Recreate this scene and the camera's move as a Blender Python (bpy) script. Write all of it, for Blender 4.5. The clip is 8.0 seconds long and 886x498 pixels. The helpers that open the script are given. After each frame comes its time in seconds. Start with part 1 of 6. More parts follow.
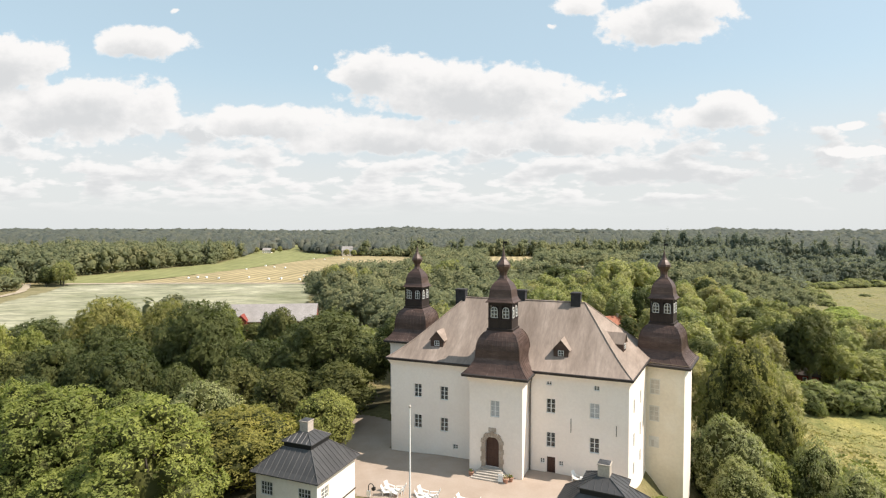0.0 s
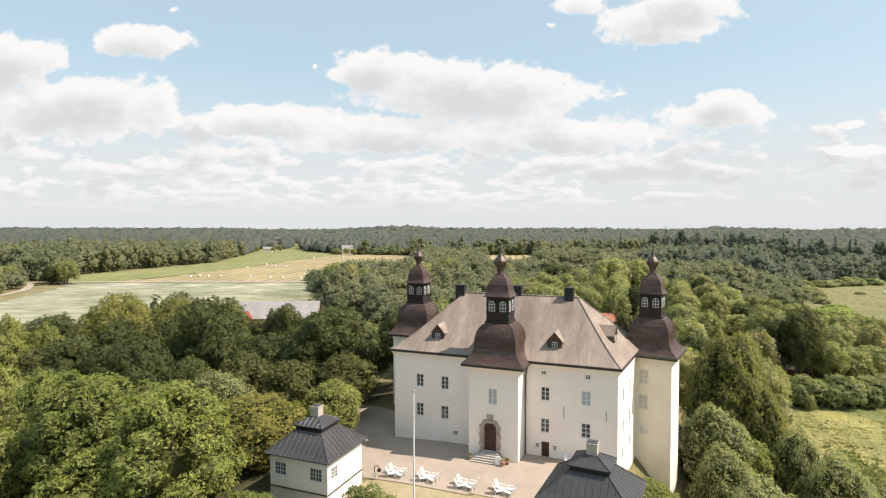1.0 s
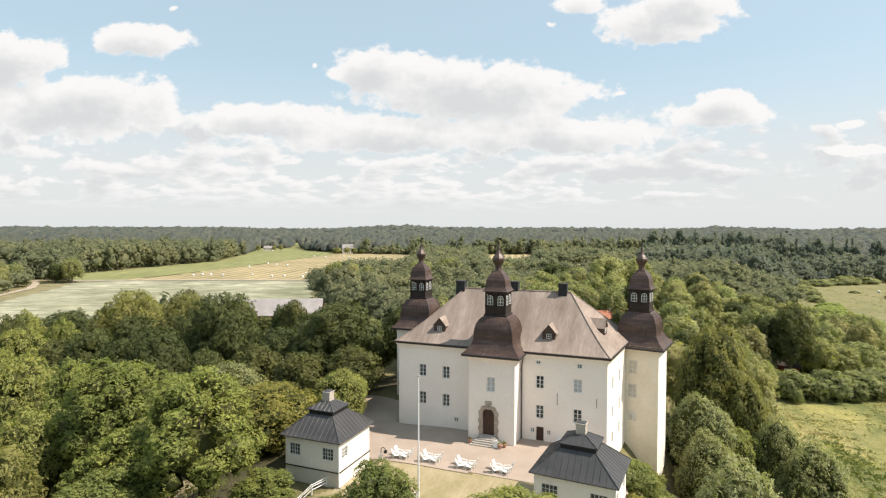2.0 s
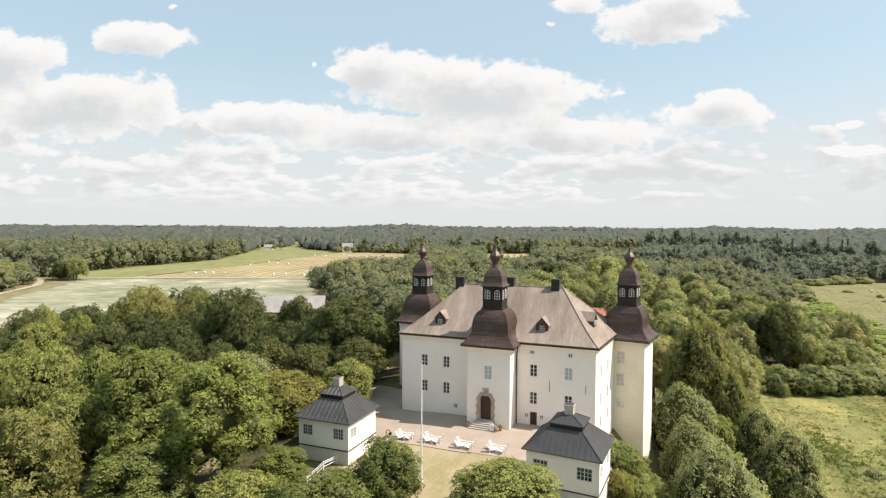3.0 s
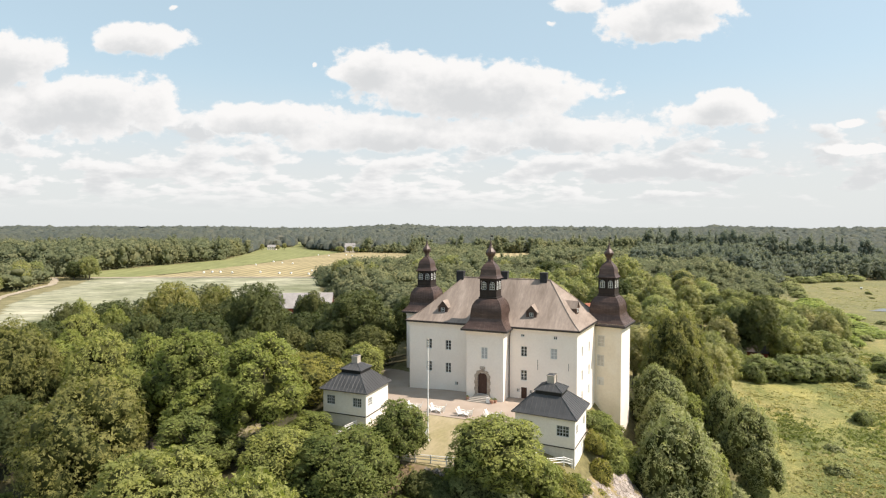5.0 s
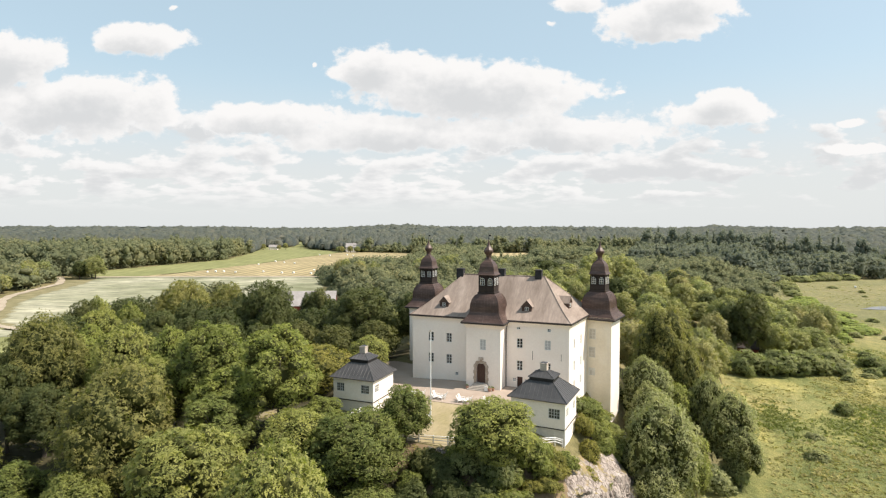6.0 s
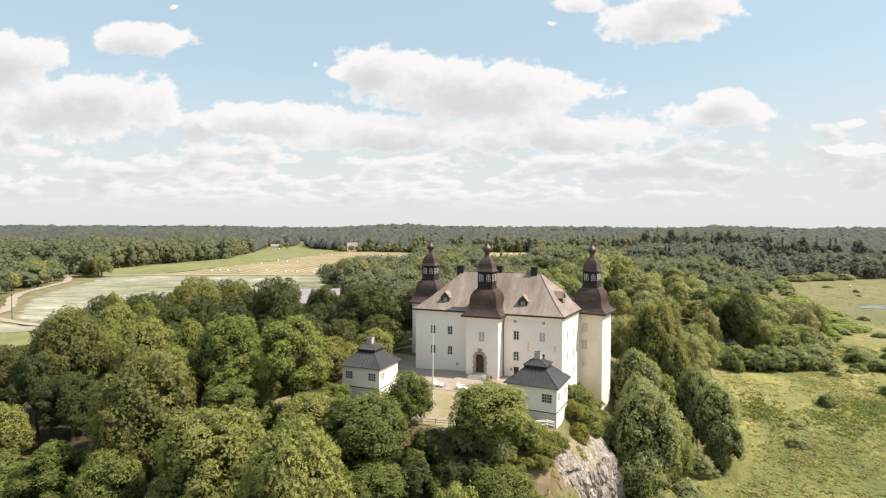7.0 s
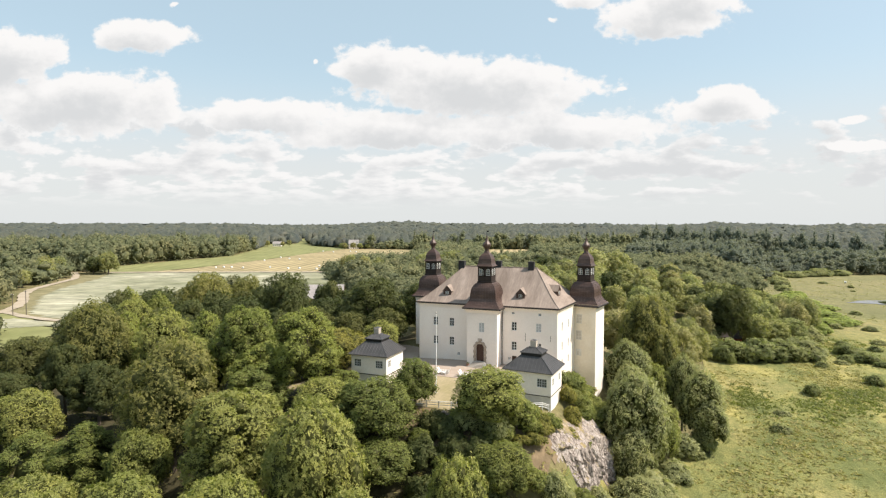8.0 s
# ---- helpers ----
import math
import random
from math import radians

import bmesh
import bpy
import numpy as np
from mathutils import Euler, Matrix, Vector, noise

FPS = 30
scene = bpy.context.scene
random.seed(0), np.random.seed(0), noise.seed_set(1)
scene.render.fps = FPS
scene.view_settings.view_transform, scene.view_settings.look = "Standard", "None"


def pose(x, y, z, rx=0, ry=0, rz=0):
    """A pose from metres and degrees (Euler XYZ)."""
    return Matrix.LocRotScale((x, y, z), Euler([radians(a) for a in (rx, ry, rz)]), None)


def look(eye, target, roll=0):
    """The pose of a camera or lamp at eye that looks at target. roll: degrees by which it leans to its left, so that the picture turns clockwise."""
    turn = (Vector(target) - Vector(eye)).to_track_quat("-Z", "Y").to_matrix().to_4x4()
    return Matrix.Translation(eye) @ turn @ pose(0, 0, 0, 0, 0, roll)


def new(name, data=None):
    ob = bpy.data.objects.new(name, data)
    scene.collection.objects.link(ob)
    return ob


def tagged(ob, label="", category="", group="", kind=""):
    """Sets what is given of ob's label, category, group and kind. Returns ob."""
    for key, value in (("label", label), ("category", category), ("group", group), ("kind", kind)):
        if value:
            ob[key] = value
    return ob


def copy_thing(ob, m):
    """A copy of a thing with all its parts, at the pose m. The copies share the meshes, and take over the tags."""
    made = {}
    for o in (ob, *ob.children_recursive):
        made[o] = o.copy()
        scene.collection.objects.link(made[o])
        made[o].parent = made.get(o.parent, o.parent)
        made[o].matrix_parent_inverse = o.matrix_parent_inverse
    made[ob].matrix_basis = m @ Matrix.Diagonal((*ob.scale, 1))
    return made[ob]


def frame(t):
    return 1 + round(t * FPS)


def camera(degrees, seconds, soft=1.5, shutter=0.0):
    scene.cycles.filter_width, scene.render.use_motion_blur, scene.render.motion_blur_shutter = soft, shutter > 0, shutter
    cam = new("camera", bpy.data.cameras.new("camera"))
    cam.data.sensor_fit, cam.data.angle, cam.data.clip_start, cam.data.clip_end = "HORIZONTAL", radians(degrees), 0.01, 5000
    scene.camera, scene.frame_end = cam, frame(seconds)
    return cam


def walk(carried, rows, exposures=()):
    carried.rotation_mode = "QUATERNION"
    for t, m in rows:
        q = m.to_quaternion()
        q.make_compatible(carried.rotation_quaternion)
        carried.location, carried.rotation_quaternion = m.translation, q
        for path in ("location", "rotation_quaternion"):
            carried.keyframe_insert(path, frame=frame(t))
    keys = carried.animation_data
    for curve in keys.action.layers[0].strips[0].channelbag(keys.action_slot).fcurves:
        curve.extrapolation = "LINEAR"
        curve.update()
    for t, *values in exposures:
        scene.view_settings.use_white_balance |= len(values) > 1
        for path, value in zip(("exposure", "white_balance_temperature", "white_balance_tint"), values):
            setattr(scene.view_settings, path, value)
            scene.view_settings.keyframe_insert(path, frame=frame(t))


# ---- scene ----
cam = camera(77.0, 8.0, 1.2)
PATH = [
    (0, (33.191, -63.563, 28.407), (32.443, -61.709, 28.34), -0.0),
    (0.5, (33.852, -65.398, 28.395), (33.105, -63.544, 28.327), -0.0),
    (1, (34.575, -67.415, 28.376), (33.829, -65.561, 28.305), 0.0),
    (1.5, (35.336, -69.62, 28.364), (34.59, -67.766, 28.292), 0.0),
    (3, (38.01, -77.312, 28.335), (37.268, -75.456, 28.259), 0.2),
    (3.5, (39.05, -80.016, 28.335), (38.307, -78.16, 28.26), 0.1),
    (4, (40.143, -82.88, 28.322), (39.4, -81.025, 28.246), 0.2),
    (4.5, (41.231, -85.75, 28.351), (40.487, -83.896, 28.275), 0.1),
    (6, (44.567, -94.737, 28.341), (43.822, -92.883, 28.265), 0.0),
    (6.5, (45.681, -97.769, 28.302), (44.936, -95.915, 28.226), 0.0),
    (7, (46.849, -100.854, 28.274), (46.102, -99.0, 28.197), 0.1),
    (7.5, (47.98, -103.888, 28.277), (47.233, -102.035, 28.199), 0.1),
    (8, (48.98, -106.953, 28.286), (48.231, -105.1, 28.199), -0.0),
]
walk(cam, [(t, look(eye, target, roll)) for t, eye, target, roll in PATH])

# ---------------------------------------------------------------- light
SUN_EL, SUN_AZ = 52.5, 11.5           # degrees; the sun stands over +x, a little behind the front
el, az = radians(SUN_EL), radians(SUN_AZ)
SUN_FROM = Vector((math.cos(el) * math.cos(az), math.cos(el) * math.sin(az), math.sin(el)))
sun = new("sun", bpy.data.lights.new("sun", "SUN"))
sun.data.energy, sun.data.angle, sun.data.color = 5.15, radians(0.6), (1.0, 0.92, 0.815)
sun.matrix_basis = look(SUN_FROM * 100, (0, 0, 0))
scene.view_settings.exposure = 0.42
scene.view_settings.use_white_balance = True
scene.view_settings.white_balance_temperature = 6750
scene.view_settings.white_balance_tint = 12

YAW = radians(22.0)                   # the way the flight looks, for the clouds


def build_world():
    world = bpy.data.worlds.new("sky")
    scene.world = world
    world.use_nodes = True
    nt = world.node_tree
    nt.nodes.clear()
    N, L = nt.nodes.new, nt.links.new

    def put(sock, v):
        if hasattr(v, "is_output"):
            L(v, sock)
        else:
            sock.default_value = v

    def math_(op, a, b=0.0, clamp=False):
        n = N("ShaderNodeMath")
        n.operation, n.use_clamp = op, clamp
        put(n.inputs[0], a), put(n.inputs[1], b)
        return n.outputs[0]

    def vec(op, a, b=(0, 0, 0), out=0):
        n = N("ShaderNodeVectorMath")
        n.operation = op
        put(n.inputs[0], a), put(n.inputs[1], b)
        return n.outputs[out]

    def smooth(v, lo, hi):
        n = N("ShaderNodeMapRange")
        n.interpolation_type = "SMOOTHSTEP"
        put(n.inputs[0], v)
        n.inputs[1].default_value, n.inputs[2].default_value = lo, hi
        return n.outputs[0]

    def noise_(v, scale, detail=6.0, rough=0.55, col=False):
        n = N("ShaderNodeTexNoise")
        put(n.inputs["Vector"], v)
        n.inputs["Scale"].default_value, n.inputs["Detail"].default_value, n.inputs["Roughness"].default_value = scale, detail, rough
        return n.outputs[1 if col else 0]

    def mix(f, a, b):
        n = N("ShaderNodeMix")
        n.data_type = "RGBA"
        put(n.inputs[0], f), put(n.inputs[6], a), put(n.inputs[7], b)
        return n.outputs[2]

    co = N("ShaderNodeTexCoord").outputs["Generated"]
    turn = N("ShaderNodeVectorRotate")
    turn.rotation_type = "Z_AXIS"
    turn.inputs["Angle"].default_value = -YAW
    L(co, turn.inputs["Vector"])
    sep = N("ShaderNodeSeparateXYZ")
    L(turn.outputs[0], sep.inputs[0])
    dx, dy, dz = sep.outputs
    ahead = math_("MAXIMUM", dy, 0.05)
    u, v = math_("DIVIDE", dx, ahead), math_("DIVIDE", dz, ahead)
    comb = N("ShaderNodeCombineXYZ")
    L(u, comb.inputs[0]), L(v, comb.inputs[1])
    plane = comb.outputs[0]
    front = smooth(dy, 0.1, 0.3)
    # heaps of cloud ahead: centre and half size on the plane one unit ahead of the eye
    heaps = [(-0.536, 0.336, 0.092, 0.030), (-0.760, 0.300, 0.085, 0.052), (-0.650, 0.218, 0.200, 0.055),
             (0.050, 0.246, 0.225, 0.055), (-0.120, 0.282, 0.080, 0.040), (-0.140, 0.312, 0.022, 0.018), (0.385, 0.362, 0.115, 0.040), (0.440, 0.395, 0.080, 0.040),
             (0.250, 0.402, 0.050, 0.022), (0.195, 0.368, 0.024, 0.013), (0.490, 0.203, 0.115, 0.026), (0.505, 0.220, 0.055, 0.026),
             (-0.227, 0.292, 0.014, 0.011), (-0.310, 0.190, 0.140, 0.030), (-0.085, 0.168, 0.220, 0.036),
             (0.195, 0.166, 0.240, 0.032), (0.326, 0.238, 0.022, 0.008), (0.730, 0.184, 0.036, 0.009), (0.745, 0.140, 0.075, 0.010),
             (-0.475, 0.387, 0.018, 0.009)]

    def density(p):
        wide = vec("MULTIPLY", vec("SUBTRACT", noise_(p, 7.0, 4, 0.55, True), (0.5, 0.5, 0.5)), (0.10, 0.045, 0))
        q = vec("ADD", p, wide)
        least = None
        for cu, cv, a, b in heaps:
            d = vec("LENGTH", vec("MULTIPLY", vec("SUBTRACT", q, (cu, cv, 0)), (1 / a, 1 / b, 0)), out=1)
            if a < 0.03:
                d = math_("ADD", d, 0.66)
            least = d if least is None else math_("SMOOTH_MIN", least, d)
            if least is not d:
                least.node.inputs[2].default_value = 0.2
        lumps = noise_(vec("MULTIPLY", p, (1.0, 1.35, 1)), 17.0, 8, 0.60)
        return math_("ADD", math_("SUBTRACT", 1.11, least), math_("MULTIPLY", math_("SUBTRACT", lumps, 0.5), 1.7))

    body = density(plane)
    above = density(vec("ADD", plane, (0.012, 0.026, 0)))
    heap_mask = math_("MULTIPLY", smooth(body, 0.0, 0.27), front)
    # the far deck: small heaps in rows, closing up towards the horizon
    fall = math_("LOGARITHM", math_("ADD", math_("MAXIMUM", v, 0.0), 0.05), 2.718)
    rows_ = N("ShaderNodeCombineXYZ")
    L(math_("MULTIPLY", u, 11.0), rows_.inputs[0]), L(math_("MULTIPLY", fall, 4.6), rows_.inputs[1])

    def deck_at(shift):
        p = vec("ADD", rows_.outputs[0], shift)
        return math_("ADD", noise_(p, 1.0, 6, 0.54), math_("MULTIPLY", noise_(vec("MULTIPLY", p, (0.25, 0.3, 1)), 1.0, 2, 0.5), 0.5))

    low = smooth(dz, 0.25, 0.13)
    deck = math_("ADD", deck_at((0, 0, 0)), math_("MULTIPLY", low, 0.30))
    deck_up = math_("ADD", deck_at((0.12, 0.26, 0)), math_("MULTIPLY", low, 0.30))
    deck_mask = math_("MULTIPLY", smooth(math_("SUBTRACT", deck, math_("MULTIPLY", smooth(u, 0.25, 0.6), 0.10)), 0.97, 1.06), 0.92)
    mask = math_("MAXIMUM", heap_mask, deck_mask, True)
    # undersides in their own shade
    shade_h = math_("MULTIPLY", smooth(math_("ADD", math_("MULTIPLY", above, 0.75), math_("MULTIPLY", body, 0.25)), 0.05, 0.95), heap_mask)
    shade_d = math_("MULTIPLY", smooth(deck_up, 0.98, 1.22), 0.95)
    shade = math_("MAXIMUM", shade_h, math_("MULTIPLY", shade_d, math_("SUBTRACT", 1.0, heap_mask)))
    cloud = mix(shade, (0.700, 0.714, 0.722, 1), (0.515, 0.542, 0.562, 1))

    sky = N("ShaderNodeTexSky")
    sky.sky_type, sky.sun_disc = "NISHITA", False
    sky.sun_elevation, sky.sun_rotation = el, radians(90.0 - SUN_AZ)
    sky.air_density, sky.dust_density, sky.ozone_density = 1.0, 1.6, 1.2
    blue = vec("MULTIPLY", sky.outputs[0], (SKY, SKY, SKY))
    haze = math_("ADD", math_("MULTIPLY", smooth(dz, 0.30, 0.02), 0.37), 0.58)
    veil = mix(smooth(dz, 0.27, 0.09), (0.478, 0.634, 0.684, 1), (0.566, 0.606, 0.620, 1))
    clear = mix(haze, blue, veil)
    mask = math_("MULTIPLY", mask, smooth(dz, 0.02, 0.07))
    out = mix(mask, clear, cloud)
    bg = N("ShaderNodeBackground")
    L(out, bg.inputs[0])
    bg.inputs[1].default_value = 1.0
    L(bg.outputs[0], N("ShaderNodeOutputWorld").inputs[0])


SKY = 0.13
build_world()

# ---------------------------------------------------------------- materials


def material(name, base, rough=0.8, metal=0.0, spec=0.5):
    m = bpy.data.materials.new(name)
    m.use_nodes = True
    b = m.node_tree.nodes["Principled BSDF"]
    b.inputs["Base Color"].default_value = (*base, 1)
    b.inputs["Roughness"].default_value, b.inputs["Metallic"].default_value = rough, metal
    b.inputs["Specular IOR Level"].default_value = spec
    return m


class Nodes:
    """Short hand for a material's node tree."""

    def __init__(self, m):
        self.m, self.t = m, m.node_tree
        self.bsdf = self.t.nodes["Principled BSDF"]

    def n(self, kind, **kw):
        node = self.t.nodes.new(kind)
        for k, v in kw.items():
            node.inputs[k.replace("_", " ")].default_value = v
        return node

    def link(self, a, b):
        self.t.links.new(a, b)

    def pos(self, scale=(1, 1, 1), rot=0.0):
        g = self.n("ShaderNodeNewGeometry")
        mp = self.n("ShaderNodeMapping")
        mp.inputs["Scale"].default_value = scale
        mp.inputs["Rotation"].default_value = (0, 0, rot)
        self.link(g.outputs["Position"], mp.inputs["Vector"])
        return mp.outputs[0]

    def noise(self, scale, detail=5.0, rough=0.6, vec=None):
        nn = self.n("ShaderNodeTexNoise", Scale=scale, Detail=detail, Roughness=rough)
        self.link(vec if vec is not None else self.pos(), nn.inputs["Vector"])
        return nn.outputs[0]

    def ramp(self, fac, stops):
        r = self.n("ShaderNodeValToRGB")
        e = r.color_ramp.elements
        while len(e) < len(stops):
            e.new(0.5)
        for i, (p, c) in enumerate(stops):
            e[i].position, e[i].color = p, (*c, 1)
        self.link(fac, r.inputs[0])
        return r.outputs[0]

    def mix(self, fac, a, b, mode="MIX"):
        x = self.n("ShaderNodeMix")
        x.data_type, x.blend_type = "RGBA", mode
        for s, v in ((x.inputs[0], fac), (x.inputs[6], a), (x.inputs[7], b)):
            if hasattr(v, "is_output"):
                self.link(v, s)
            else:
                s.default_value = v if not isinstance(v, tuple) or len(v) == 4 else (*v, 1)
        return x.outputs[2]

    def mathn(self, op, a, b=0.0):
        x = self.n("ShaderNodeMath")
        x.operation = op
        for s, v in ((x.inputs[0], a), (x.inputs[1], b)):
            if hasattr(v, "is_output"):
                self.link(v, s)
            else:
                s.default_value = v
        return x.outputs[0]

    def base(self, c):
        self.link(c, self.bsdf.inputs["Base Color"])

    def bump(self, h, strength=0.3, dist=0.05):
        b = self.n("ShaderNodeBump", Strength=strength, Distance=dist)
        self.link(h, b.inputs["Height"])
        self.link(b.outputs[0], self.bsdf.inputs["Normal"])


def mottled(name, stops, scale, fine, rough=0.85, bump=0.2, dist=0.05, stretch=(1, 1, 1), metal=0.0, spec=0.4, fine_amount=0.25):
    """Two scales of variation: broad stains by a ramp, fine grain multiplied in."""
    m = material(name, stops[0][1], rough, metal, spec)
    k = Nodes(m)
    p = k.pos(stretch)
    col = k.ramp(k.noise(scale, 5, 0.6, p), stops)
    f = k.noise(fine, 4, 0.7, p)
    grain = k.ramp(f, [(0.25, (1 - fine_amount,) * 3), (0.75, (1 + 0.5 * fine_amount,) * 3)])
    k.base(k.mix(1.0, col, grain, "MULTIPLY"))
    if bump:
        k.bump(f, bump, dist)
    return m


def leafy(name, tones, translucent=0.40, leaf=6.2, gaps=0.33):
    """Foliage: tone by tree, brightness by leaf spray; a spray is broken into leaves by gaps."""
    m = material(name, tones[0], 0.6, 0, 0.14)
    k = Nodes(m)
    info = k.n("ShaderNodeObjectInfo")
    geo = k.n("ShaderNodeNewGeometry")
    n = len(tones)
    tree = k.ramp(info.outputs["Random"], [((i + 0.5) / n, c) for i, c in enumerate(tones)])
    tint = k.ramp(geo.outputs["Random Per Island"], [(0.0, (0.76, 0.79, 0.76)), (0.6, (1.0, 1.0, 1.0)), (1.0, (1.18, 1.17, 1.08))])
    broad = k.ramp(k.noise(0.35, 3, 0.6), [(0.3, (0.8, 0.84, 0.85)), (0.7, (1.15, 1.1, 0.98))])
    v = k.n("ShaderNodeTexVoronoi", Scale=leaf)
    k.link(k.pos((1, 1, 1)), v.inputs["Vector"])
    blade = k.ramp(v.outputs["Color"], [(0.2, (0.88, 0.89, 0.88)), (0.8, (1.12, 1.11, 1.08))])
    c = k.mix(1.0, k.mix(1.0, k.mix(1.0, tree, tint, "MULTIPLY"), broad, "MULTIPLY"), blade, "MULTIPLY")
    k.base(c)
    tr = k.n("ShaderNodeBsdfTranslucent")
    k.link(k.mix(1.0, c, (1.05, 1.2, 0.65), "MULTIPLY"), tr.inputs[0])
    mx = k.n("ShaderNodeMixShader", Fac=translucent)
    k.link(k.bsdf.outputs[0], mx.inputs[1]), k.link(tr.outputs[0], mx.inputs[2])
    out = mx.outputs[0]
    if gaps:
        cut = k.n("ShaderNodeMath")
        cut.operation = "GREATER_THAN"
        k.link(v.outputs["Distance"], cut.inputs[0])
        cut.inputs[1].default_value = 0.88 - gaps
        hole = k.n("ShaderNodeBsdfTransparent")
        m2 = k.n("ShaderNodeMixShader")
        k.link(cut.outputs[0], m2.inputs[0]), k.link(out, m2.inputs[1]), k.link(hole.outputs[0], m2.inputs[2])
        out = m2.outputs[0]
    k.link(out, k.t.nodes["Material Output"].inputs[0])
    return m


def forest_mat(name, tones):
    """Far woods: tone by crown."""
    m = material(name, tones[0], 0.75, 0, 0.2)
    k = Nodes(m)
    geo = k.n("ShaderNodeNewGeometry")
    n = len(tones)
    tone = k.mathn("ADD", k.mathn("MULTIPLY", geo.outputs["Random Per Island"], 0.22), k.mathn("MULTIPLY", k.noise(0.075, 1, 0.4), 0.78))
    c = k.ramp(tone, [(0.24 + 0.52 * i / (n - 1), t) for i, t in enumerate(tones)])
    stand = k.ramp(k.noise(0.014, 3, 0.5), [(0.32, (0.78, 0.84, 0.88)), (0.5, (1.0, 1.0, 1.0)), (0.68, (1.18, 1.12, 1.02))])
    crown = k.ramp(k.noise(0.085, 2, 0.5), [(0.32, (0.78, 0.82, 0.84)), (0.68, (1.15, 1.13, 1.08))])
    stand = k.mix(1.0, stand, crown, "MULTIPLY")
    leaf = k.ramp(k.noise(0.5, 4, 0.7), [(0.3, (0.82,) * 3), (0.7, (1.16,) * 3)])
    k.base(k.mix(1.0, k.mix(1.0, c, stand, "MULTIPLY"), leaf, "MULTIPLY"))
    k.bump(k.noise(0.4, 5, 0.75), 0.7, 2.5)
    # strong translucency lifts the shadows, in place of haze
    tr = k.n("ShaderNodeBsdfTranslucent", Color=(0.21, 0.235, 0.125, 1))
    mx = k.n("ShaderNodeMixShader", Fac=0.42)
    k.link(k.bsdf.outputs[0], mx.inputs[1]), k.link(tr.outputs[0], mx.inputs[2])
    k.link(mx.outputs[0], k.t.nodes["Material Output"].inputs[0])
    return m


PLASTER = mottled("lime_plaster", [(0.3, (0.855, 0.770, 0.695)), (0.6, (0.890, 0.815, 0.745)), (0.8, (0.905, 0.845, 0.785))], 0.25, 3.0, 0.9, 0.12, 0.02, fine_amount=0.06)
PLASTER_YELLOW = mottled("old_yellow_plaster", [(0.3, (0.70, 0.61, 0.48)), (0.55, (0.77, 0.69, 0.56)), (0.8, (0.82, 0.76, 0.66))], 0.3, 3.0, 0.9, 0.15, 0.02, fine_amount=0.08)
PLASTER_WHITE = mottled("white_plaster", [(0.3, (0.835, 0.765, 0.680)), (0.7, (0.885, 0.830, 0.760))], 0.5, 4.0, 0.9, 0.1, 0.02, fine_amount=0.07)
PLASTER_GREY = mottled("weathered_base_plaster", [(0.3, (0.58, 0.55, 0.49)), (0.7, (0.70, 0.67, 0.61))], 0.8, 5.0, 0.92, 0.2, 0.03, fine_amount=0.12)
SHINGLE = mottled("weathered_shingle", [(0.3, (0.205, 0.160, 0.132)), (0.55, (0.290, 0.233, 0.196)), (0.75, (0.400, 0.330, 0.284))], 0.55, 3.2, 0.8, 0.4, 0.05, (1, 0.22, 0.22), fine_amount=0.26)
COPPER = mottled("brown_sheet_copper", [(0.3, (0.052, 0.030, 0.024)), (0.55, (0.088, 0.054, 0.044)), (0.8, (0.150, 0.102, 0.084))], 0.9, 5.0, 0.48, 0.25, 0.03, (0.5, 0.5, 1.6), metal=0.1, spec=0.45, fine_amount=0.35)
TARRED = mottled("tarred_boards", [(0.3, (0.018, 0.012, 0.010)), (0.7, (0.036, 0.023, 0.019))], 1.5, 8.0, 0.7, 0.25, 0.02, (1, 1, 0.2), fine_amount=0.35)
EDGE = mottled("dark_eave_tin", [(0.3, (0.028, 0.024, 0.023)), (0.7, (0.05, 0.042, 0.04))], 1.0, 8.0, 0.6, 0.1, 0.02)
TIN = mottled("black_tin_roof", [(0.3, (0.050, 0.049, 0.050)), (0.7, (0.074, 0.072, 0.073))], 0.5, 4.0, 0.42, 0.06, 0.02, metal=0.15, spec=0.5, fine_amount=0.12)
TIN_BLACK = material("soot_black_board", (0.012, 0.012, 0.013), 0.6)
WHITE = mottled("white_paint", [(0.3, (0.74, 0.74, 0.72)), (0.7, (0.82, 0.82, 0.80))], 2.0, 12.0, 0.5, 0.05, 0.01, fine_amount=0.08)
FRAME_GREY = mottled("grey_white_frame", [(0.3, (0.60, 0.60, 0.58)), (0.7, (0.70, 0.70, 0.68))], 2.0, 12.0, 0.55, 0.05, 0.01, fine_amount=0.1)
BLIND = mottled("pale_inner_shutter", [(0.3, (0.38, 0.40, 0.41)), (0.7, (0.50, 0.51, 0.51))], 2.0, 9.0, 0.6, 0.0)
STONE = mottled("portal_limestone", [(0.3, (0.33, 0.26, 0.20)), (0.7, (0.50, 0.42, 0.35))], 1.2, 7.0, 0.85, 0.3, 0.02)
STEP = mottled("step_limestone", [(0.3, (0.36, 0.32, 0.28)), (0.7, (0.50, 0.46, 0.41))], 1.2, 7.0, 0.85, 0.3, 0.02)
DOOR_BROWN = mottled("dark_brown_door", [(0.3, (0.045, 0.02, 0.014)), (0.7, (0.085, 0.04, 0.028))], 1.2, 9.0, 0.5, 0.2, 0.01, (6, 6, 1))
IRON = material("black_iron", (0.02, 0.02, 0.02), 0.5, 0.6)
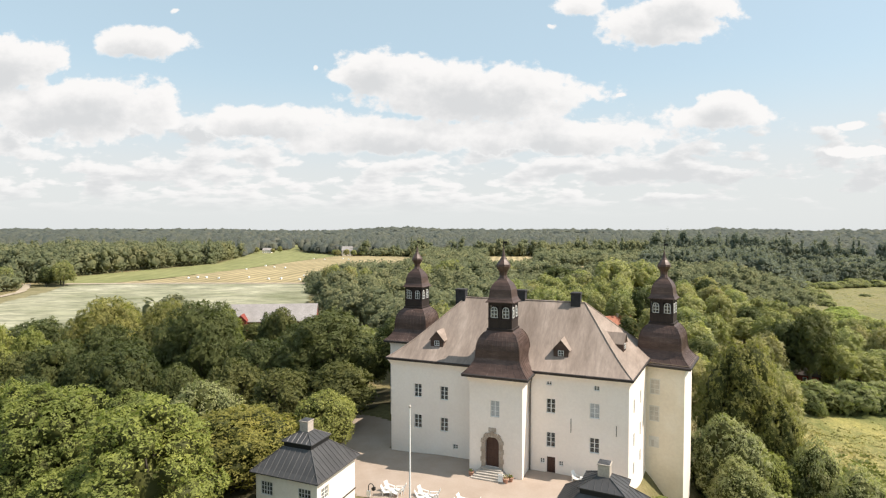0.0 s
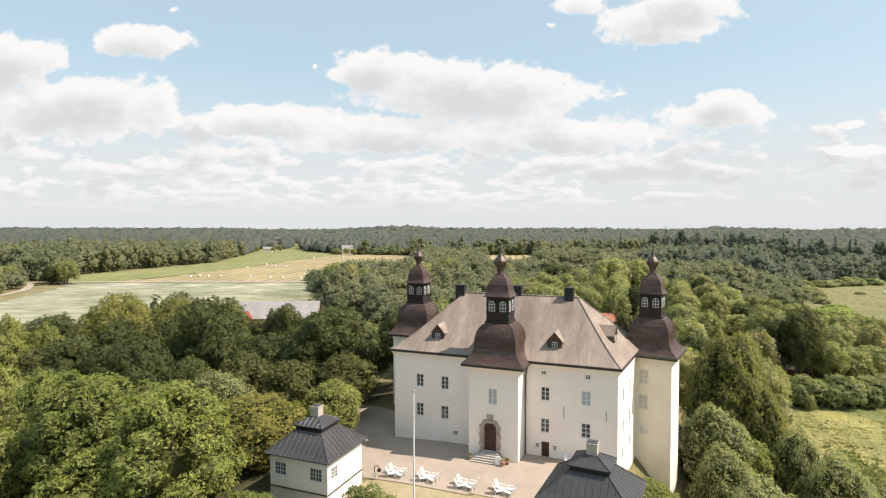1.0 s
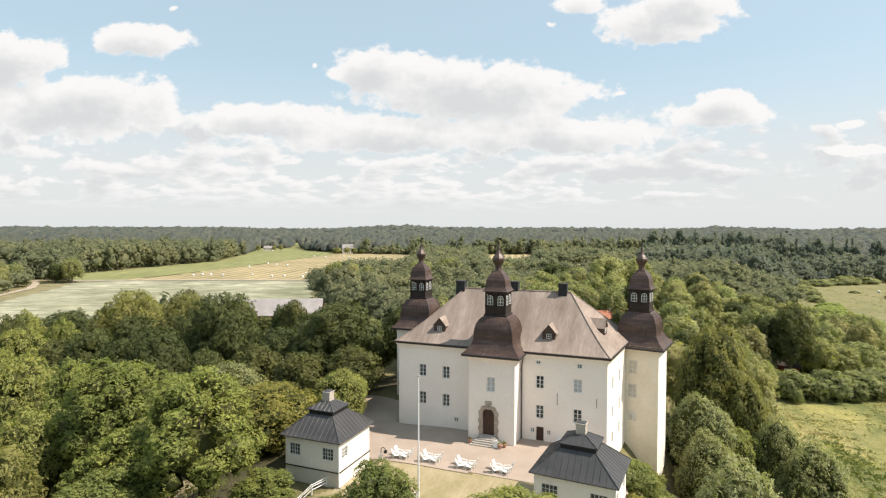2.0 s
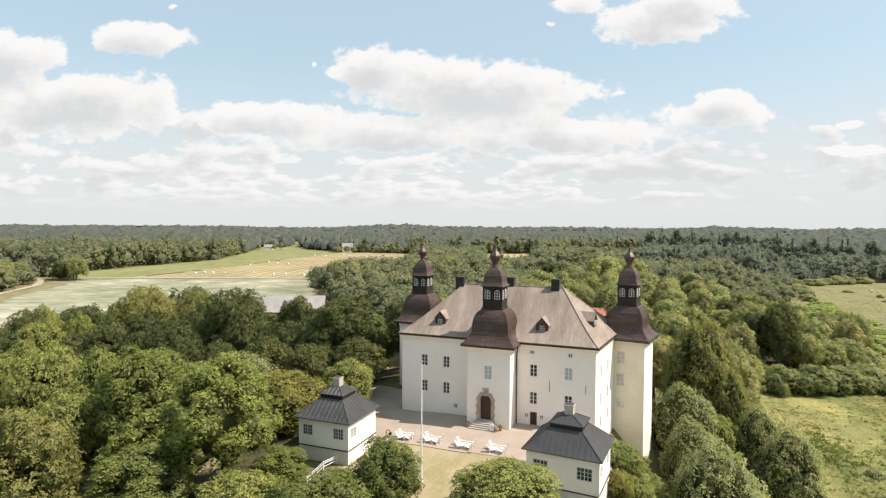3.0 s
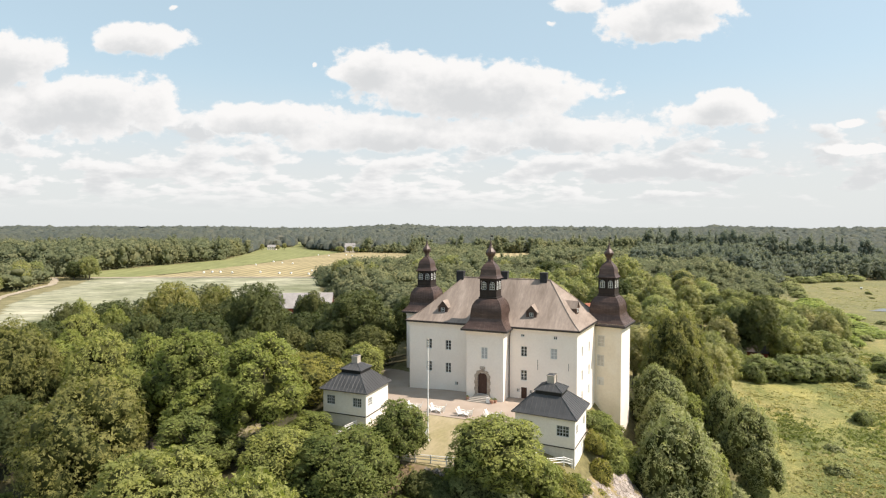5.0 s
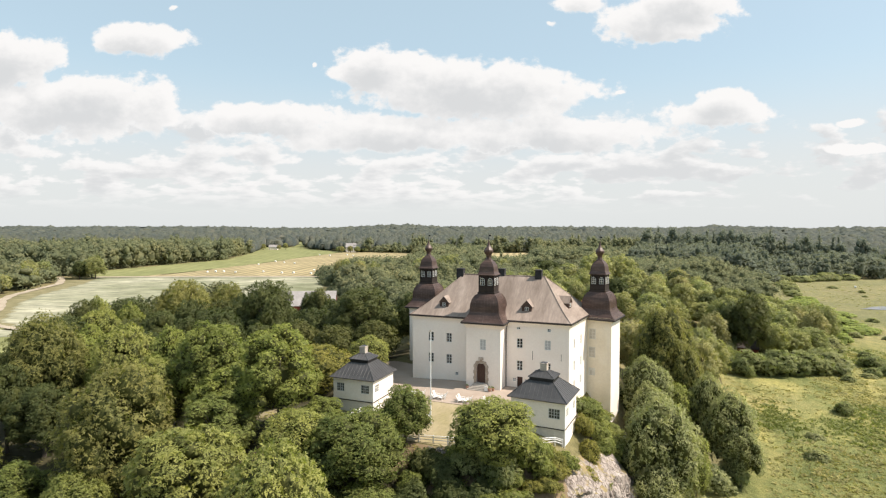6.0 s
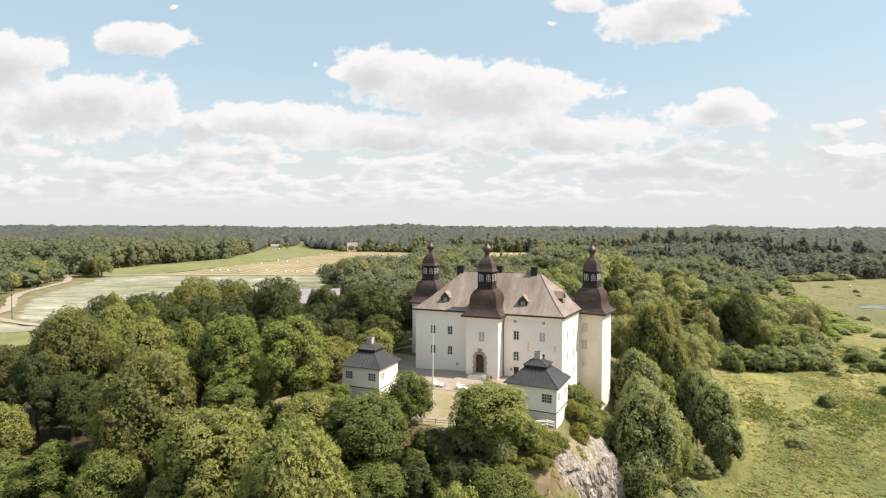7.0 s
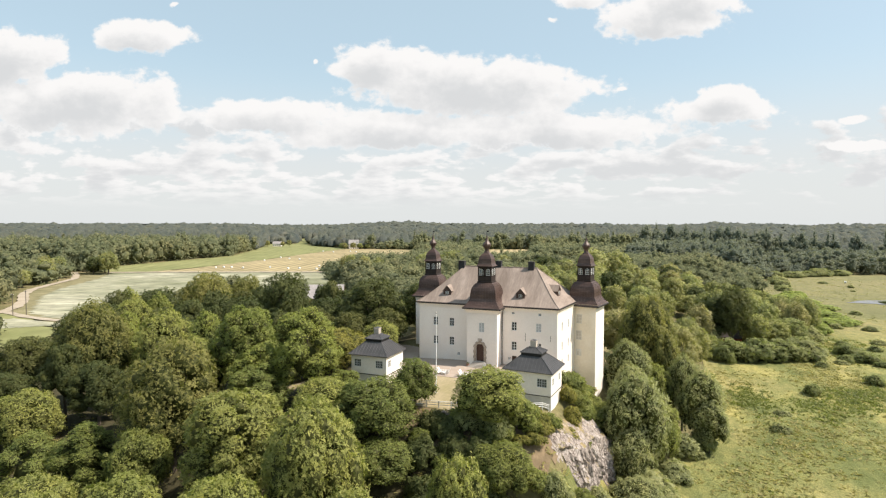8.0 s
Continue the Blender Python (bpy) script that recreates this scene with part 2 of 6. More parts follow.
PIPE = mottled("brown_downpipe", [(0.3, (0.06, 0.045, 0.035)), (0.7, (0.11, 0.085, 0.07))], 2.0, 9.0, 0.5, 0.0, metal=0.4)
CHIM = mottled("sooty_chimney_plaster", [(0.3, (0.02, 0.02, 0.022)), (0.7, (0.045, 0.045, 0.048))], 1.2, 6.0, 0.85, 0.2, 0.02)
CHIM_GREY = mottled("grey_chimney_plaster", [(0.3, (0.40, 0.35, 0.30)), (0.7, (0.54, 0.48, 0.42))], 1.2, 6.0, 0.85, 0.2, 0.02)
TERRACOTTA = mottled("terracotta", [(0.3, (0.36, 0.19, 0.13)), (0.7, (0.48, 0.29, 0.22))], 3, 14, 0.8, 0.2, 0.01)
BARK = mottled("bark", [(0.3, (0.06, 0.05, 0.04)), (0.7, (0.15, 0.125, 0.1))], 0.9, 7.0, 0.9, 0.6, 0.06, (1, 1, 0.25))
def rock_mat():
    m = material("granite", (0.2, 0.17, 0.15), 0.9, 0, 0.3)
    k = Nodes(m)
    base = k.ramp(k.noise(0.45, 6, 0.65), [(0.28, (0.20, 0.168, 0.148)), (0.48, (0.335, 0.288, 0.258)), (0.7, (0.46, 0.412, 0.378))])
    v = k.n("ShaderNodeTexVoronoi", Scale=1.5)
    v.feature = "DISTANCE_TO_EDGE"
    k.link(k.pos((1.0, 1.0, 0.45)), v.inputs["Vector"])
    crack = k.ramp(v.outputs["Distance"], [(0.0, (0.28, 0.25, 0.23)), (0.09, (1, 1, 1))])
    f = k.noise(3.0, 6, 0.7)
    c = k.mix(1.0, k.mix(1.0, base, crack, "MULTIPLY"), k.ramp(f, [(0.3, (0.65,) * 3), (0.7, (1.25,) * 3)]), "MULTIPLY")
    # moss and dry grass where the rock lies flat
    g = k.n("ShaderNodeNewGeometry")
    sep = k.n("ShaderNodeSeparateXYZ")
    k.link(g.outputs["Normal"], sep.inputs[0])
    flat = k.mathn("ADD", sep.outputs[2], k.mathn("MULTIPLY", k.mathn("SUBTRACT", k.noise(0.5, 4, 0.6), 0.5), 1.1))
    grass = k.ramp(k.noise(0.7, 4, 0.6), [(0.35, (0.17, 0.15, 0.065)), (0.65, (0.31, 0.235, 0.125))])
    k.base(k.mix(k.ramp(flat, [(0.76, (0, 0, 0)), (0.92, (1, 1, 1))]), c, grass))
    k.bump(f, 0.8, 0.15)
    return m


ROCK = rock_mat()
RED_BOARD = mottled("red_painted_boards", [(0.3, (0.20, 0.04, 0.03)), (0.7, (0.28, 0.065, 0.045))], 1.0, 6.0, 0.85, 0.1, 0.02)
GREY_SHEET = mottled("grey_sheet_roof", [(0.3, (0.265, 0.245, 0.235)), (0.7, (0.36, 0.335, 0.325))], 0.3, 2.0, 0.6, 0.05, 0.02)
TILE = mottled("clay_tile_roof", [(0.3, (0.30, 0.10, 0.06)), (0.7, (0.44, 0.19, 0.12))], 0.8, 4.0, 0.85, 0.2, 0.03)
BALE = mottled("white_bale_wrap", [(0.3, (0.66, 0.68, 0.66)), (0.7, (0.80, 0.81, 0.79))], 2.0, 6.0, 0.4, 0.0)
SHAM = mottled("faded_painted_pane", [(0.3, (0.46, 0.42, 0.36)), (0.7, (0.60, 0.54, 0.46))], 1.5, 6.0, 0.9, 0.0)
GLASS = material("window_glass", (0.30, 0.33, 0.34), 0.05, 0, 0.35)
GLASS.node_tree.nodes["Principled BSDF"].inputs["Transmission Weight"].default_value = 0.85
# black that stands in for the unlit rooms behind the panes
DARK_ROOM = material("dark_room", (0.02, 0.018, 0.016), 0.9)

# darkened leaf tone that paints the shade inside the crowns
CORE_SHADE = leafy("inner_leaf_shade", [(0.070, 0.078, 0.026), (0.082, 0.088, 0.031)], 0.2, 3.0, 0)
LEAF_OAK = leafy("oak_leaves", [(0.221, 0.239, 0.081), (0.270, 0.289, 0.097), (0.326, 0.335, 0.117), (0.299, 0.307, 0.109)])
LEAF_LIME = leafy("lime_leaves", [(0.201, 0.229, 0.075), (0.251, 0.280, 0.090), (0.283, 0.307, 0.096), (0.222, 0.252, 0.090)])
LEAF_DARK = leafy("dark_leaves", [(0.079, 0.095, 0.040), (0.096, 0.112, 0.046), (0.120, 0.126, 0.050)], 0.28)
LEAF_MAPLE = leafy("maple_leaves", [(0.184, 0.211, 0.074), (0.215, 0.242, 0.084)])
LEAF_OLIVE = leafy("olive_leaves", [(0.216, 0.212, 0.083), (0.251, 0.239, 0.090), (0.273, 0.258, 0.100)])
LEAF_OCHRE = leafy("ochre_leaves", [(0.243, 0.230, 0.068), (0.262, 0.243, 0.077)])
LEAF_WILLOW = leafy("willow_leaves", [(0.310, 0.320, 0.168), (0.345, 0.352, 0.190), (0.370, 0.366, 0.194)])
LEAF_ALDER = leafy("alder_leaves", [(0.250, 0.270, 0.128), (0.285, 0.300, 0.145)])
LEAF_MIXED = leafy("mixed_leaves", [(0.272, 0.278, 0.132), (0.325, 0.325, 0.150), (0.345, 0.312, 0.166), (0.290, 0.310, 0.148), (0.370, 0.364, 0.182)])
LEAF_REED = leafy("reed_leaves", [(0.345, 0.395, 0.140), (0.375, 0.415, 0.155)])
LEAF_SPRUCE = leafy("spruce_needles", [(0.047, 0.072, 0.046), (0.063, 0.090, 0.056)], 0.15)
LEAF_BUSH = leafy("bush_leaves", [(0.208, 0.232, 0.076), (0.255, 0.265, 0.088), (0.250, 0.270, 0.094)])
# grey and blue mixed into these wood tones stand in for distance haze
WOODS_HAZED = forest_mat("mixed_woods", [(0.222, 0.238, 0.120), (0.266, 0.275, 0.138), (0.190, 0.210, 0.121), (0.290, 0.283, 0.148), (0.230, 0.246, 0.142)])
FIRS_HAZED = forest_mat("fir_woods", [(0.152, 0.178, 0.134), (0.185, 0.210, 0.158), (0.222, 0.239, 0.177)])
WOODS_FAR_HAZED = forest_mat("far_woods", [(0.137, 0.153, 0.127), (0.176, 0.187, 0.150), (0.122, 0.141, 0.134), (0.197, 0.195, 0.159)])


def ground_mat():
    m = material("rough_ground", (0.1, 0.09, 0.04), 0.95, 0, 0.2)
    k = Nodes(m)
    a = k.ramp(k.noise(0.05, 5, 0.6), [(0.3, (0.115, 0.11, 0.045)), (0.5, (0.185, 0.165, 0.078)), (0.7, (0.27, 0.215, 0.115))])
    f = k.noise(1.3, 6, 0.7)
    k.base(k.mix(1.0, a, k.ramp(f, [(0.25, (0.55,) * 3), (0.75, (1.25,) * 3)]), "MULTIPLY"))
    k.bump(f, 0.7, 0.3)
    return m


def marsh_mat():
    m = material("marsh_grass", (0.15, 0.16, 0.04), 0.95, 0, 0.2)
    k = Nodes(m)
    a = k.ramp(k.noise(0.032, 4, 0.55, k.pos((1.0, 0.6, 1), -0.3)),
               [(0.34, (0.150, 0.170, 0.062)), (0.45, (0.210, 0.220, 0.088)), (0.52, (0.290, 0.276, 0.112)), (0.60, (0.340, 0.305, 0.138)), (0.70, (0.280, 0.235, 0.120))])
    streak = k.ramp(k.noise(0.16, 7, 0.7, k.pos((1.0, 0.45, 1), 0.35)), [(0.34, (0.66, 0.74, 0.68)), (0.5, (1.0, 1.0, 1.0)), (0.66, (1.42, 1.32, 1.25))])
    a = k.mix(1.0, a, streak, "MULTIPLY")
    b = k.ramp(k.noise(0.7, 5, 0.7), [(0.3, (0.74, 0.8, 0.74)), (0.7, (1.2, 1.14, 1.1))])
    f = k.noise(2.2, 5, 0.7)
    # browner sedge farther out, with some blue put in for haze
    far = k.n("ShaderNodeSeparateXYZ")
    k.link(k.n("ShaderNodeNewGeometry").outputs["Position"], far.inputs[0])
    rise = k.n("ShaderNodeMapRange")
    k.link(far.outputs[1], rise.inputs[0])
    rise.inputs[1].default_value, rise.inputs[2].default_value, rise.inputs[4].default_value = 130.0, 260.0, 0.75
    a = k.mix(rise.outputs[0], a, (0.205, 0.190, 0.110))
    k.base(k.mix(1.0, k.mix(1.0, a, b, "MULTIPLY"), k.ramp(f, [(0.28, (0.68, 0.72, 0.68)), (0.72, (1.24, 1.22, 1.16))]), "MULTIPLY"))
    k.bump(f, 1.0, 0.5)
    return m


def field_mat(name, tones, rows, along, amount=0.08, streak=0.3):
    """A field: broad tones, mown rows every so many metres along a bearing, and streaks that follow the rows."""
    m = material(name, tones[0], 0.95, 0, 0.2)
    k = Nodes(m)
    turn = k.n("ShaderNodeVectorRotate", Angle=-along)
    turn.rotation_type = "Z_AXIS"
    k.link(k.pos(), turn.inputs["Vector"])

    def stretched(sx, sy):
        mp = k.n("ShaderNodeMapping")
        mp.inputs["Scale"].default_value = (sx, sy, 1)
        k.link(turn.outputs[0], mp.inputs["Vector"])
        return mp.outputs[0]

    a = k.ramp(k.noise(0.022, 5, 0.6), [(0.32, tones[0]), (0.68, tones[1])])
    w = k.n("ShaderNodeTexWave", Scale=3.1416 / rows, Distortion=3.5, Detail=4.0)
    w.bands_direction = "Y"
    w.inputs["Detail Scale"].default_value = 0.3
    k.link(stretched(0.1, 0.1), w.inputs["Vector"])
    lines = k.ramp(w.outputs[1], [(0.15, (1 - amount,) * 3), (0.85, (1 + amount,) * 3)])
    f = k.ramp(k.noise(0.16, 7, 0.72, stretched(0.30, 1.0)), [(0.3, (1 - streak, 1 - streak * 0.92, 1 - streak)), (0.7, (1 + streak * 0.9,) * 3)])
    f = k.mix(1.0, f, k.ramp(k.noise(0.11, 5, 0.7), [(0.35, (1 - 0.4 * streak,) * 3), (0.65, (1 + 0.45 * streak,) * 3)]), "MULTIPLY")
    k.base(k.mix(1.0, k.mix(1.0, a, lines, "MULTIPLY"), f, "MULTIPLY"))
    return m


GROUND, MARSH = ground_mat(), marsh_mat()
FIELD_PALE = field_mat("mown_pale_field", [(0.150, 0.158, 0.090), (0.365, 0.345, 0.258)], 9.0, radians(23.5), 0.025, 0.46)
FIELD_STUBBLE = field_mat("stubble_field", [(0.25, 0.205, 0.112), (0.35, 0.285, 0.162)], 9.0, radians(104.5), 0.20, 0.16)
FIELD_GREEN = field_mat("green_field", [(0.175, 0.185, 0.075), (0.225, 0.225, 0.098)], 11.0, radians(120), 0.04, 0.2)
VERGE_GRASS = mottled("verge_grass", [(0.3, (0.135, 0.128, 0.058)), (0.5, (0.215, 0.190, 0.096)), (0.72, (0.275, 0.240, 0.130))], 0.12, 1.2, 0.95, 0.3, 0.1)
TRACK = mottled("gravel_track", [(0.3, (0.330, 0.276, 0.205)), (0.7, (0.440, 0.375, 0.290))], 0.2, 2.0, 0.95, 0.1)
GRAVEL = mottled("courtyard_gravel", [(0.3, (0.325, 0.258, 0.208)), (0.5, (0.358, 0.290, 0.237)), (0.75, (0.395, 0.325, 0.274))], 0.3, 5.0, 0.95, 0.15, 0.02, fine_amount=0.10)
LAWN = mottled("dry_lawn", [(0.25, (0.235, 0.205, 0.095)), (0.45, (0.31, 0.258, 0.145)), (0.7, (0.385, 0.32, 0.205))], 0.3, 3.0, 0.95, 0.3, 0.05, (1, 0.45, 1), fine_amount=0.2)
DIRT = mottled("bare_earth", [(0.3, (0.130, 0.098, 0.055)), (0.5, (0.205, 0.150, 0.090)), (0.72, (0.300, 0.222, 0.135))], 0.4, 3.0, 0.95, 0.4, 0.06)
POND = material("pond_water", (0.06, 0.07, 0.07), 0.08)

# ---------------------------------------------------------------- builders


class Geo:
    """Collects corners and faces; m is applied to what is added."""

    def __init__(self, m=None):
        self.v, self.f, self.m = [], [], m or Matrix()

    def add(self, pts, faces):
        o = len(self.v)
        self.v += [tuple(self.m @ Vector(p)) for p in pts]
        self.f += [tuple(i + o for i in q) for q in faces]
        return self

    def quad(self, a, b, c, d):
        return self.add((a, b, c, d), ((0, 1, 2, 3),))

    def box(self, lo, hi, bevel=0):
        (x0, y0, z0), (x1, y1, z1) = lo, hi
        if bevel <= 0:
            return self.add([(x, y, z) for z in (z0, z1) for y in (y0, y1) for x in (x0, x1)],
                            ((0, 2, 3, 1), (4, 5, 7, 6), (0, 1, 5, 4), (2, 6, 7, 3), (0, 4, 6, 2), (1, 3, 7, 5)))
        b = bevel
        ring = lambda z, e: [(x0 + e, y0 + e, z), (x1 - e, y0 + e, z), (x1 - e, y1 - e, z), (x0 + e, y1 - e, z)]
        return self.loft([ring(z0, b), ring(z0 + b, 0), ring(z1 - b, 0), ring(z1, b)])

    def loft(self, rings, cap=True, close=True):
        n = len(rings[0])
        o = len(self.v)
        for r in rings:
            self.v += [tuple(self.m @ Vector(p)) for p in r]
        for i in range(len(rings) - 1):
            for j in range(n if close else n - 1):
                a, b = o + i * n + j, o + i * n + (j + 1) % n
                self.f.append((a, b, b + n, a + n))
        if cap:
            self.f.append(tuple(o + j for j in reversed(range(n))))
            self.f.append(tuple(o + (len(rings) - 1) * n + j for j in range(n)))
        return self

    def tube(self, pts, radii, sides=8):
        rings = []
        for i, p in enumerate(pts):
            p = Vector(p)
            d = Vector(pts[min(i + 1, len(pts) - 1)]) - Vector(pts[max(i - 1, 0)])
            q = d.to_track_quat("Z", "Y")
            r = radii[i] if hasattr(radii, "__len__") else radii
            rings.append([p + q @ Vector((r * math.cos(a), r * math.sin(a), 0)) for a in (2 * math.pi * k / sides for k in range(sides))])
        return self.loft(rings)

    def mesh(self, name, mat, smooth=False):
        me = bpy.data.meshes.new(name)
        me.from_pydata(self.v, [], self.f)
        me.materials.append(mat)
        if smooth:
            me.shade_smooth()
        me.update()
        return me


def thing(name, at, label, category, group="", kind=""):
    e = new(name)
    e.empty_display_size = 0.3
    e.matrix_basis = Matrix.Translation(at)
    return tagged(e, label, category, group, kind)


def part(name, geo, mat, parent, label="", smooth=False, basis=None):
    """One mesh object under a thing or a part; its corners are given in world metres."""
    ob = new(name, geo if isinstance(geo, bpy.types.Mesh) else geo.mesh(name, mat, smooth))
    ob.parent = parent
    if parent.parent is None:
        ob.matrix_parent_inverse = parent.matrix_basis.inverted()
    elif parent.matrix_basis != Matrix():
        ob.matrix_parent_inverse = parent.matrix_basis.inverted()
    if basis is not None:
        ob.matrix_basis = basis
    return tagged(ob, label)


def whole(name, geo, mat, label, category, group="", kind="", smooth=False):
    return tagged(new(name, geo.mesh(name, mat, smooth)), label, category, group, kind)


def pierced(g, p0, p1, z0, z1, holes, thick=0.6):
    """An upright wall from p0 to p1 (outer face on the right-hand side of the way), with openings (u0, u1, z0, z1) through it."""
    p0, p1 = Vector((*p0, 0)), Vector((*p1, 0))
    way = (p1 - p0).normalized()
    length, inn = (p1 - p0).length, Vector((-way.y, way.x, 0)) * thick
    us = sorted({0, length, *(h[0] for h in holes), *(h[1] for h in holes)})
    zs = sorted({z0, z1, *(h[2] for h in holes), *(h[3] for h in holes)})
    at = lambda u, z, k: p0 + way * u + inn * k + Vector((0, 0, z))
    for i in range(len(us) - 1):
        for j in range(len(zs) - 1):
            u, z = (us[i] + us[i + 1]) / 2, (zs[j] + zs[j + 1]) / 2
            if any(h[0] < u < h[1] and h[2] < z < h[3] for h in holes):
                continue
            a, b, c, d = us[i], us[i + 1], zs[j], zs[j + 1]
            g.quad(at(a, c, 0), at(b, c, 0), at(b, d, 0), at(a, d, 0))
            g.quad(at(b, c, 1), at(a, c, 1), at(a, d, 1), at(b, d, 1))
    for a, b, c, d in holes:
        g.quad(at(a, c, 0), at(a, d, 0), at(a, d, 1), at(a, c, 1))
        g.quad(at(b, d, 0), at(b, c, 0), at(b, c, 1), at(b, d, 1))
        g.quad(at(a, d, 0), at(b, d, 0), at(b, d, 1), at(a, d, 1))
        g.quad(at(b, c, 0), at(a, c, 0), at(a, c, 1), at(b, c, 1))
    return g


# ---------------------------------------------------------------- the ground


def step(a, b, v):
    t = min(1.0, max(0.0, (v - a) / (b - a)))
    return t * t * (3 - 2 * t)


MARSH_Z, FIELD_Z = -18.0, -9.0


def marsh_edge(y):
    return 47.0 + 0.175 * max(y, -60) + 5.0 * math.sin(y * 0.045)


def height(x, y):
    """Height of the ground."""
    r = math.hypot(x - 15, y)
    side = step(-34, 2, x - marsh_edge(y))
    base = FIELD_Z + (MARSH_Z - FIELD_Z) * side
    base += 20.0 * step(700, 4700, r) * (1 - 0) + (7.0 + 9.0 * step(2000, 3500, r)) * step(600, 2000, r) * noise.noise((x * 0.0011, y * 0.0011, 0.3))
    base -= 7.0 * step(-34, -60, y) * (1 - side) * step(-140, -60, x)
    # the castle's knoll
    px, py = x - min(max(x, -6), 31), y - min(max(y, -26), 26)
    wx = 13.0 if px > 0 else 34.0
    wy = 26.0 if py < 0 else 40.0
    d = math.hypot(px / wx, py / wy)
    knoll = 1 - step(0.0, 1.0, d)
    court = 0.35 * step(0, 9, x) * step(-24, -10, y) - 0.4 * step(-22, -28, y) - 1.2 * step(27, 33, x) * step(-12, -17, y)
    h = base * (1 - knoll) + court * knoll
    h -= 2.6 * math.exp(-((x - 31.4) / 2.6) ** 2 - ((y - 7.0) / 7.0) ** 2)
    h -= 4.5 * math.exp(-((x - 35.2) / 4.0) ** 2 - ((y - 11.0) / 8.5) ** 2)
    h -= 1.9 * math.exp(-((x + 0.6) / 2.6) ** 2 - ((y + 25.6) / 2.6) ** 2)
    rough = 1 - step(0.0, 0.35, 1 - d) if d < 1 else 1.0
    near = 1 - step(90, 150, r)
    if near > 0:
        h += near * rough * (0.5 * noise.noise((x * 0.09, y * 0.09, 1.7)) + 0.18 * noise.noise((x * 0.3, y * 0.3, 4.1))) * (0.35 if side > 0.9 else 1)
    return h


def spaced(lo, hi, fine_lo, fine_hi, step_fine, grow=1.16):
    out = list(np.arange(fine_lo, fine_hi + 0.01, step_fine))
    s, v = step_fine, fine_hi
    while v < hi:
        s *= grow
        v += s
        out.append(v)
    s, v = step_fine, fine_lo
    while v > lo:
        s *= grow
        v -= s
        out.insert(0, v)
    return out


def grid_mesh(name, xs, ys, zf, mat):
    v = [(x, y, zf(x, y)) for y in ys for x in xs]
    n = len(xs)
    f = [(j * n + i, j * n + i + 1, (j + 1) * n + i + 1, (j + 1) * n + i) for j in range(len(ys) - 1) for i in range(n - 1)]
    me = bpy.data.meshes.new(name)
    me.from_pydata(v, [], f)
    me.materials.append(mat)
    me.shade_smooth()
    return me


ground = tagged(new("ground", grid_mesh("ground", spaced(-4950, 4950, -70, 120, 2), spaced(-2500, 4950, -75, 130, 2), height, GROUND)),
                "rough grass and forest floor rolling to the horizon", "ground", kind="structure")


def ribbon(name, pts, width, mat, lift, label, category="road"):
    """A way over the ground along a line."""
    line = []
    for i in range(len(pts) - 1):
        a, b = Vector((*pts[i], 0)), Vector((*pts[i + 1], 0))
        n = max(1, int((b - a).length / 3))
        line += [a.lerp(b, k / n) for k in range(n)]
    line.append(Vector((*pts[-1], 0)))
    v, f = [], []
    for i, p in enumerate(line):
        d = (line[min(i + 2, len(line) - 1)] - line[max(i - 2, 0)]).normalized()
        s = Vector((-d.y, d.x, 0))
        w = width * (0.5 + 0.06 * math.sin(i * 1.3))
        for k in (-1, -0.33, 0.33, 1):
            q = p + s * w * k
            v.append((q.x, q.y, height(q.x, q.y) + lift))
    for i in range(len(line) - 1):
        for k in range(3):
            a = i * 4 + k
            f.append((a, a + 1, a + 5, a + 4))
    me = bpy.data.meshes.new(name)
    me.from_pydata(v, [], f)
    me.materials.append(mat)
    me.shade_smooth()
    return tagged(new(name, me), label, category, kind="structure")


def edged(name, inside, x0, x1, y0, y1, size, mat, lift, label, category="ground"):
    """A sheet over the ground of all cells for which inside(x, y) holds."""
    nx, ny = int((x1 - x0) / size), int((y1 - y0) / size)
    index, v, f = {}, [], []

    def corner(i, j):
        if (i, j) not in index:
            x, y = x0 + i * size, y0 + j * size
            index[i, j] = len(v)
            v.append((x, y, height(x, y) + lift))
        return index[i, j]

    for j in range(ny):
        for i in range(nx):
            if inside(x0 + (i + 0.5) * size, y0 + (j + 0.5) * size):
                f.append((corner(i, j), corner(i + 1, j), corner(i + 1, j + 1), corner(i, j + 1)))
    me = bpy.data.meshes.new(name)
    me.from_pydata(v, [], f)
    me.materials.append(mat)
    me.shade_smooth()
    return tagged(new(name, me), label, category, kind="structure")


def in_poly(poly, x, y):
    odd = False
    for i in range(len(poly)):
        (x0, y0), (x1, y1) = poly[i - 1], poly[i]
        if (y0 > y) != (y1 > y) and x < (x1 - x0) * (y - y0) / (y1 - y0) + x0:
            odd = not odd
    return odd


PALE = [(-140, 38), (-160, 37.5), (-179, 39), (-201, 44), (-217, 57), (-245, 77), (-273, 103), (-298, 137), (-314, 160), (-352, 196), (-265, 233), (-200, 262), (-163, 211), (-140, 178), (-118, 140), (-125, 100), (-134, 60)]
STUBBLE = [(-330, 205), (-200, 262), (-215, 330), (-178, 372), (-255, 590), (-300, 640), (-412, 640), (-381, 500), (-349, 378), (-325, 250)]
GREEN = [(-352, 196), (-330, 205), (-325, 250), (-349, 378), (-381, 500), (-412, 640), (-600, 760), (-650, 740), (-585, 650), (-510, 540), (-432, 416), (-404, 232), (-380, 205)]
FAR_GREEN = [(-600, 760), (-800, 1030), (-770, 1050), (-560, 740)]
LOW_LEFT = [(-120, -8), (-190, 18), (-230, 45), (-205, 40), (-148, 22)]
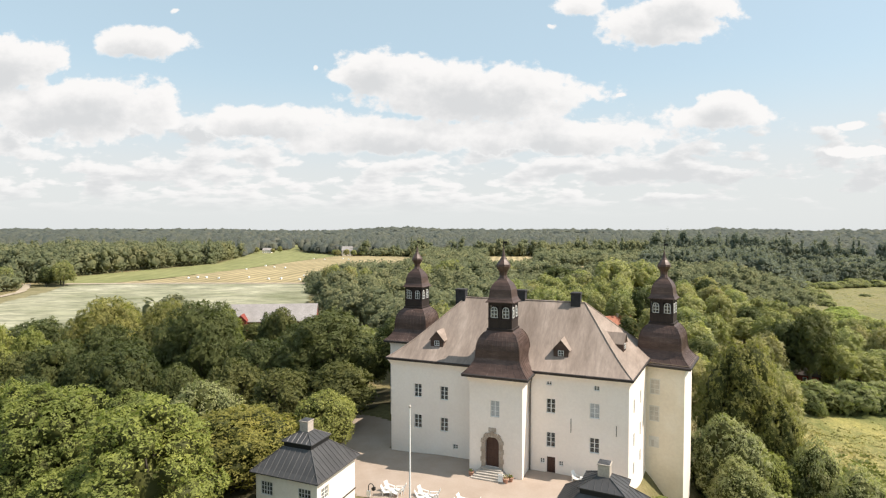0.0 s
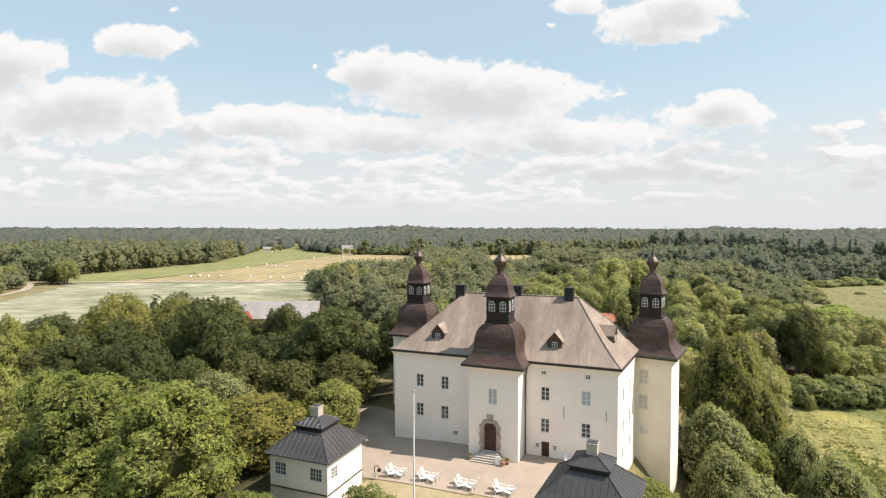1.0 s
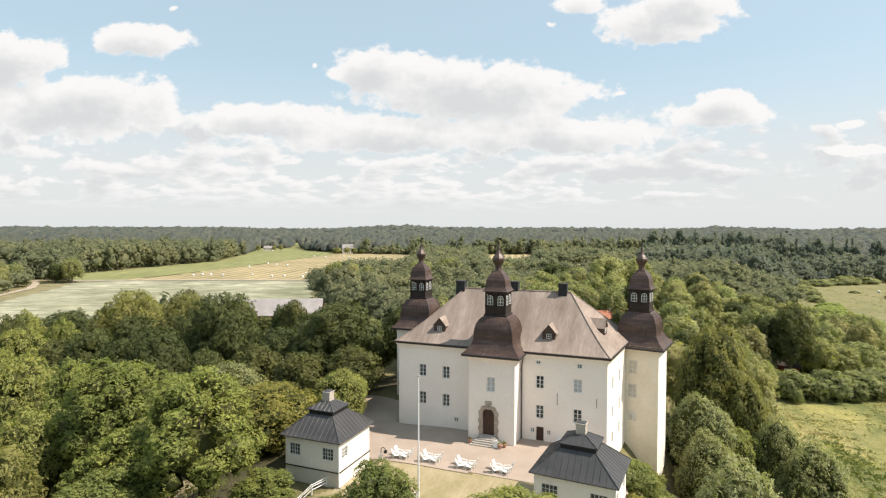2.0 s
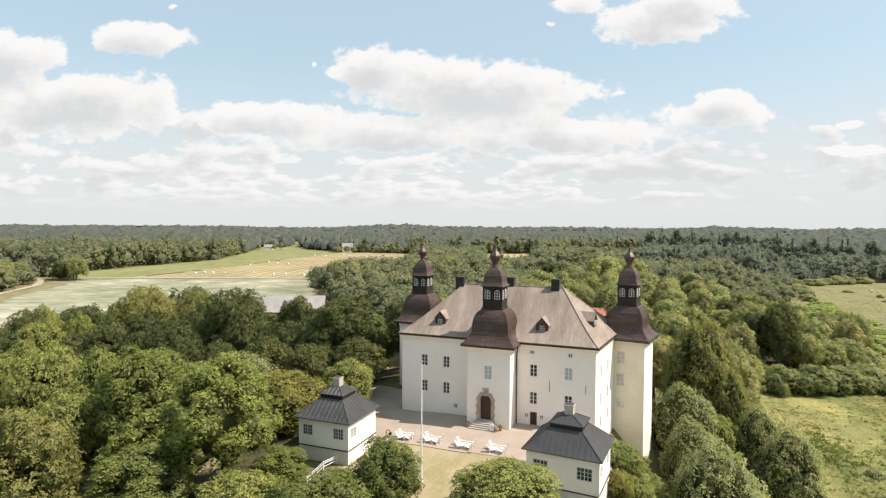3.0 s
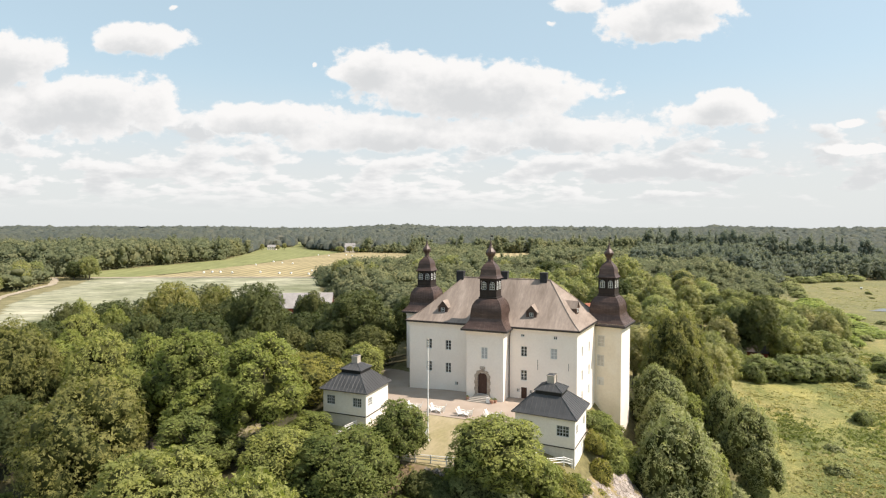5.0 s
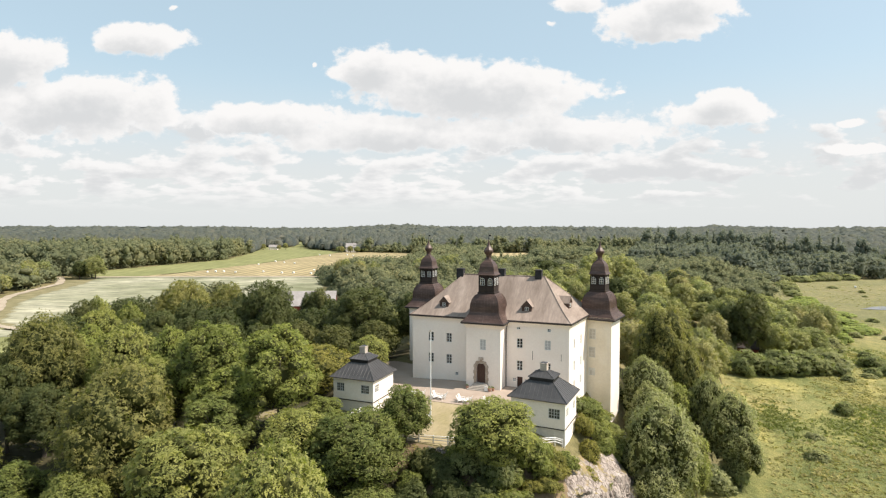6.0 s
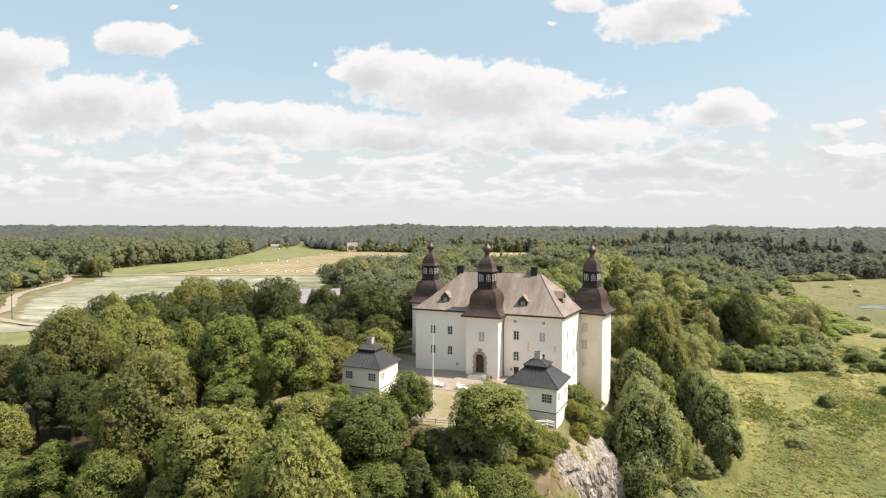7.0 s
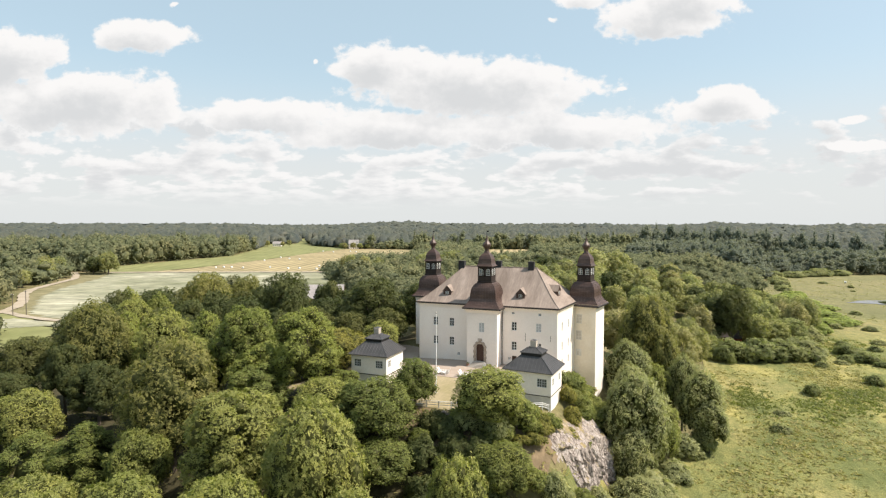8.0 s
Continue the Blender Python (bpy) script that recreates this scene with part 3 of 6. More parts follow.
VERGE = [(-150, 33), (-173, 33), (-189, 34), (-209, 37), (-220, 50), (-237, 65), (-267, 83), (-285, 98), (-301, 118), (-325, 150), (-348, 168), (-352, 194), (-312, 162), (-296, 138), (-271, 104), (-243, 78), (-215, 58), (-199, 45), (-178, 40), (-150, 39)]
HAY = [(-202, 25), (-199, 30), (-171, 33), (-145, 32), (-147, 27), (-162, 26), (-172, 15), (-190, 16)]
BALK = [(-352, 194), (-330, 207), (-200, 266), (-190, 258), (-265, 230)]
GLADES = [[(-118, 410), (-72, 428), (-138, 715), (-205, 690)], [(-50, 330), (-8, 348), (-34, 530), (-78, 512)]]
edged("field", lambda x, y: in_poly(PALE, x, y), -360, -70, 0, 280, 3.0, FIELD_PALE, 0.35, "pale mown hay field with swathe lines", "field")
edged("field", lambda x, y: in_poly(STUBBLE, x, y), -480, -100, 190, 670, 5.0, FIELD_STUBBLE, 0.4, "golden stubble field with baling rows", "field")
edged("field", lambda x, y: in_poly(GREEN, x, y) or in_poly(FAR_GREEN, x, y), -820, -240, 190, 1060, 6.0, FIELD_GREEN, 0.45, "light green pasture before the woods", "field")
edged("field", lambda x, y: in_poly(LOW_LEFT, x, y), -240, -110, -20, 60, 3.0, FIELD_GREEN, 0.35, "light green meadow beside the track", "field")
for g in GLADES:
    edged("glade", lambda x, y: in_poly(g, x, y), -420, 60, 180, 1200, 7.0, FIELD_STUBBLE, 0.4, "dry yellow glade in the woods", "field")
edged("verge", lambda x, y: in_poly(VERGE, x, y), -360, -140, 20, 200, 2.0, VERGE_GRASS, 0.3, "dry olive grass verge beside the track", "verge")
edged("field", lambda x, y: in_poly(HAY, x, y), -210, -140, 10, 40, 2.0, FIELD_PALE, 0.42, "pale strip of mown hay by the track", "field")
TRACK_LINE = [(-203, 22), (-208, 34), (-213, 42), (-222, 52), (-239, 65), (-267, 82), (-286, 98), (-302, 118), (-326, 150), (-349, 167), (-376, 184)]
ribbon("track", [(-212, 41), (-189, 36), (-173, 35), (-140, 36)], 3.4, TRACK, 0.55, "sandy wheel track along the foot of the field")
ribbon("track", TRACK_LINE, 4.6, TRACK, 0.6, "pale gravel farm track round the field")
ribbon("track", [(-352, 194), (-280, 228), (-200, 260)], 7.0, TRACK, 0.6, "pale gravel track between two fields")


def in_marsh(x, y):
    return x > marsh_edge(y) + 1.5 * noise.noise((x * 0.1, y * 0.1, 9)) and y < 470 + 0.42 * (x - 127)


edged("marsh", in_marsh, 36, 640, -120, 700, 3.5, MARSH, 0.2, "marsh meadow of yellow-green sedge", "meadow")
edged("pond", lambda x, y: in_poly([(148, 286), (158, 300), (176, 306), (190, 296), (172, 284)], x, y), 140, 200, 275, 315, 1.5, POND, 0.4, "small open pond in the marsh", "water")

# ---------------------------------------------------------------- the courtyard
COURT = [(-9, 4), (-7, -3), (0.5, -13.2), (5, -12.6), (23.5, -12.2), (24.2, -8), (29.5, -6), (30.2, 1), (0, 1)]
edged("courtyard", lambda x, y: in_poly([(-16, 6), (-9, -6), (3.2, -12.9), (23.6, -12.4), (33, -10), (31.6, -4), (29.8, 0.3), (0, 0.3), (-3, 9), (-12, 12)], x, y),
      -17, 34, -14, 13, 0.4, GRAVEL, 0.05, "raked pale pinkish gravel courtyard", "courtyard")
edged("lawn", lambda x, y: in_poly([(3.5, -13), (23.5, -12.6), (24.5, -20), (29, -22.5), (26, -25.6), (17, -27.6), (6, -27.6), (-1, -25.2), (3.4, -21)], x, y),
      -2, 30, -28, -12, 0.5, LAWN, 0.04, "sun-dried yellow lawn round the flagpole", "lawn")
edged("bare_slope", lambda x, y: in_poly([(8, -28), (30, -27), (33, -20), (36, -19), (34, -33), (24, -36), (10, -33)], x, y), 6, 38, -38, -18, 0.6, DIRT, 0.04,
      "bare reddish earth slope under the fence", "ground")
edged("dry_grass", lambda x, y: in_poly([(-31, -29), (-22, -34), (-13, -30), (-12, -23), (-20, -16), (-29, -18)], x + 1.5 * noise.noise((x * 0.4, y * 0.4, 0)), y), -33, -10, -36, -14, 0.6, LAWN, 0.05,
      "dry yellow grass clearing in the woods", "ground")

# ---------------------------------------------------------------- windows and doors
PANES = {}


def window(owner, m, w, h, cols, rows, mat=None, blind=0.0, depth=0.16, name="window", label=""):
    """A casement window: frame with mullion and bars, panes as parts of it. m: pose of its lower middle, local y pointing into the wall."""
    mat = mat or FRAME_GREY
    key = (round(w, 2), round(h, 2), cols, rows, mat.name)
    if key not in PANES:
        g = Geo()
        e, bar = 0.075, 0.045
        g.box((-w / 2, depth, 0), (-w / 2 + e, depth + 0.08, h)), g.box((w / 2 - e, depth, 0), (w / 2, depth + 0.08, h))
        g.box((-w / 2 + e, depth, 0), (w / 2 - e, depth + 0.08, e)), g.box((-w / 2 + e, depth, h - e), (w / 2 - e, depth + 0.08, h))
        cw, rh = (w - 2 * e) / cols, (h - 2 * e) / rows
        bars = []
        for i in range(1, cols):
            b = 0.085 if (cols == 2 or i * 2 == cols) else bar
            x = -w / 2 + e + cw * i
            bars.append(Geo().box((x - b / 2, depth - 0.01, e), (x + b / 2, depth + 0.07, h - e)).mesh("glazing_bar", mat))
        for j in range(1, rows):
            z = e + rh * j
            bars.append(Geo().box((-w / 2 + e, depth + 0.005, z - bar / 2), (w / 2 - e, depth + 0.065, z + bar / 2)).mesh("glazing_bar", mat))
        p = Geo()
        p.box((-cw / 2 + 0.01, -0.006, -rh / 2 + 0.01), (cw / 2 - 0.01, 0.006, rh / 2 - 0.01))
        b = Geo()
        b.box((-w / 2 + 0.02, depth + 0.012, 0.02), (w / 2 - 0.02, depth + 0.03, h - 0.02))
        PANES[key] = (g.mesh(name, mat), p.mesh("pane", GLASS), b.mesh("shutter", BLIND), bars)
    frame_me, pane_me, blind_me, bars = PANES[key]
    ob = part(name, frame_me, mat, owner, label, basis=m)
    for bar_me in bars:
        part("glazing_bar", bar_me, mat, ob, basis=m)
    e = 0.075
    cw, rh = (w - 2 * e) / cols, (h - 2 * e) / rows
    for i in range(cols):
        for j in range(rows):
            q = m @ Matrix.Translation((-w / 2 + e + cw * (i + 0.5), depth + 0.04, e + rh * (j + 0.5)))
            part("pane", pane_me, GLASS, ob, basis=q).visible_shadow = False
    if blind:
        part("shutter", blind_me, BLIND, ob, "pale closed shutter", basis=m)
    return ob


def on_wall(p0, p1, u, z):
    """Pose on the wall that runs from p0 to p1: x along it, y into it."""
    a = math.atan2(p1[1] - p0[1], p1[0] - p0[0])
    return Matrix.Translation((p0[0] + u * math.cos(a), p0[1] + u * math.sin(a), z)) @ Matrix.Rotation(a, 4, "Z")


def cove(g, poly, z0, z1, out):
    """A coved cornice round an outline (anticlockwise), swelling outwards to the eaves."""
    rings = []
    for s in (0.0, 0.15, 0.35, 0.6, 0.85, 1.0):
        rings.append([(*p, z0 + (z1 - z0) * s) for p in offset(poly, 0.03 + out * s ** 1.8)])
    return g.loft(rings, cap=False)


def offset(poly, d):
    """The outline moved outwards by d (anticlockwise outline)."""
    out = []
    n = len(poly)
    for i in range(n):
        a, b, c = (Vector(poly[k % n]) for k in (i - 1, i, i + 1))
        u, v = (b - a).normalized(), (c - b).normalized()
        nu, nv = Vector((u.y, -u.x)), Vector((v.y, -v.x))
        k = (nu + nv) / (1 + nu.dot(nv))
        out.append(tuple(b + k * d))
    return out


# ---------------------------------------------------------------- the castle
castle = thing("castle", (15, 8, 0), "white plastered castle with brown hipped roof and three onion-domed towers", "castle")
FL, FR, BR, BL = (0.35, 0.0), (29.5, 0.0), (31.5, 17.2), (0.35, 17.2)
TOP = 11.95
W_UP, W_LOW = (7.30, 9.02), (3.35, 5.10)
front_windows = [(4.10, 1.05, W_UP, 0), (7.68, 1.05, W_UP, 0), (4.10, 1.05, W_LOW, 0), (7.68, 1.05, W_LOW, 0),
                 (20.95, 1.05, W_UP, 0), (25.85, 1.08, W_UP, 1), (20.95, 1.05, W_LOW, 0), (25.85, 1.08, W_LOW, 0)]
small = [(20.72, 10.55, 0.62, 0.62, 2, 2), (26.05, 10.45, 0.62, 0.62, 2, 2), (9.2, 1.35, 0.62, 0.62, 2, 2), (20.0, 1.35, 0.55, 0.6, 2, 2), (22.15, 1.3, 0.5, 0.6, 2, 2)]
holes = [(x - w / 2 - FL[0], x + w / 2 - FL[0], a, b) for x, w, (a, b), _ in front_windows]
holes += [(x - w / 2 - FL[0], x + w / 2 - FL[0], z, z + h) for x, z, w, h, _, _ in small]
DOOR = (21.0, 0.30, 0.98, 1.95)
holes.append((DOOR[0] - DOOR[2] / 2 - FL[0], DOOR[0] + DOOR[2] / 2 - FL[0], DOOR[1], DOOR[1] + DOOR[3]))
g = pierced(Geo(), FL, FR, -3.0, TOP, holes)
front_wall = part("front_wall", g, PLASTER, castle)
side_h = [(u - 0.5, u + 0.5, z, z + h) for u in (3.2, 7.6) for z, h in ((7.3, 1.7), (3.4, 1.7), (0.2, 1.5))]
part("side_wall", pierced(Geo(), FR, BR, -14.0, TOP, side_h), PLASTER, castle)
part("back_wall", pierced(Geo(), BR, BL, -6.0, TOP, []), PLASTER, castle)
part("far_side_wall", pierced(Geo(), BL, FL, -6.0, TOP, []), PLASTER, castle)
for x, w, (a, b), bl in front_windows:
    window(castle, on_wall(FL, FR, x - FL[0], a), w, b - a, 2, 3, WHITE, bl)
for x, z, w, h, c, r in small:
    window(castle, on_wall(FL, FR, x - FL[0], z), w, h, c, r, WHITE)
for a, b, c, d in side_h:
    window(castle, on_wall(FR, BR, (a + b) / 2, c), b - a, d - c, 2, 3, WHITE, 1, depth=0.1)
part("cornice", cove(Geo(), [FL, FR, BR, BL], 11.0, 12.0, 0.46), PLASTER, castle, "white coved cornice under the eaves")
# near-black floors added inside, coloured so that the rooms look dark
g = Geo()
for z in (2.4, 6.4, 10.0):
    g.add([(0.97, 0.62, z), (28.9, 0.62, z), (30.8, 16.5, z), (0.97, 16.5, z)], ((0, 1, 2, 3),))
part("added_dark_floor", g, DARK_ROOM, castle)
g = Geo()
g.box((DOOR[0] - DOOR[2] / 2 + 0.01, 0.18, DOOR[1]), (DOOR[0] + DOOR[2] / 2 - 0.01, 0.25, DOOR[1] + DOOR[3] - 0.01))
for i in range(5):
    x = DOOR[0] - 0.46 + i * 0.19
    g.box((x, 0.16, DOOR[1] + 0.03), (x + 0.16, 0.18, DOOR[1] + DOOR[3] - 0.04))
low_door = part("side_door", g, DOOR_BROWN, castle, "small dark brown boarded door")
# wall ties
for x, z0, z1 in ((23.25, 5.4, 7.0), (28.2, 5.6, 6.8)):
    part("wall_tie", Geo().box((x - 0.03, -0.05, z0), (x + 0.03, -0.004, z1), 0.01), PIPE, castle)


def hip_roof(eave, ridge, z_eave, z_ridge, break_up=0.22, break_z=0.145, thick=0.22):
    """A bell-cast hipped roof: eave outline, ridge line of two points. The lower part flares."""
    (a, b) = ridge
    top = [a, b, b, a]
    mid = [tuple(Vector(e).lerp(Vector(t), break_up)) for e, t in zip(eave, top)]
    g = Geo()
    n = 6
    for i in range(4):
        j = (i + 1) % 4
        e0, e1, m0, m1, t0, t1 = eave[i], eave[j], mid[i], mid[j], top[i], top[j]
        zm = z_eave + (z_ridge - z_eave) * break_z
        prev = ((*e0, z_eave), (*e1, z_eave))
        for k in range(1, n + 1):
            s = k / n
            # quadratic bend through the break
            bend = lambda e, m, t: Vector(e) * (1 - s) ** 2 + Vector(m) * 2 * s * (1 - s) + Vector(m).lerp(Vector(t), 0.35) * s * s
            z = z_eave * (1 - s) ** 2 + zm * 2 * s * (1 - s) + (zm + (z_ridge - zm) * 0.35) * s * s
            cur = ((*bend(e0, m0, t0), z), (*bend(e1, m1, t1), z))
            g.quad(prev[0], prev[1], cur[1], cur[0])
            prev = cur
        if (Vector(t0) - Vector(t1)).length < 1e-4:
            g.add((prev[0], prev[1], (*t0, z_ridge)), ((0, 1, 2),))
        else:
            g.quad(prev[0], prev[1], (*t1, z_ridge), (*t0, z_ridge))
    return g


E0 = offset([FL, FR, BR, BL], 0.45)
RIDGE = ((7.7, 8.2), (23.6, 8.2))
ZE, ZR = 12.12, 19.25
roof = part("roof", hip_roof(E0, RIDGE, ZE, ZR), SHINGLE, castle, "weathered grey-brown shingle hipped roof")
g = Geo()
g.loft([[(*p, z) for p in offset([FL, FR, BR, BL], o)] for z, o in ((11.92, 0.38), (11.88, 0.52), (12.16, 0.57), (12.21, 0.46))], cap=False)
part("eave_gutter", g, EDGE, castle, "dark tin eave edge")
g = Geo()
g.tube([(7.6, 8.2, 19.27), (23.7, 8.2, 19.27)], 0.11, 6)
for c, r in zip(E0, (RIDGE[0], RIDGE[1], RIDGE[1], RIDGE[0])):
    pts = []
    m = Vector(c).lerp(Vector(r), 0.22)
    zm = ZE + (ZR - ZE) * 0.145
    for k in range(7):
        s = k / 6
        p = Vector(c) * (1 - s) ** 2 + m * 2 * s * (1 - s) + m.lerp(Vector(r), 0.35) * s * s
        pts.append((*p, ZE * (1 - s) ** 2 + zm * 2 * s * (1 - s) + (zm + (ZR - zm) * 0.35) * s * s + 0.02))
    pts.append((*r, ZR + 0.02))
    g.tube(pts, 0.09, 6)
part("ridge_cap", g, SHINGLE, castle)


def roof_z(y):
    """Height of the front slope at y."""
    e = E0[0][1]
    best = None
    for k in range(0, 101):
        s = k / 100
        m = e + (8.2 - e) * 0.22
        zm = ZE + (ZR - ZE) * 0.145
        yy = e * (1 - s) ** 2 + m * 2 * s * (1 - s) + (m + (8.2 - m) * 0.35) * s * s
        zz = ZE * (1 - s) ** 2 + zm * 2 * s * (1 - s) + (zm + (ZR - zm) * 0.35) * s * s
        if yy >= y:
            return zz
    y0, z0 = yy, zz
    return z0 + (ZR - z0) * (y - y0) / (8.2 - y0)


def dormer(m, back=2.0):
    """A small gabled roof dormer. m: pose of its sill's middle, local y running back into the roof."""
    g = Geo(m)
    w, h, r = 0.86, 0.92, 0.98
    g.add([(-w, 0, -0.25), (w, 0, -0.25), (w, 0, h), (0, 0, h + r), (-w, 0, h)], ((0, 1, 2, 3, 4),))
    g.quad((-w, 0, -0.25), (-w, 0, h), (-w, back, h), (-w, back, -0.25))
    g.quad((w, 0, h), (w, 0, -0.25), (w, back, -0.25), (w, back, h))
    ob = part("dormer", g, COPPER, castle, "small gabled dormer with dark boarded front")
    g = Geo(m)
    o, t = 0.2, 0.07
    for s in (-1, 1):
        a = Vector((s * (w + o), -0.15, h - o))
        b = Vector((0, -0.15, h + r + 0.05))
        dn, bk = Vector((0, 0, -t)), Vector((0, back + 1.3, 0))
        g.add([a, b, b + bk, a + bk, a + dn, b + dn, b + dn + bk, a + dn + bk],
              ((0, 1, 2, 3), (7, 6, 5, 4), (0, 4, 5, 1), (3, 2, 6, 7), (0, 3, 7, 4)))
    part("dormer_roof", g, SHINGLE, ob)
    g = Geo(m)
    for x0, x1, z0, z1 in ((-0.34, -0.28, 0.02, 0.68), (0.28, 0.34, 0.02, 0.68), (-0.03, 0.03, 0.02, 0.68), (-0.34, 0.34, 0.02, 0.08), (-0.34, 0.34, 0.62, 0.68), (-0.34, 0.34, 0.33, 0.37)):
        g.box((x0, -0.05, z0), (x1, -0.004, z1))
    part("dormer_frame", g, WHITE, ob)
    part("dormer_pane", Geo(m).box((-0.3, -0.02, 0.05), (0.3, -0.006, 0.65)), GLASS, ob)
    return ob


for x in (6.0, 21.75):
    y = 1.75
    dormer(Matrix.Translation((x, y, roof_z(y) + 0.05)))
dormer(Matrix.Translation((28.55, 6.6, 14.1)) @ Matrix.Rotation(radians(90 - 6.5), 4, "Z"))


def chimney(owner, x, y, z0, z1, w, d, mat, name="chimney", m=None, cap=True, cap_mat=None):
    g = Geo(m or Matrix())
    g.box((x - w / 2, y - d / 2, z0), (x + w / 2, y + d / 2, z1 - 0.22), 0.02)
    if cap:
        g.box((x - w / 2 - 0.08, y - d / 2 - 0.08, z1 - 0.22), (x + w / 2 + 0.08, y + d / 2 + 0.08, z1 - 0.1), 0.02)
    ob = part(name, g, mat, owner)
    k = Geo(m or Matrix())
    k.box((x - w / 2 - 0.02, y - d / 2 - 0.02, z1 - 0.1), (x + w / 2 + 0.02, y + d / 2 + 0.02, z1), 0.02)
    part("chimney_cap", k, cap_mat or EDGE, ob)
    return ob


chimney(castle, 7.0, 8.2, 17.6, 20.4, 1.35, 1.1, CHIM)
chimney(castle, 22.5, 8.2, 17.6, 20.55, 1.2, 1.1, CHIM)
chimney(castle, 15.3, 8.6, 17.6, 20.55, 1.2, 1.1, CHIM)

# ---- towers
PROFILE = [(11.95, 3.85), (12.25, 3.50), (12.75, 3.06), (13.25, 2.76), (13.65, 2.62), (14.0, 2.60), (14.6, 2.58), (15.2, 2.50), (15.75, 2.34), (16.2, 2.08), (16.55, 1.78), (16.78, 1.50)]
CAP = [(20.02, 1.70), (20.25, 1.52), (20.6, 1.38), (21.0, 1.33), (21.5, 1.27), (21.95, 1.10), (22.3, 0.86), (22.55, 0.62), (22.75, 0.52)]
BULB = [(22.7, 0.50), (23.1, 0.40), (23.5, 0.44), (23.85, 0.66), (24.15, 0.78), (24.4, 0.76), (24.7, 0.58), (25.0, 0.36), (25.35, 0.21), (25.8, 0.12), (26.35, 0.03)]


def tower_roof(m, name="tower"):
    """Skirt, dome, lantern and onion of one tower; m maps its middle at height 0 to the world."""
    sq = lambda h, z: [(-h, -h, z), (h, -h, z), (h, h, z), (-h, h, z)]
    g = Geo(m)
    g.loft([sq(h, z) for z, h in PROFILE])
    dome = part("dome", g, COPPER, castle, "brown sheet-metal skirt and dome of a tower")
    # standing seams
    g = Geo(m)
    for k in range(4):
        r = Matrix.Rotation(k * math.pi / 2, 4, "Z")
        for s in range(-4, 5):
            pts = [r @ Vector((s / 4.5 * h, -h - 0.012, z)) for z, h in PROFILE[:-1]]
            g.tube(pts, 0.02, 4)
        g.tube([r @ Vector((h, -h, z)) for z, h in PROFILE[:-1]], 0.045, 5)
    part("seam", g, COPPER, dome)
    g = Geo(m)
    g.loft([sq(h, z) for z, h in ((11.66, 3.68), (11.64, 3.88), (11.93, 3.93), (12.0, 3.80))], cap=False)
    part("dome_eave", g, EDGE, dome, "dark tin eave edge")
    # lantern: posts, rails and arched lights
    g = Geo(m)
    L = 1.42
    g.loft([sq(h, z) for z, h in ((16.7, 1.56), (16.95, 1.56), (17.0, L), (18.0, L), (18.02, L + 0.05), (18.12, L + 0.05))])
    lantern = part("lantern", g, TARRED, castle, "tarred timber lantern with arched windows")
    part("lantern_head", Geo(m).loft([sq(h, z) for z, h in ((19.62, L), (20.0, L))]), TARRED, lantern)
    for k in range(4):
        mm = m @ Matrix.Rotation(k * math.pi / 2, 4, "Z")
        part("post", Geo(mm).box((-L, -L, 18.1), (-L + 0.16, -L + 0.16, 19.63)), TARRED, lantern)
        part("post", Geo(mm).box((-0.17, -L, 18.1), (0.17, -L + 0.16, 19.63)), TARRED, lantern)
    part("lantern_core", Geo(m).box((-0.9, -0.9, 18.0), (0.9, 0.9, 19.7)), TARRED, lantern)
    for k in range(4):
        mm = m @ Matrix.Rotation(k * math.pi / 2, 4, "Z")
        for c in (-0.70, 0.70):
            f = Geo(mm)
            y0, y1, a, hw = -L - 0.02, -L + 0.05, 0.065, 0.40
            zb, zt = 18.2, 19.1
            f.box((c - hw, y0, zb), (c - hw + a, y1, zt)), f.box((c + hw - a, y0, zb), (c + hw, y1, zt))
            f.box((c - a / 2, y0, zb), (c + a / 2, y1, zt + 0.32))
            for z in (zb, 18.62, 19.03):
                f.box((c - hw, y0, z), (c + hw, y1, z + 0.06))
            arc = [(c + hw * math.cos(t), zt + hw * math.sin(t)) for t in (math.pi * q / 8 for q in range(9))]
            arc_in = [(c + (hw - a) * math.cos(t), zt + (hw - a) * math.sin(t)) for t in (math.pi * q / 8 for q in range(9))]
            for q in range(8):
                (ax, az_), (bx, bz), (cx, cz), (ex, ez) = arc[q], arc[q + 1], arc_in[q + 1], arc_in[q]
                f.quad((ax, y0, az_), (bx, y0, bz), (cx, y0, cz), (ex, y0, ez))
                f.quad((ax, y1, az_), (bx, y1, bz), (bx, y0, bz), (ax, y0, az_))
            win = part("lantern_window", f, FRAME_GREY, lantern)
            part("pane", Geo(mm).box((c - hw + 0.05, -L + 0.01, zb + 0.03), (c + hw - 0.05, -L + 0.022, zt + 0.28)), GLASS, win)
    g = Geo(m)
    g.loft([sq(h, z) for z, h in ((19.98, 1.62), (20.0, 1.74), (20.08, 1.74))] + [sq(h, z) for z, h in CAP])
    cap = part("lantern_cap", g, COPPER, castle, "small curved sheet-metal cap over the lantern")
    rnd = lambda h, z: [(h * 1.08 * math.cos(a), h * 1.08 * math.sin(a), z) for a in (math.pi / 8 + math.pi / 4 * k for k in range(8))]
    onion = part("onion", Geo(m).loft([rnd(h, z) for z, h in BULB]), COPPER, castle, "small onion finial of brown sheet metal")
    g = Geo(m)
    g.tube([(0, 0, 26.2), (0, 0, 27.35)], 0.03, 6)
    g.box((-0.02, -0.012, 26.85), (0.42, 0.012, 27.1))
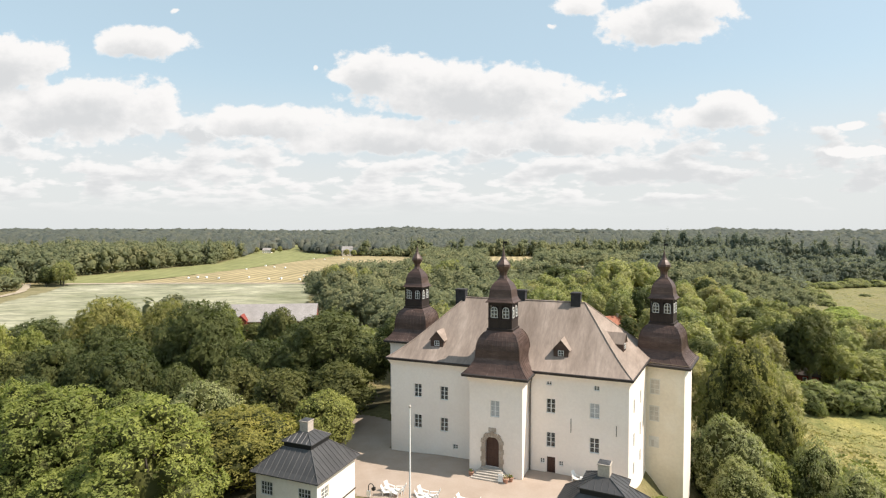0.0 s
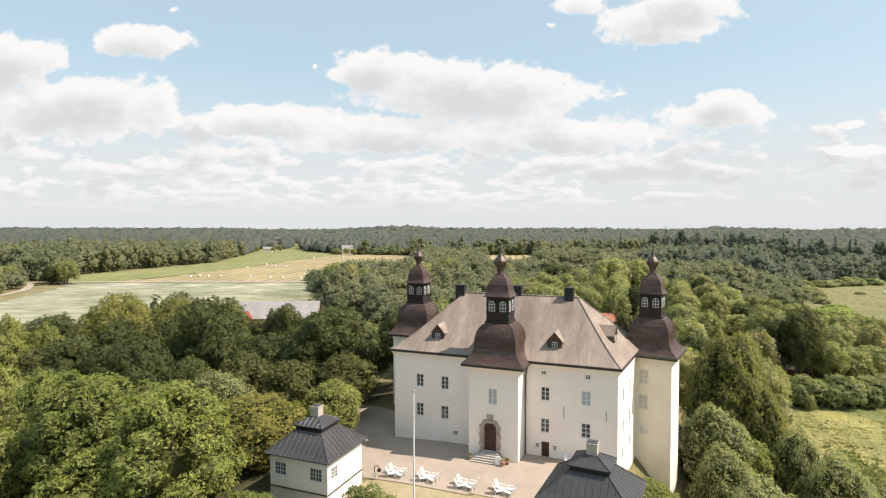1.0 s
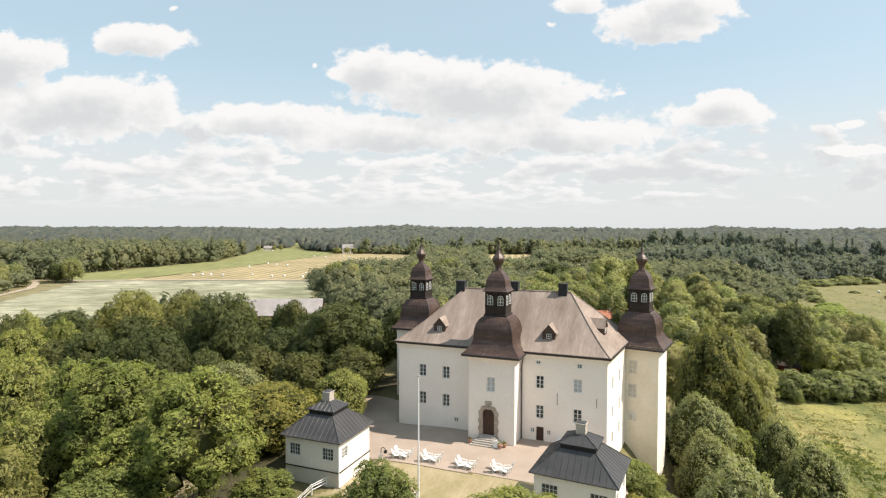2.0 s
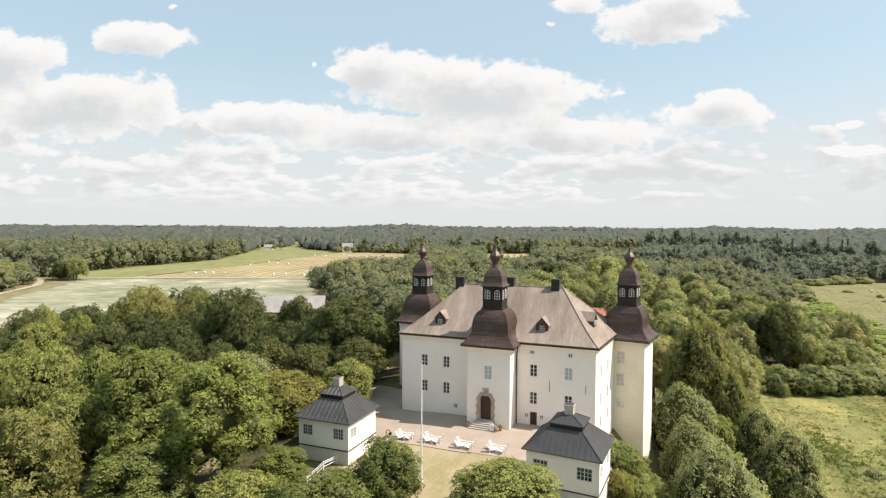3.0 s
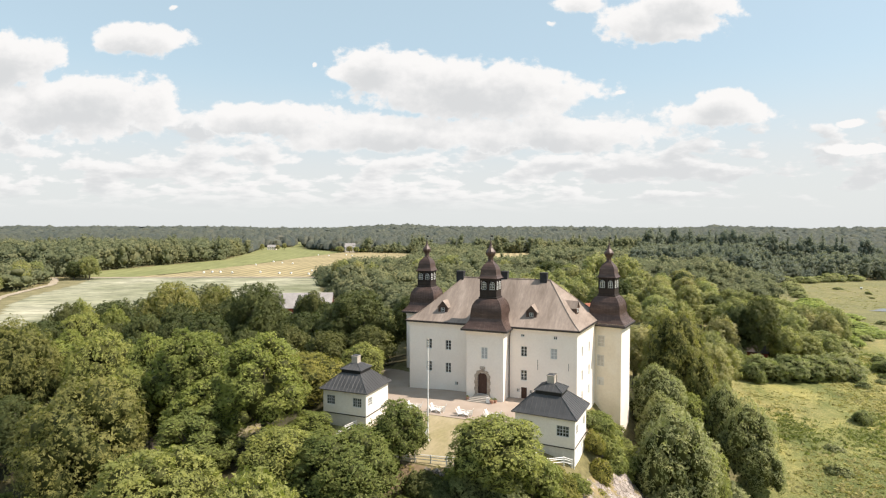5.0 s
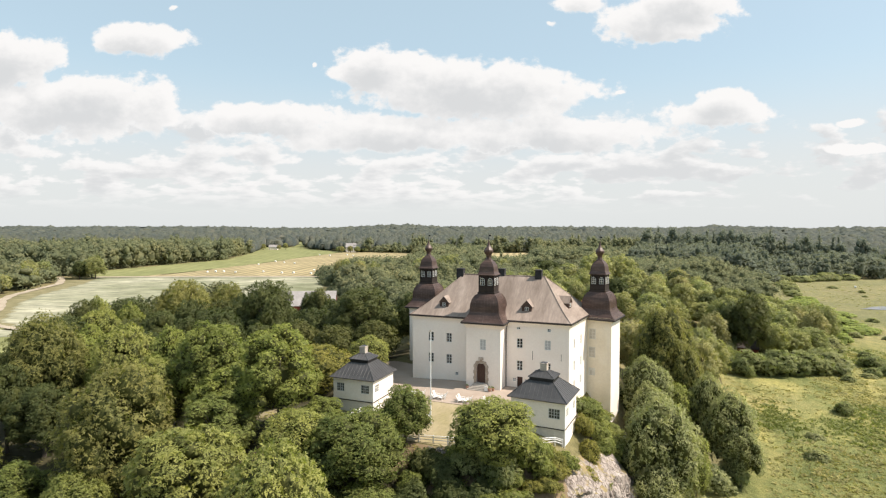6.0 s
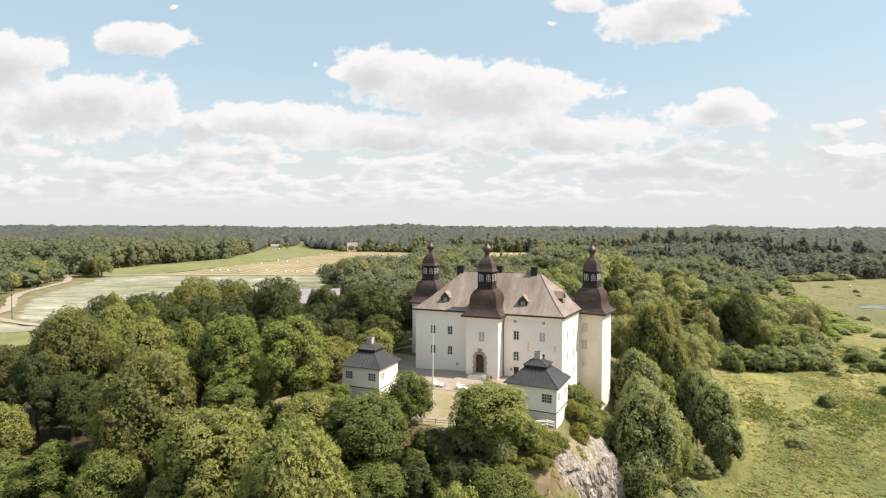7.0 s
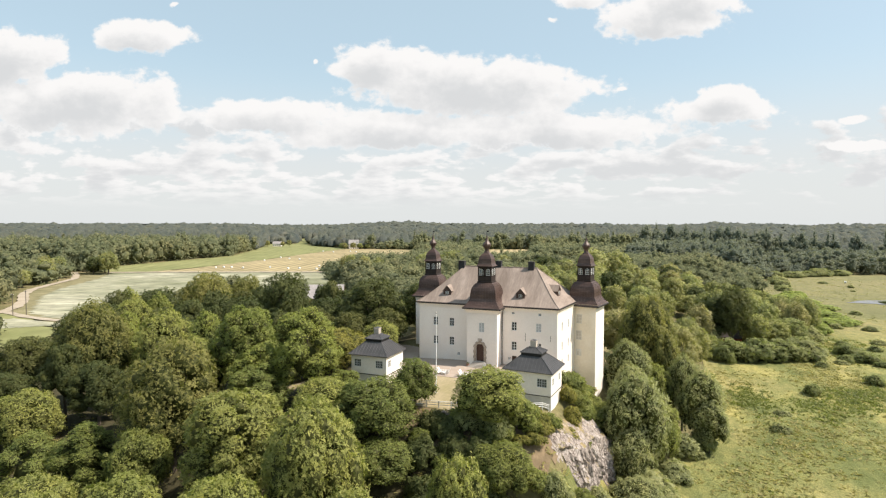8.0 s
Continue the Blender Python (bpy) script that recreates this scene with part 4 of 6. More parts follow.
    g.loft([[(r * math.cos(a), r * math.sin(a), 26.5 + z) for a in (math.pi / 3 * k for k in range(6))] for r, z in ((0.02, -0.1), (0.1, -0.05), (0.1, 0.05), (0.02, 0.1))])
    part("weather_vane", g, IRON, onion)


def tower_walls(m, mats, z0, holes_front, holes_right, half=3.12, top=11.75):
    for k, (mat, hs) in enumerate(zip(mats, (holes_front, holes_right, [], []))):
        r = m @ Matrix.Rotation(k * math.pi / 2, 4, "Z")
        a, b = r @ Vector((-half, -half, 0)), r @ Vector((half, -half, 0))
        part("tower_wall", pierced(Geo(), a.xy, b.xy, z0, top, hs, 0.5), mat, castle)
    poly = [tuple((m @ Vector(p)).xy) for p in ((-half, -half, 0), (half, -half, 0), (half, half, 0), (-half, half, 0))]
    part("tower_cornice", cove(Geo(), poly, top - 1.0, top - 0.02, 0.56), mats[0], castle)
    return poly


M_MID = Matrix.Translation((15.24, 0.03, 0.0))
M_T3 = Matrix.Translation((32.8, 14.65, -0.45)) @ Matrix.Rotation(radians(-9.5), 4, "Z")
M_T1 = Matrix.Translation((-3.1, 15.6, -0.35))
HM = 3.12
PORTAL = (14.87, 1.30, 1.62, 3.55)       # middle x, sill z, clear width, height to the crown of the arch
hf = [(PORTAL[0] - PORTAL[2] / 2 - 12.12, PORTAL[0] + PORTAL[2] / 2 - 12.12, PORTAL[1], PORTAL[1] + PORTAL[3] - 0.1), (15.16 - 0.55 - 12.12, 15.16 + 0.55 - 12.12, 7.1, 9.0)]
hr = [(2.7, 3.8, 7.2, 9.0), (4.2, 5.0, 0.45, 2.5)]
poly = tower_walls(M_MID, (PLASTER, PLASTER, PLASTER, PLASTER), -2.0, hf, hr)
P0, P1 = poly[0], poly[1]
window(castle, on_wall(P0, P1, 15.16 - 12.12, 7.1), 1.1, 1.9, 2, 3, WHITE, 1)
window(castle, on_wall(poly[1], poly[2], 3.25, 7.2), 1.1, 1.8, 2, 3, WHITE, 1, depth=0.1)
part("side_door", Geo(on_wall(poly[1], poly[2], 4.6, 0.45)).box((-0.39, 0.15, 0.0), (0.39, 0.22, 2.04)), DOOR_BROWN, castle, "small dark door in the tower's side")
tower_roof(M_MID)
# portal: rusticated surround, each stone a piece, and an arched double door
yP = P0[1]
cx, zs, wD, hD = PORTAL
portal = part("portal", Geo().box((cx - 1.32, yP - 0.06, 1.05), (cx + 1.32, yP - 0.004, 1.30)), STONE, castle, "worn reddish limestone portal surround")
zc, R0, R1 = zs + hD - wD / 2, wD / 2, wD / 2 + 0.46
for s in (-1, 1):
    for i in range(5):
        a, b = zs + (zc - zs) * i / 5, zs + (zc - zs) * (i + 1) / 5
        w = R1 + (0.1 if i % 2 else 0.0)
        x0, x1 = sorted((cx + s * R0, cx + s * w))
        part("stone", Geo().box((x0, yP - 0.12, a + 0.012), (x1, yP + 0.1, b - 0.012), 0.02), STONE, portal)
for i in range(9):
    t0, t1 = math.pi * i / 9 + 0.012, math.pi * (i + 1) / 9 - 0.012
    w = R1 + (0.1 if i % 2 == 0 else 0.0)
    pts = [(cx + r * math.cos(t), zc + r * math.sin(t)) for r, t in ((R0, t0), (w, t0), (w, (t0 + t1) / 2), (w, t1), (R0, t1), (R0, (t0 + t1) / 2))]
    part("stone", Geo().loft([[(x, yP - 0.12, z) for x, z in pts], [(x, yP + 0.1, z) for x, z in pts]]), STONE, portal)
arch = lambda r, n=12: [(cx + r, zs)] + [(cx + r * math.cos(math.pi * k / n), zc + r * math.sin(math.pi * k / n)) for k in range(n + 1)] + [(cx - r, zs)]
door = part("double_door", Geo().loft([[(x, yP + 0.26, z) for x, z in arch(R0 - 0.01)], [(x, yP + 0.33, z) for x, z in arch(R0 - 0.01)]]), DOOR_BROWN, castle, "tall dark brown panelled double door")
for s in (-1, 1):
    for z0, z1 in ((zs + 0.15, zs + 0.95), (zs + 1.1, zs + 1.95), (zs + 2.1, zs + 2.65)):
        x0, x1 = sorted((cx + s * 0.1, cx + s * 0.7))
        part("panel", Geo().box((x0, yP + 0.225, z0), (x1, yP + 0.262, z1), 0.02), DOOR_BROWN, door)
part("door_ring", Geo().tube([(cx + 0.07 + 0.05 * math.cos(a), yP + 0.21, zs + 1.05 + 0.05 * math.sin(a)) for a in (math.pi / 4 * k for k in range(9))], 0.012, 5), IRON, door)
g = Geo().box((cx - 0.45, yP - 0.06, 5.38), (cx + 0.45, yP - 0.004, 5.86), 0.02)
plaque = part("plaque", g, STONE, castle, "small carved stone plaque over the portal")
for i in range(3):
    part("carving", Geo().box((cx - 0.3, yP - 0.075, 5.47 + i * 0.12), (cx + 0.3, yP - 0.06, 5.53 + i * 0.12)), CHIM_GREY, plaque)
# front steps
stairs = thing("front_steps", (cx, -4.0, 0.4), "worn pale stone steps before the portal", "steps")
for i in range(5):
    e = 0.28 * (4 - i)
    z = 0.36 + 0.188 * i
    part("step", Geo().box((cx - 1.2 - e * 0.75, yP - 0.62 - e, z - (0.3 if i == 0 else 0.0)), (cx + 1.2 + e * 0.75, yP - 0.02, z + 0.188), 0.02), STEP, stairs)

# far right tower on the rock, yellowed front
poly = tower_walls(M_T3, (PLASTER_YELLOW, PLASTER, PLASTER, PLASTER), -14.0, [], [])
tower_roof(M_T3)
Q0, Q1 = poly[0], poly[1]
for u, z in ((2.55, 8.05), (2.5, 4.6)):
    mm = on_wall(Q0, Q1, u + 0.2, z - 0.45)
    g = Geo(mm)
    g.box((-0.62, -0.012, -0.05), (0.62, -0.004, 1.95))
    pw = part("painted_window", g, PLASTER_GREY, castle, "faded painted sham window on plaster")
    for i in range(2):
        for j in range(3):
            part("painted_pane", Geo(mm).box((-0.5 + i * 0.54, -0.02, 0.08 + j * 0.6), (-0.04 + i * 0.54, -0.0125, 0.6 + j * 0.6)), SHAM, pw)
mm = on_wall(Q0, Q1, 2.7, 0.75)
pw = part("painted_window", Geo(mm).box((-0.6, -0.012, 0.0), (0.6, -0.004, 1.4)), PLASTER_GREY, castle, "faded painted sham window on plaster")
part("painted_pane", Geo(mm).box((-0.3, -0.02, 0.1), (0.0, -0.0125, 0.9)), SHAM, pw)
# far left tower
tower_walls(M_T1, (PLASTER, PLASTER, PLASTER, PLASTER), -6.0, [], [])
tower_roof(M_T1)


def downpipe(pts, label=""):
    part("downpipe", Geo().tube(pts, 0.075, 8), PIPE, castle, label or "brown sheet-metal downpipe")


downpipe([(19.0, -0.75, 12.0), (18.85, -0.5, 11.5), (18.62, -0.16, 10.7), (18.55, -0.12, 10.0), (18.55, -0.12, 0.4)])
q = on_wall(Q0, Q1, 0.0, 0.0)
downpipe([q @ Vector((0.55, -0.5, 11.3)), q @ Vector((0.62, -0.3, 10.7)), q @ Vector((0.75, -0.13, 10.0)), q @ Vector((0.75, -0.13, -6.0))])

# ---------------------------------------------------------------- pavilions


def pavilion(name, m, wx, wy, z_eave, z_base, z_band, label, wins_front, wins_side, slits):
    """Small two-storey pavilion with a two-tier tin roof. Local origin: middle of its plan at height 0."""
    at = m.translation
    pv = thing(name, (at.x, at.y, z_base), label, "pavilion", "courtyard pavilions")
    hx, hy = wx / 2 - 0.42, wy / 2 - 0.42
    c = [(-hx, -hy), (hx, -hy), (hx, hy), (-hx, hy)]
    cw = [tuple((m @ Vector((*p, 0))).xy) for p in c]
    for k in range(4):
        a, b = cw[k], cw[(k + 1) % 4]
        ln = (Vector(a) - Vector(b)).length
        ws = (wins_front, wins_side, [], [])[k]
        hs = [(u * ln - w / 2, u * ln + w / 2, z, z + h) for u, z, w, h in ws]
        sl = [(u * ln - 0.12, u * ln + 0.12, z, z + 0.6) for u, z in (slits if k == 1 else [])]
        part("wall", pierced(Geo(), a, b, z_band, z_eave + 0.05, hs, 0.35), PLASTER_WHITE, pv)
        part("base_wall", pierced(Geo(), tuple(Vector(a)), tuple(Vector(b)), z_base - 2.0, z_band - 0.12, sl, 0.35), PLASTER_GREY if k == 0 else PLASTER_WHITE, pv)
        for u, z, w, h in ws:
            window(pv, on_wall(a, b, u * ln, z), w, h, 4, 3, FRAME_GREY if k == 0 else WHITE, 0, depth=0.06)
    ring = lambda hx, hy, z: [(-hx, -hy, z), (hx, -hy, z), (hx, hy, z), (-hx, hy, z)]
    g = Geo(m)
    g.loft([ring(hx + o, hy + o, z) for o, z in ((0.01, z_band - 0.12), (0.09, z_band - 0.10), (0.09, z_band - 0.02), (0.01, z_band))], cap=False)
    part("string_course", g, EDGE, pv, "dark tin-covered string course")
    # lower roof, black attic band, upper roof
    ex, ey, tx, ty = wx / 2, wy / 2, wx * 0.205, wy * 0.205
    z1, z2, z3 = z_eave + 2.12, z_eave + 2.60, z_eave + 3.38
    g = Geo(m)
    g.loft([ring(ex, ey, z_eave), ring(ex + 0.02, ey + 0.02, z_eave + 0.1), ring(ex * 0.8 + tx * 0.2, ey * 0.8 + ty * 0.2, z_eave + 0.1 + 0.17 * 2.15), ring(tx, ty, z1)])
    low = part("lower_roof", g, TIN, pv, "black standing-seam tin roof")
    g = Geo(m)
    g.loft([ring(tx - 0.02, ty - 0.02, z1 - 0.05), ring(tx - 0.02, ty - 0.02, z2)])
    part("attic_band", g, TIN_BLACK, pv, "black boarded band between the roof tiers")
    g = Geo(m)
    ux, uy = tx + 0.14, ty + 0.14
    g.loft([ring(ux, uy, z2 - 0.04), ring(ux + 0.01, uy + 0.01, z2 + 0.05), ring(0.5, 0.5, z3)])
    up = part("upper_roof", g, TIN, pv, "small upper tin roof")
    # standing seams on the slopes
    def seams(owner, ax, ay, bx, by, za, zb, gap):
        g = Geo(m)
        for k, (a0, a1, b0, b1) in enumerate(((ax, ay, bx, by), (ay, ax, by, bx), (ax, ay, bx, by), (ay, ax, by, bx))):
            r = Matrix.Rotation(k * math.pi / 2, 4, "Z")
            n = int(a0 / gap)
            for s in range(-n, n + 1):
                x = s * gap
                f = 1.0 if abs(x) <= b0 else (a0 - abs(x)) / (a0 - b0)
                y = -(a1 + (b1 - a1) * f)
                p, q = r @ Vector((x, -a1 - 0.01, za + 0.02)), r @ Vector((x, y - 0.01, za + (zb - za) * f + 0.02))
                if (p - q).length > 0.15:
                    g.tube([p, q], 0.022, 4)
            g.tube([r @ Vector((a0, -a1, za + 0.03)), r @ Vector((b0, -b1, zb + 0.03))], 0.045, 5)
        part("seam", g, TIN, owner)
    seams(low, ex, ey, tx, ty, z_eave + 0.1, z1, 0.62)
    seams(up, ux, uy, 0.5, 0.5, z2 + 0.05, z3, 0.55)
    g = Geo(m)
    g.box((-0.48, -0.48, z3 - 0.3), (0.48, 0.48, z3 + 0.95), 0.02)
    g.box((-0.54, -0.54, z3 + 0.95), (0.54, 0.54, z3 + 1.07), 0.03)
    ch = part("chimney", g, CHIM_GREY, pv, "plastered chimney stack")
    part("chimney_cap", Geo(m).loft([ring(0.48, 0.48, z3 + 1.07), ring(0.48, 0.48, z3 + 1.10), ring(0.2, 0.2, z3 + 1.2)]), TIN, ch)
    a = m @ Vector((hx + 0.06, -hy - 0.06, 0))
    part("downpipe", Geo().tube([(a.x, a.y, z_eave), (a.x, a.y, z_base + 0.2)], 0.05, 6), WHITE, pv)
    return pv


pavilion("pavilion", Matrix.Translation((-0.1, -17.54, 0)), 7.84, 7.58, 5.03, -0.6, 1.75,
         "white plastered courtyard pavilion with black tin roof beside the woods",
         [(0.18, 2.9, 1.4, 1.35), (0.80, 2.9, 1.45, 1.35)], [(0.2, 2.95, 1.2, 1.2)], [])
pavilion("pavilion", Matrix.Translation((28.55, -16.0, 0)) @ Matrix.Rotation(radians(-4.5), 4, "Z"), 8.5, 7.6, 4.62, -1.9, 1.0,
         "white plastered courtyard pavilion with black tin roof above the cliff",
         [(0.2, 2.3, 1.62, 1.4), (0.81, 2.3, 1.62, 1.4)], [(0.22, 2.35, 1.2, 1.2), (0.78, 2.35, 1.2, 1.2)], [(0.3, -0.2), (0.6, -0.2)])

# ---------------------------------------------------------------- courtyard things
pole = thing("flagpole", (13.23, -21.55, 0), "tall white-painted flagpole with a golden knob on the lawn", "flagpole")
part("mast", Geo().tube([(13.23, -21.55, height(13.23, -21.55)), (13.23, -21.55, 5), (13.23, -21.55, 13.45)], [0.11, 0.09, 0.05], 10), WHITE, pole)
part("foot", Geo().box((12.93, -21.85, -0.15), (13.53, -21.25, 0.1), 0.04), STEP, pole)
part("knob", Geo().loft([[(13.23 + r * math.cos(a), -21.55 + r * math.sin(a), z) for a in (math.pi / 4 * k for k in range(8))] for r, z in ((0.03, 13.44), (0.11, 13.5), (0.12, 13.58), (0.08, 13.68), (0.02, 13.72))]), STEP, pole, "gilded knob")


def deck_chair():
    """Slatted white reclining garden chair, facing local -x."""
    ch = thing("garden_chair", (0, 0, 0), "white slatted reclining garden chair on gravel", "chair", "courtyard chairs")
    for i in range(6):
        x = -0.55 + i * 0.13
        part("seat_slat", Geo().box((x, -0.27, 0.38 - 0.02 * i), (x + 0.11, 0.27, 0.41 - 0.02 * i)), WHITE, ch)
    for i in range(5):
        y = -0.26 + i * 0.108
        part("back_slat", Geo(Matrix.Translation((0.22, 0, 0.28)) @ Matrix.Rotation(radians(28), 4, "Y")).box((-0.02, y, 0), (0.015, y + 0.09, 0.85)), WHITE, ch)
    for s in (-1, 1):
        part("arm", Geo().box((-0.5, s * 0.34 - 0.06, 0.56), (0.42, s * 0.34 + 0.06, 0.59)), WHITE, ch)
        part("leg", Geo().box((-0.5, s * 0.31 - 0.03, 0), (-0.42, s * 0.31 + 0.03, 0.57)), WHITE, ch)
        part("leg", Geo().box((0.30, s * 0.31 - 0.03, 0), (0.38, s * 0.31 + 0.03, 0.57)), WHITE, ch)
    return ch


def garden_table():
    tb = thing("garden_table", (0, 0, 0), "low white slatted garden table on gravel", "table", "courtyard tables")
    for i in range(6):
        x = -0.42 + i * 0.142
        part("top_slat", Geo().box((x, -0.4, 0.5), (x + 0.125, 0.4, 0.53)), WHITE, tb)
    for sx in (-1, 1):
        for sy in (-1, 1):
            part("leg", Geo().box((sx * 0.34 - 0.03, sy * 0.32 - 0.03, 0), (sx * 0.34 + 0.03, sy * 0.32 + 0.03, 0.5)), WHITE, tb)
    return tb


chair, table = deck_chair(), garden_table()
first = True
spots = [(6.4, -11.2), (10.3, -11.1), (14.75, -11.2), (18.95, -10.9)]
for i, (x, y) in enumerate(spots):
    z = height(x, y) + 0.05
    poses = [(0.66, 0.30, 14), (0.62, -0.50, -16), (-0.66, 0.28, 166), (-0.62, -0.52, 200)]
    for dx, dy, a in poses:
        m = pose(x + dx, y + dy, height(x + dx, y + dy) + 0.05, 0, 0, a + random.uniform(-9, 9))
        if first:
            chair.matrix_basis = m
            first = False
        else:
            copy_thing(chair, m)
    m = pose(x + random.uniform(-0.1, 0.1), y - 0.2, z, 0, 0, random.uniform(-8, 8)) @ Matrix.Diagonal((0.58, 0.8, 0.9, 1))
    if i == 0:
        table.matrix_basis = m
    else:
        copy_thing(table, m)
for x, y, a in ((24.1, -1.2, 150), (25.1, -1.3, 40), (12.0, -20.2, 30), (11.5, -21.4, 200), (26.8, -21.2, 15), (27.6, -21.9, 160)):
    copy_thing(chair, pose(x, y, height(x, y) + 0.05, 0, 0, a))


def pot(x, y, z, s):
    p = thing("plant_pot", (x, y, z), "terracotta pot with a low plant beside the steps", "plant pot", "portal pots")
    ring = lambda r, h: [(x + r * s * math.cos(a), y + r * s * math.sin(a), z + h * s) for a in (math.pi / 6 * k for k in range(12))]
    part("pot", Geo().loft([ring(r, h) for r, h in ((0.2, 0), (0.3, 0.42), (0.34, 0.42), (0.34, 0.5), (0.28, 0.5), (0.27, 0.44))]), TERRACOTTA, p)
    g = Geo()
    for k in range(60):
        a, r, h = random.uniform(0, 6.28), random.uniform(0, 0.3), random.uniform(0.45, 0.8)
        c = Vector((x + r * s * math.cos(a), y + r * s * math.sin(a), z + h * s))
        u, v = Vector((random.uniform(-1, 1), random.uniform(-1, 1), random.uniform(-1, 1))).normalized() * 0.09, Vector((random.uniform(-1, 1), random.uniform(-1, 1), random.uniform(-0.5, 1))).normalized() * 0.09
        g.quad(c - u, c - v, c + u, c + v)
    part("foliage", g, LEAF_BUSH, p)


pot(cx - 2.15, yP - 1.1, 0.42, 1.0), pot(cx + 2.0, yP - 1.5, 0.42, 1.1), pot(cx + 2.45, yP - 0.9, 0.42, 0.9)
board = thing("notice_board", (cx + 1.45, yP - 1.75, 0.42), "white folding notice board beside the steps", "sign")
part("board", Geo(pose(cx + 1.45, yP - 1.75, 0.42, -12)).box((-0.3, 0, 0.1), (0.3, 0.03, 0.95)), WHITE, board)
part("back_leg", Geo(pose(cx + 1.45, yP - 1.45, 0.42, 14)).box((-0.28, 0, 0.0), (0.28, 0.02, 0.9)), WHITE, board)


lamp = thing("yard_lamp", (4.3, -12.9, 0.3), "black iron yard lamp with an arched neck and a pale box", "lamp")
LX, LY, LZ = 4.3, -12.9, height(4.3, -12.9)
part("post", Geo().tube([(LX, LY, LZ - 0.2), (LX, LY, LZ + 1.35)], 0.05, 8), IRON, lamp)
part("neck", Geo().tube([(LX + 0.3 - 0.3 * math.cos(a), LY, LZ + 1.35 + 0.3 * math.sin(a)) for a in (math.pi * k / 8 for k in range(9))], 0.045, 8), IRON, lamp)
part("lantern", Geo().loft([[(LX + 0.6 + h * sx, LY + h * sy, LZ + z) for sx, sy in ((-1, -1), (1, -1), (1, 1), (-1, 1))] for h, z in ((0.10, 0.98), (0.15, 1.02), (0.17, 1.28), (0.05, 1.38))]), IRON, lamp)
part("switch_box", Geo().box((LX - 0.18, LY - 0.14, LZ + 0.25), (LX + 0.18, LY + 0.10, LZ + 0.85), 0.02), WHITE, lamp, "pale painted switch box")


def fence(pts, label):
    fn = thing("fence", (pts[0][0], pts[0][1], height(*pts[0])), label, "fence")
    for i in range(len(pts) - 1):
        a, b = Vector((*pts[i], 0)), Vector((*pts[i + 1], 0))
        n = max(1, round((b - a).length / 1.9))
        for k in range(n + (i == len(pts) - 2)):
            p = a.lerp(b, k / n)
            z = height(p.x, p.y)
            part("post", Geo().box((p.x - 0.06, p.y - 0.06, z - 0.3), (p.x + 0.06, p.y + 0.06, z + 1.1), 0.01), WHITE, fn)
        for k in range(n):
            p, q = a.lerp(b, k / n), a.lerp(b, (k + 1) / n)
            zp, zq = height(p.x, p.y), height(q.x, q.y)
            for h in (0.45, 0.8, 1.02):
                part("rail", Geo().tube([(p.x, p.y, zp + h), (q.x, q.y, zq + h)], 0.045, 4), WHITE, fn)


fence([(1.85, -20.9), (1.0, -22.5), (0.0, -24.3)], "white-painted wooden rail fence on the slope by the pavilion")
fence([(6, -27.3), (12, -27.6), (18, -26.9), (24, -25.8)], "white-painted wooden rail fence along the lawn's edge")
fence([(31.9, -20.0), (31.0, -20.6), (29.4, -22.8), (27.6, -24.2)], "white-painted wooden rail fence by the cliff pavilion")

# ---------------------------------------------------------------- trees
rng = np.random.default_rng(7)


def ico(sub=1):
    bm = bmesh.new()
    bmesh.ops.create_icosphere(bm, subdivisions=sub, radius=1.0)
    v = np.array([q.co[:] for q in bm.verts])
    f = [[q.index for q in p.verts] for p in bm.faces]
    bm.free()
    return v, np.array(f)


ICO1, ICO2 = ico(1), ico(2)


def unit(a):
    return a / np.maximum(np.linalg.norm(a, axis=1, keepdims=True), 1e-9)


def sprays(lobes, count, size, r, centre=None, loose=0.55, up=0.30, even=0.0):
    """Leaf sprays over the outside of a crown's clumps, lying with the clump's surface. Returns corners, faces and normals."""
    lo = np.array(lobes)
    area = lo[:, 3] * lo[:, 4] + lo[:, 3] * lo[:, 5] + lo[:, 4] * lo[:, 5]
    lb = lo[r.choice(len(lo), size=count, p=area / area.sum())]
    centre = lo[:, :3].mean(0) if centre is None else np.array(centre)
    out = unit(lb[:, :3] - centre)
    n = unit(r.normal(size=(count, 3)) + 0.55 * out + np.array([0, 0, 0.30]))
    depth = 0.74 + 0.42 * r.random(count) + 0.30 * r.random(count) ** 4
    c = lb[:, :3] + n * lb[:, 3:6] * depth[:, None]
    inside = np.zeros(count, int)
    for l in lo:
        inside += np.linalg.norm((c - l[:3]) / l[3:6], axis=1) < 0.74
    keep = inside == 0
    c, n, out = c[keep], n[keep], out[keep]
    k = len(c)
    face = unit(n + r.normal(size=(k, 3)) * loose + np.array([0, 0, up]))
    t = unit(np.cross(face, r.normal(size=(k, 3))))
    b = np.cross(face, t)
    s = size * (0.65 + 0.7 * r.random(k))[:, None]
    skew = (r.random((k, 1)) - 0.5) * 0.8
    v = np.stack([c - t * s * 0.62 - b * s * 0.58, c + t * s * (1.05 - 0.3 * np.abs(skew)) + b * s * skew, c - t * s * 0.50 + b * s * 0.66], 1).reshape(-1, 3)
    soft = unit(n * 0.60 + face * 0.55 + out * 0.35 + np.array([0, 0, even]))
    flip = (np.einsum("ij,ij->i", np.cross(v[1::3] - v[0::3], v[2::3] - v[0::3]), soft) < 0)
    f = np.arange(k * 3).reshape(-1, 3)
    f[flip] = f[flip][:, ::-1]
    return v, f, np.repeat(soft, 3, axis=0)


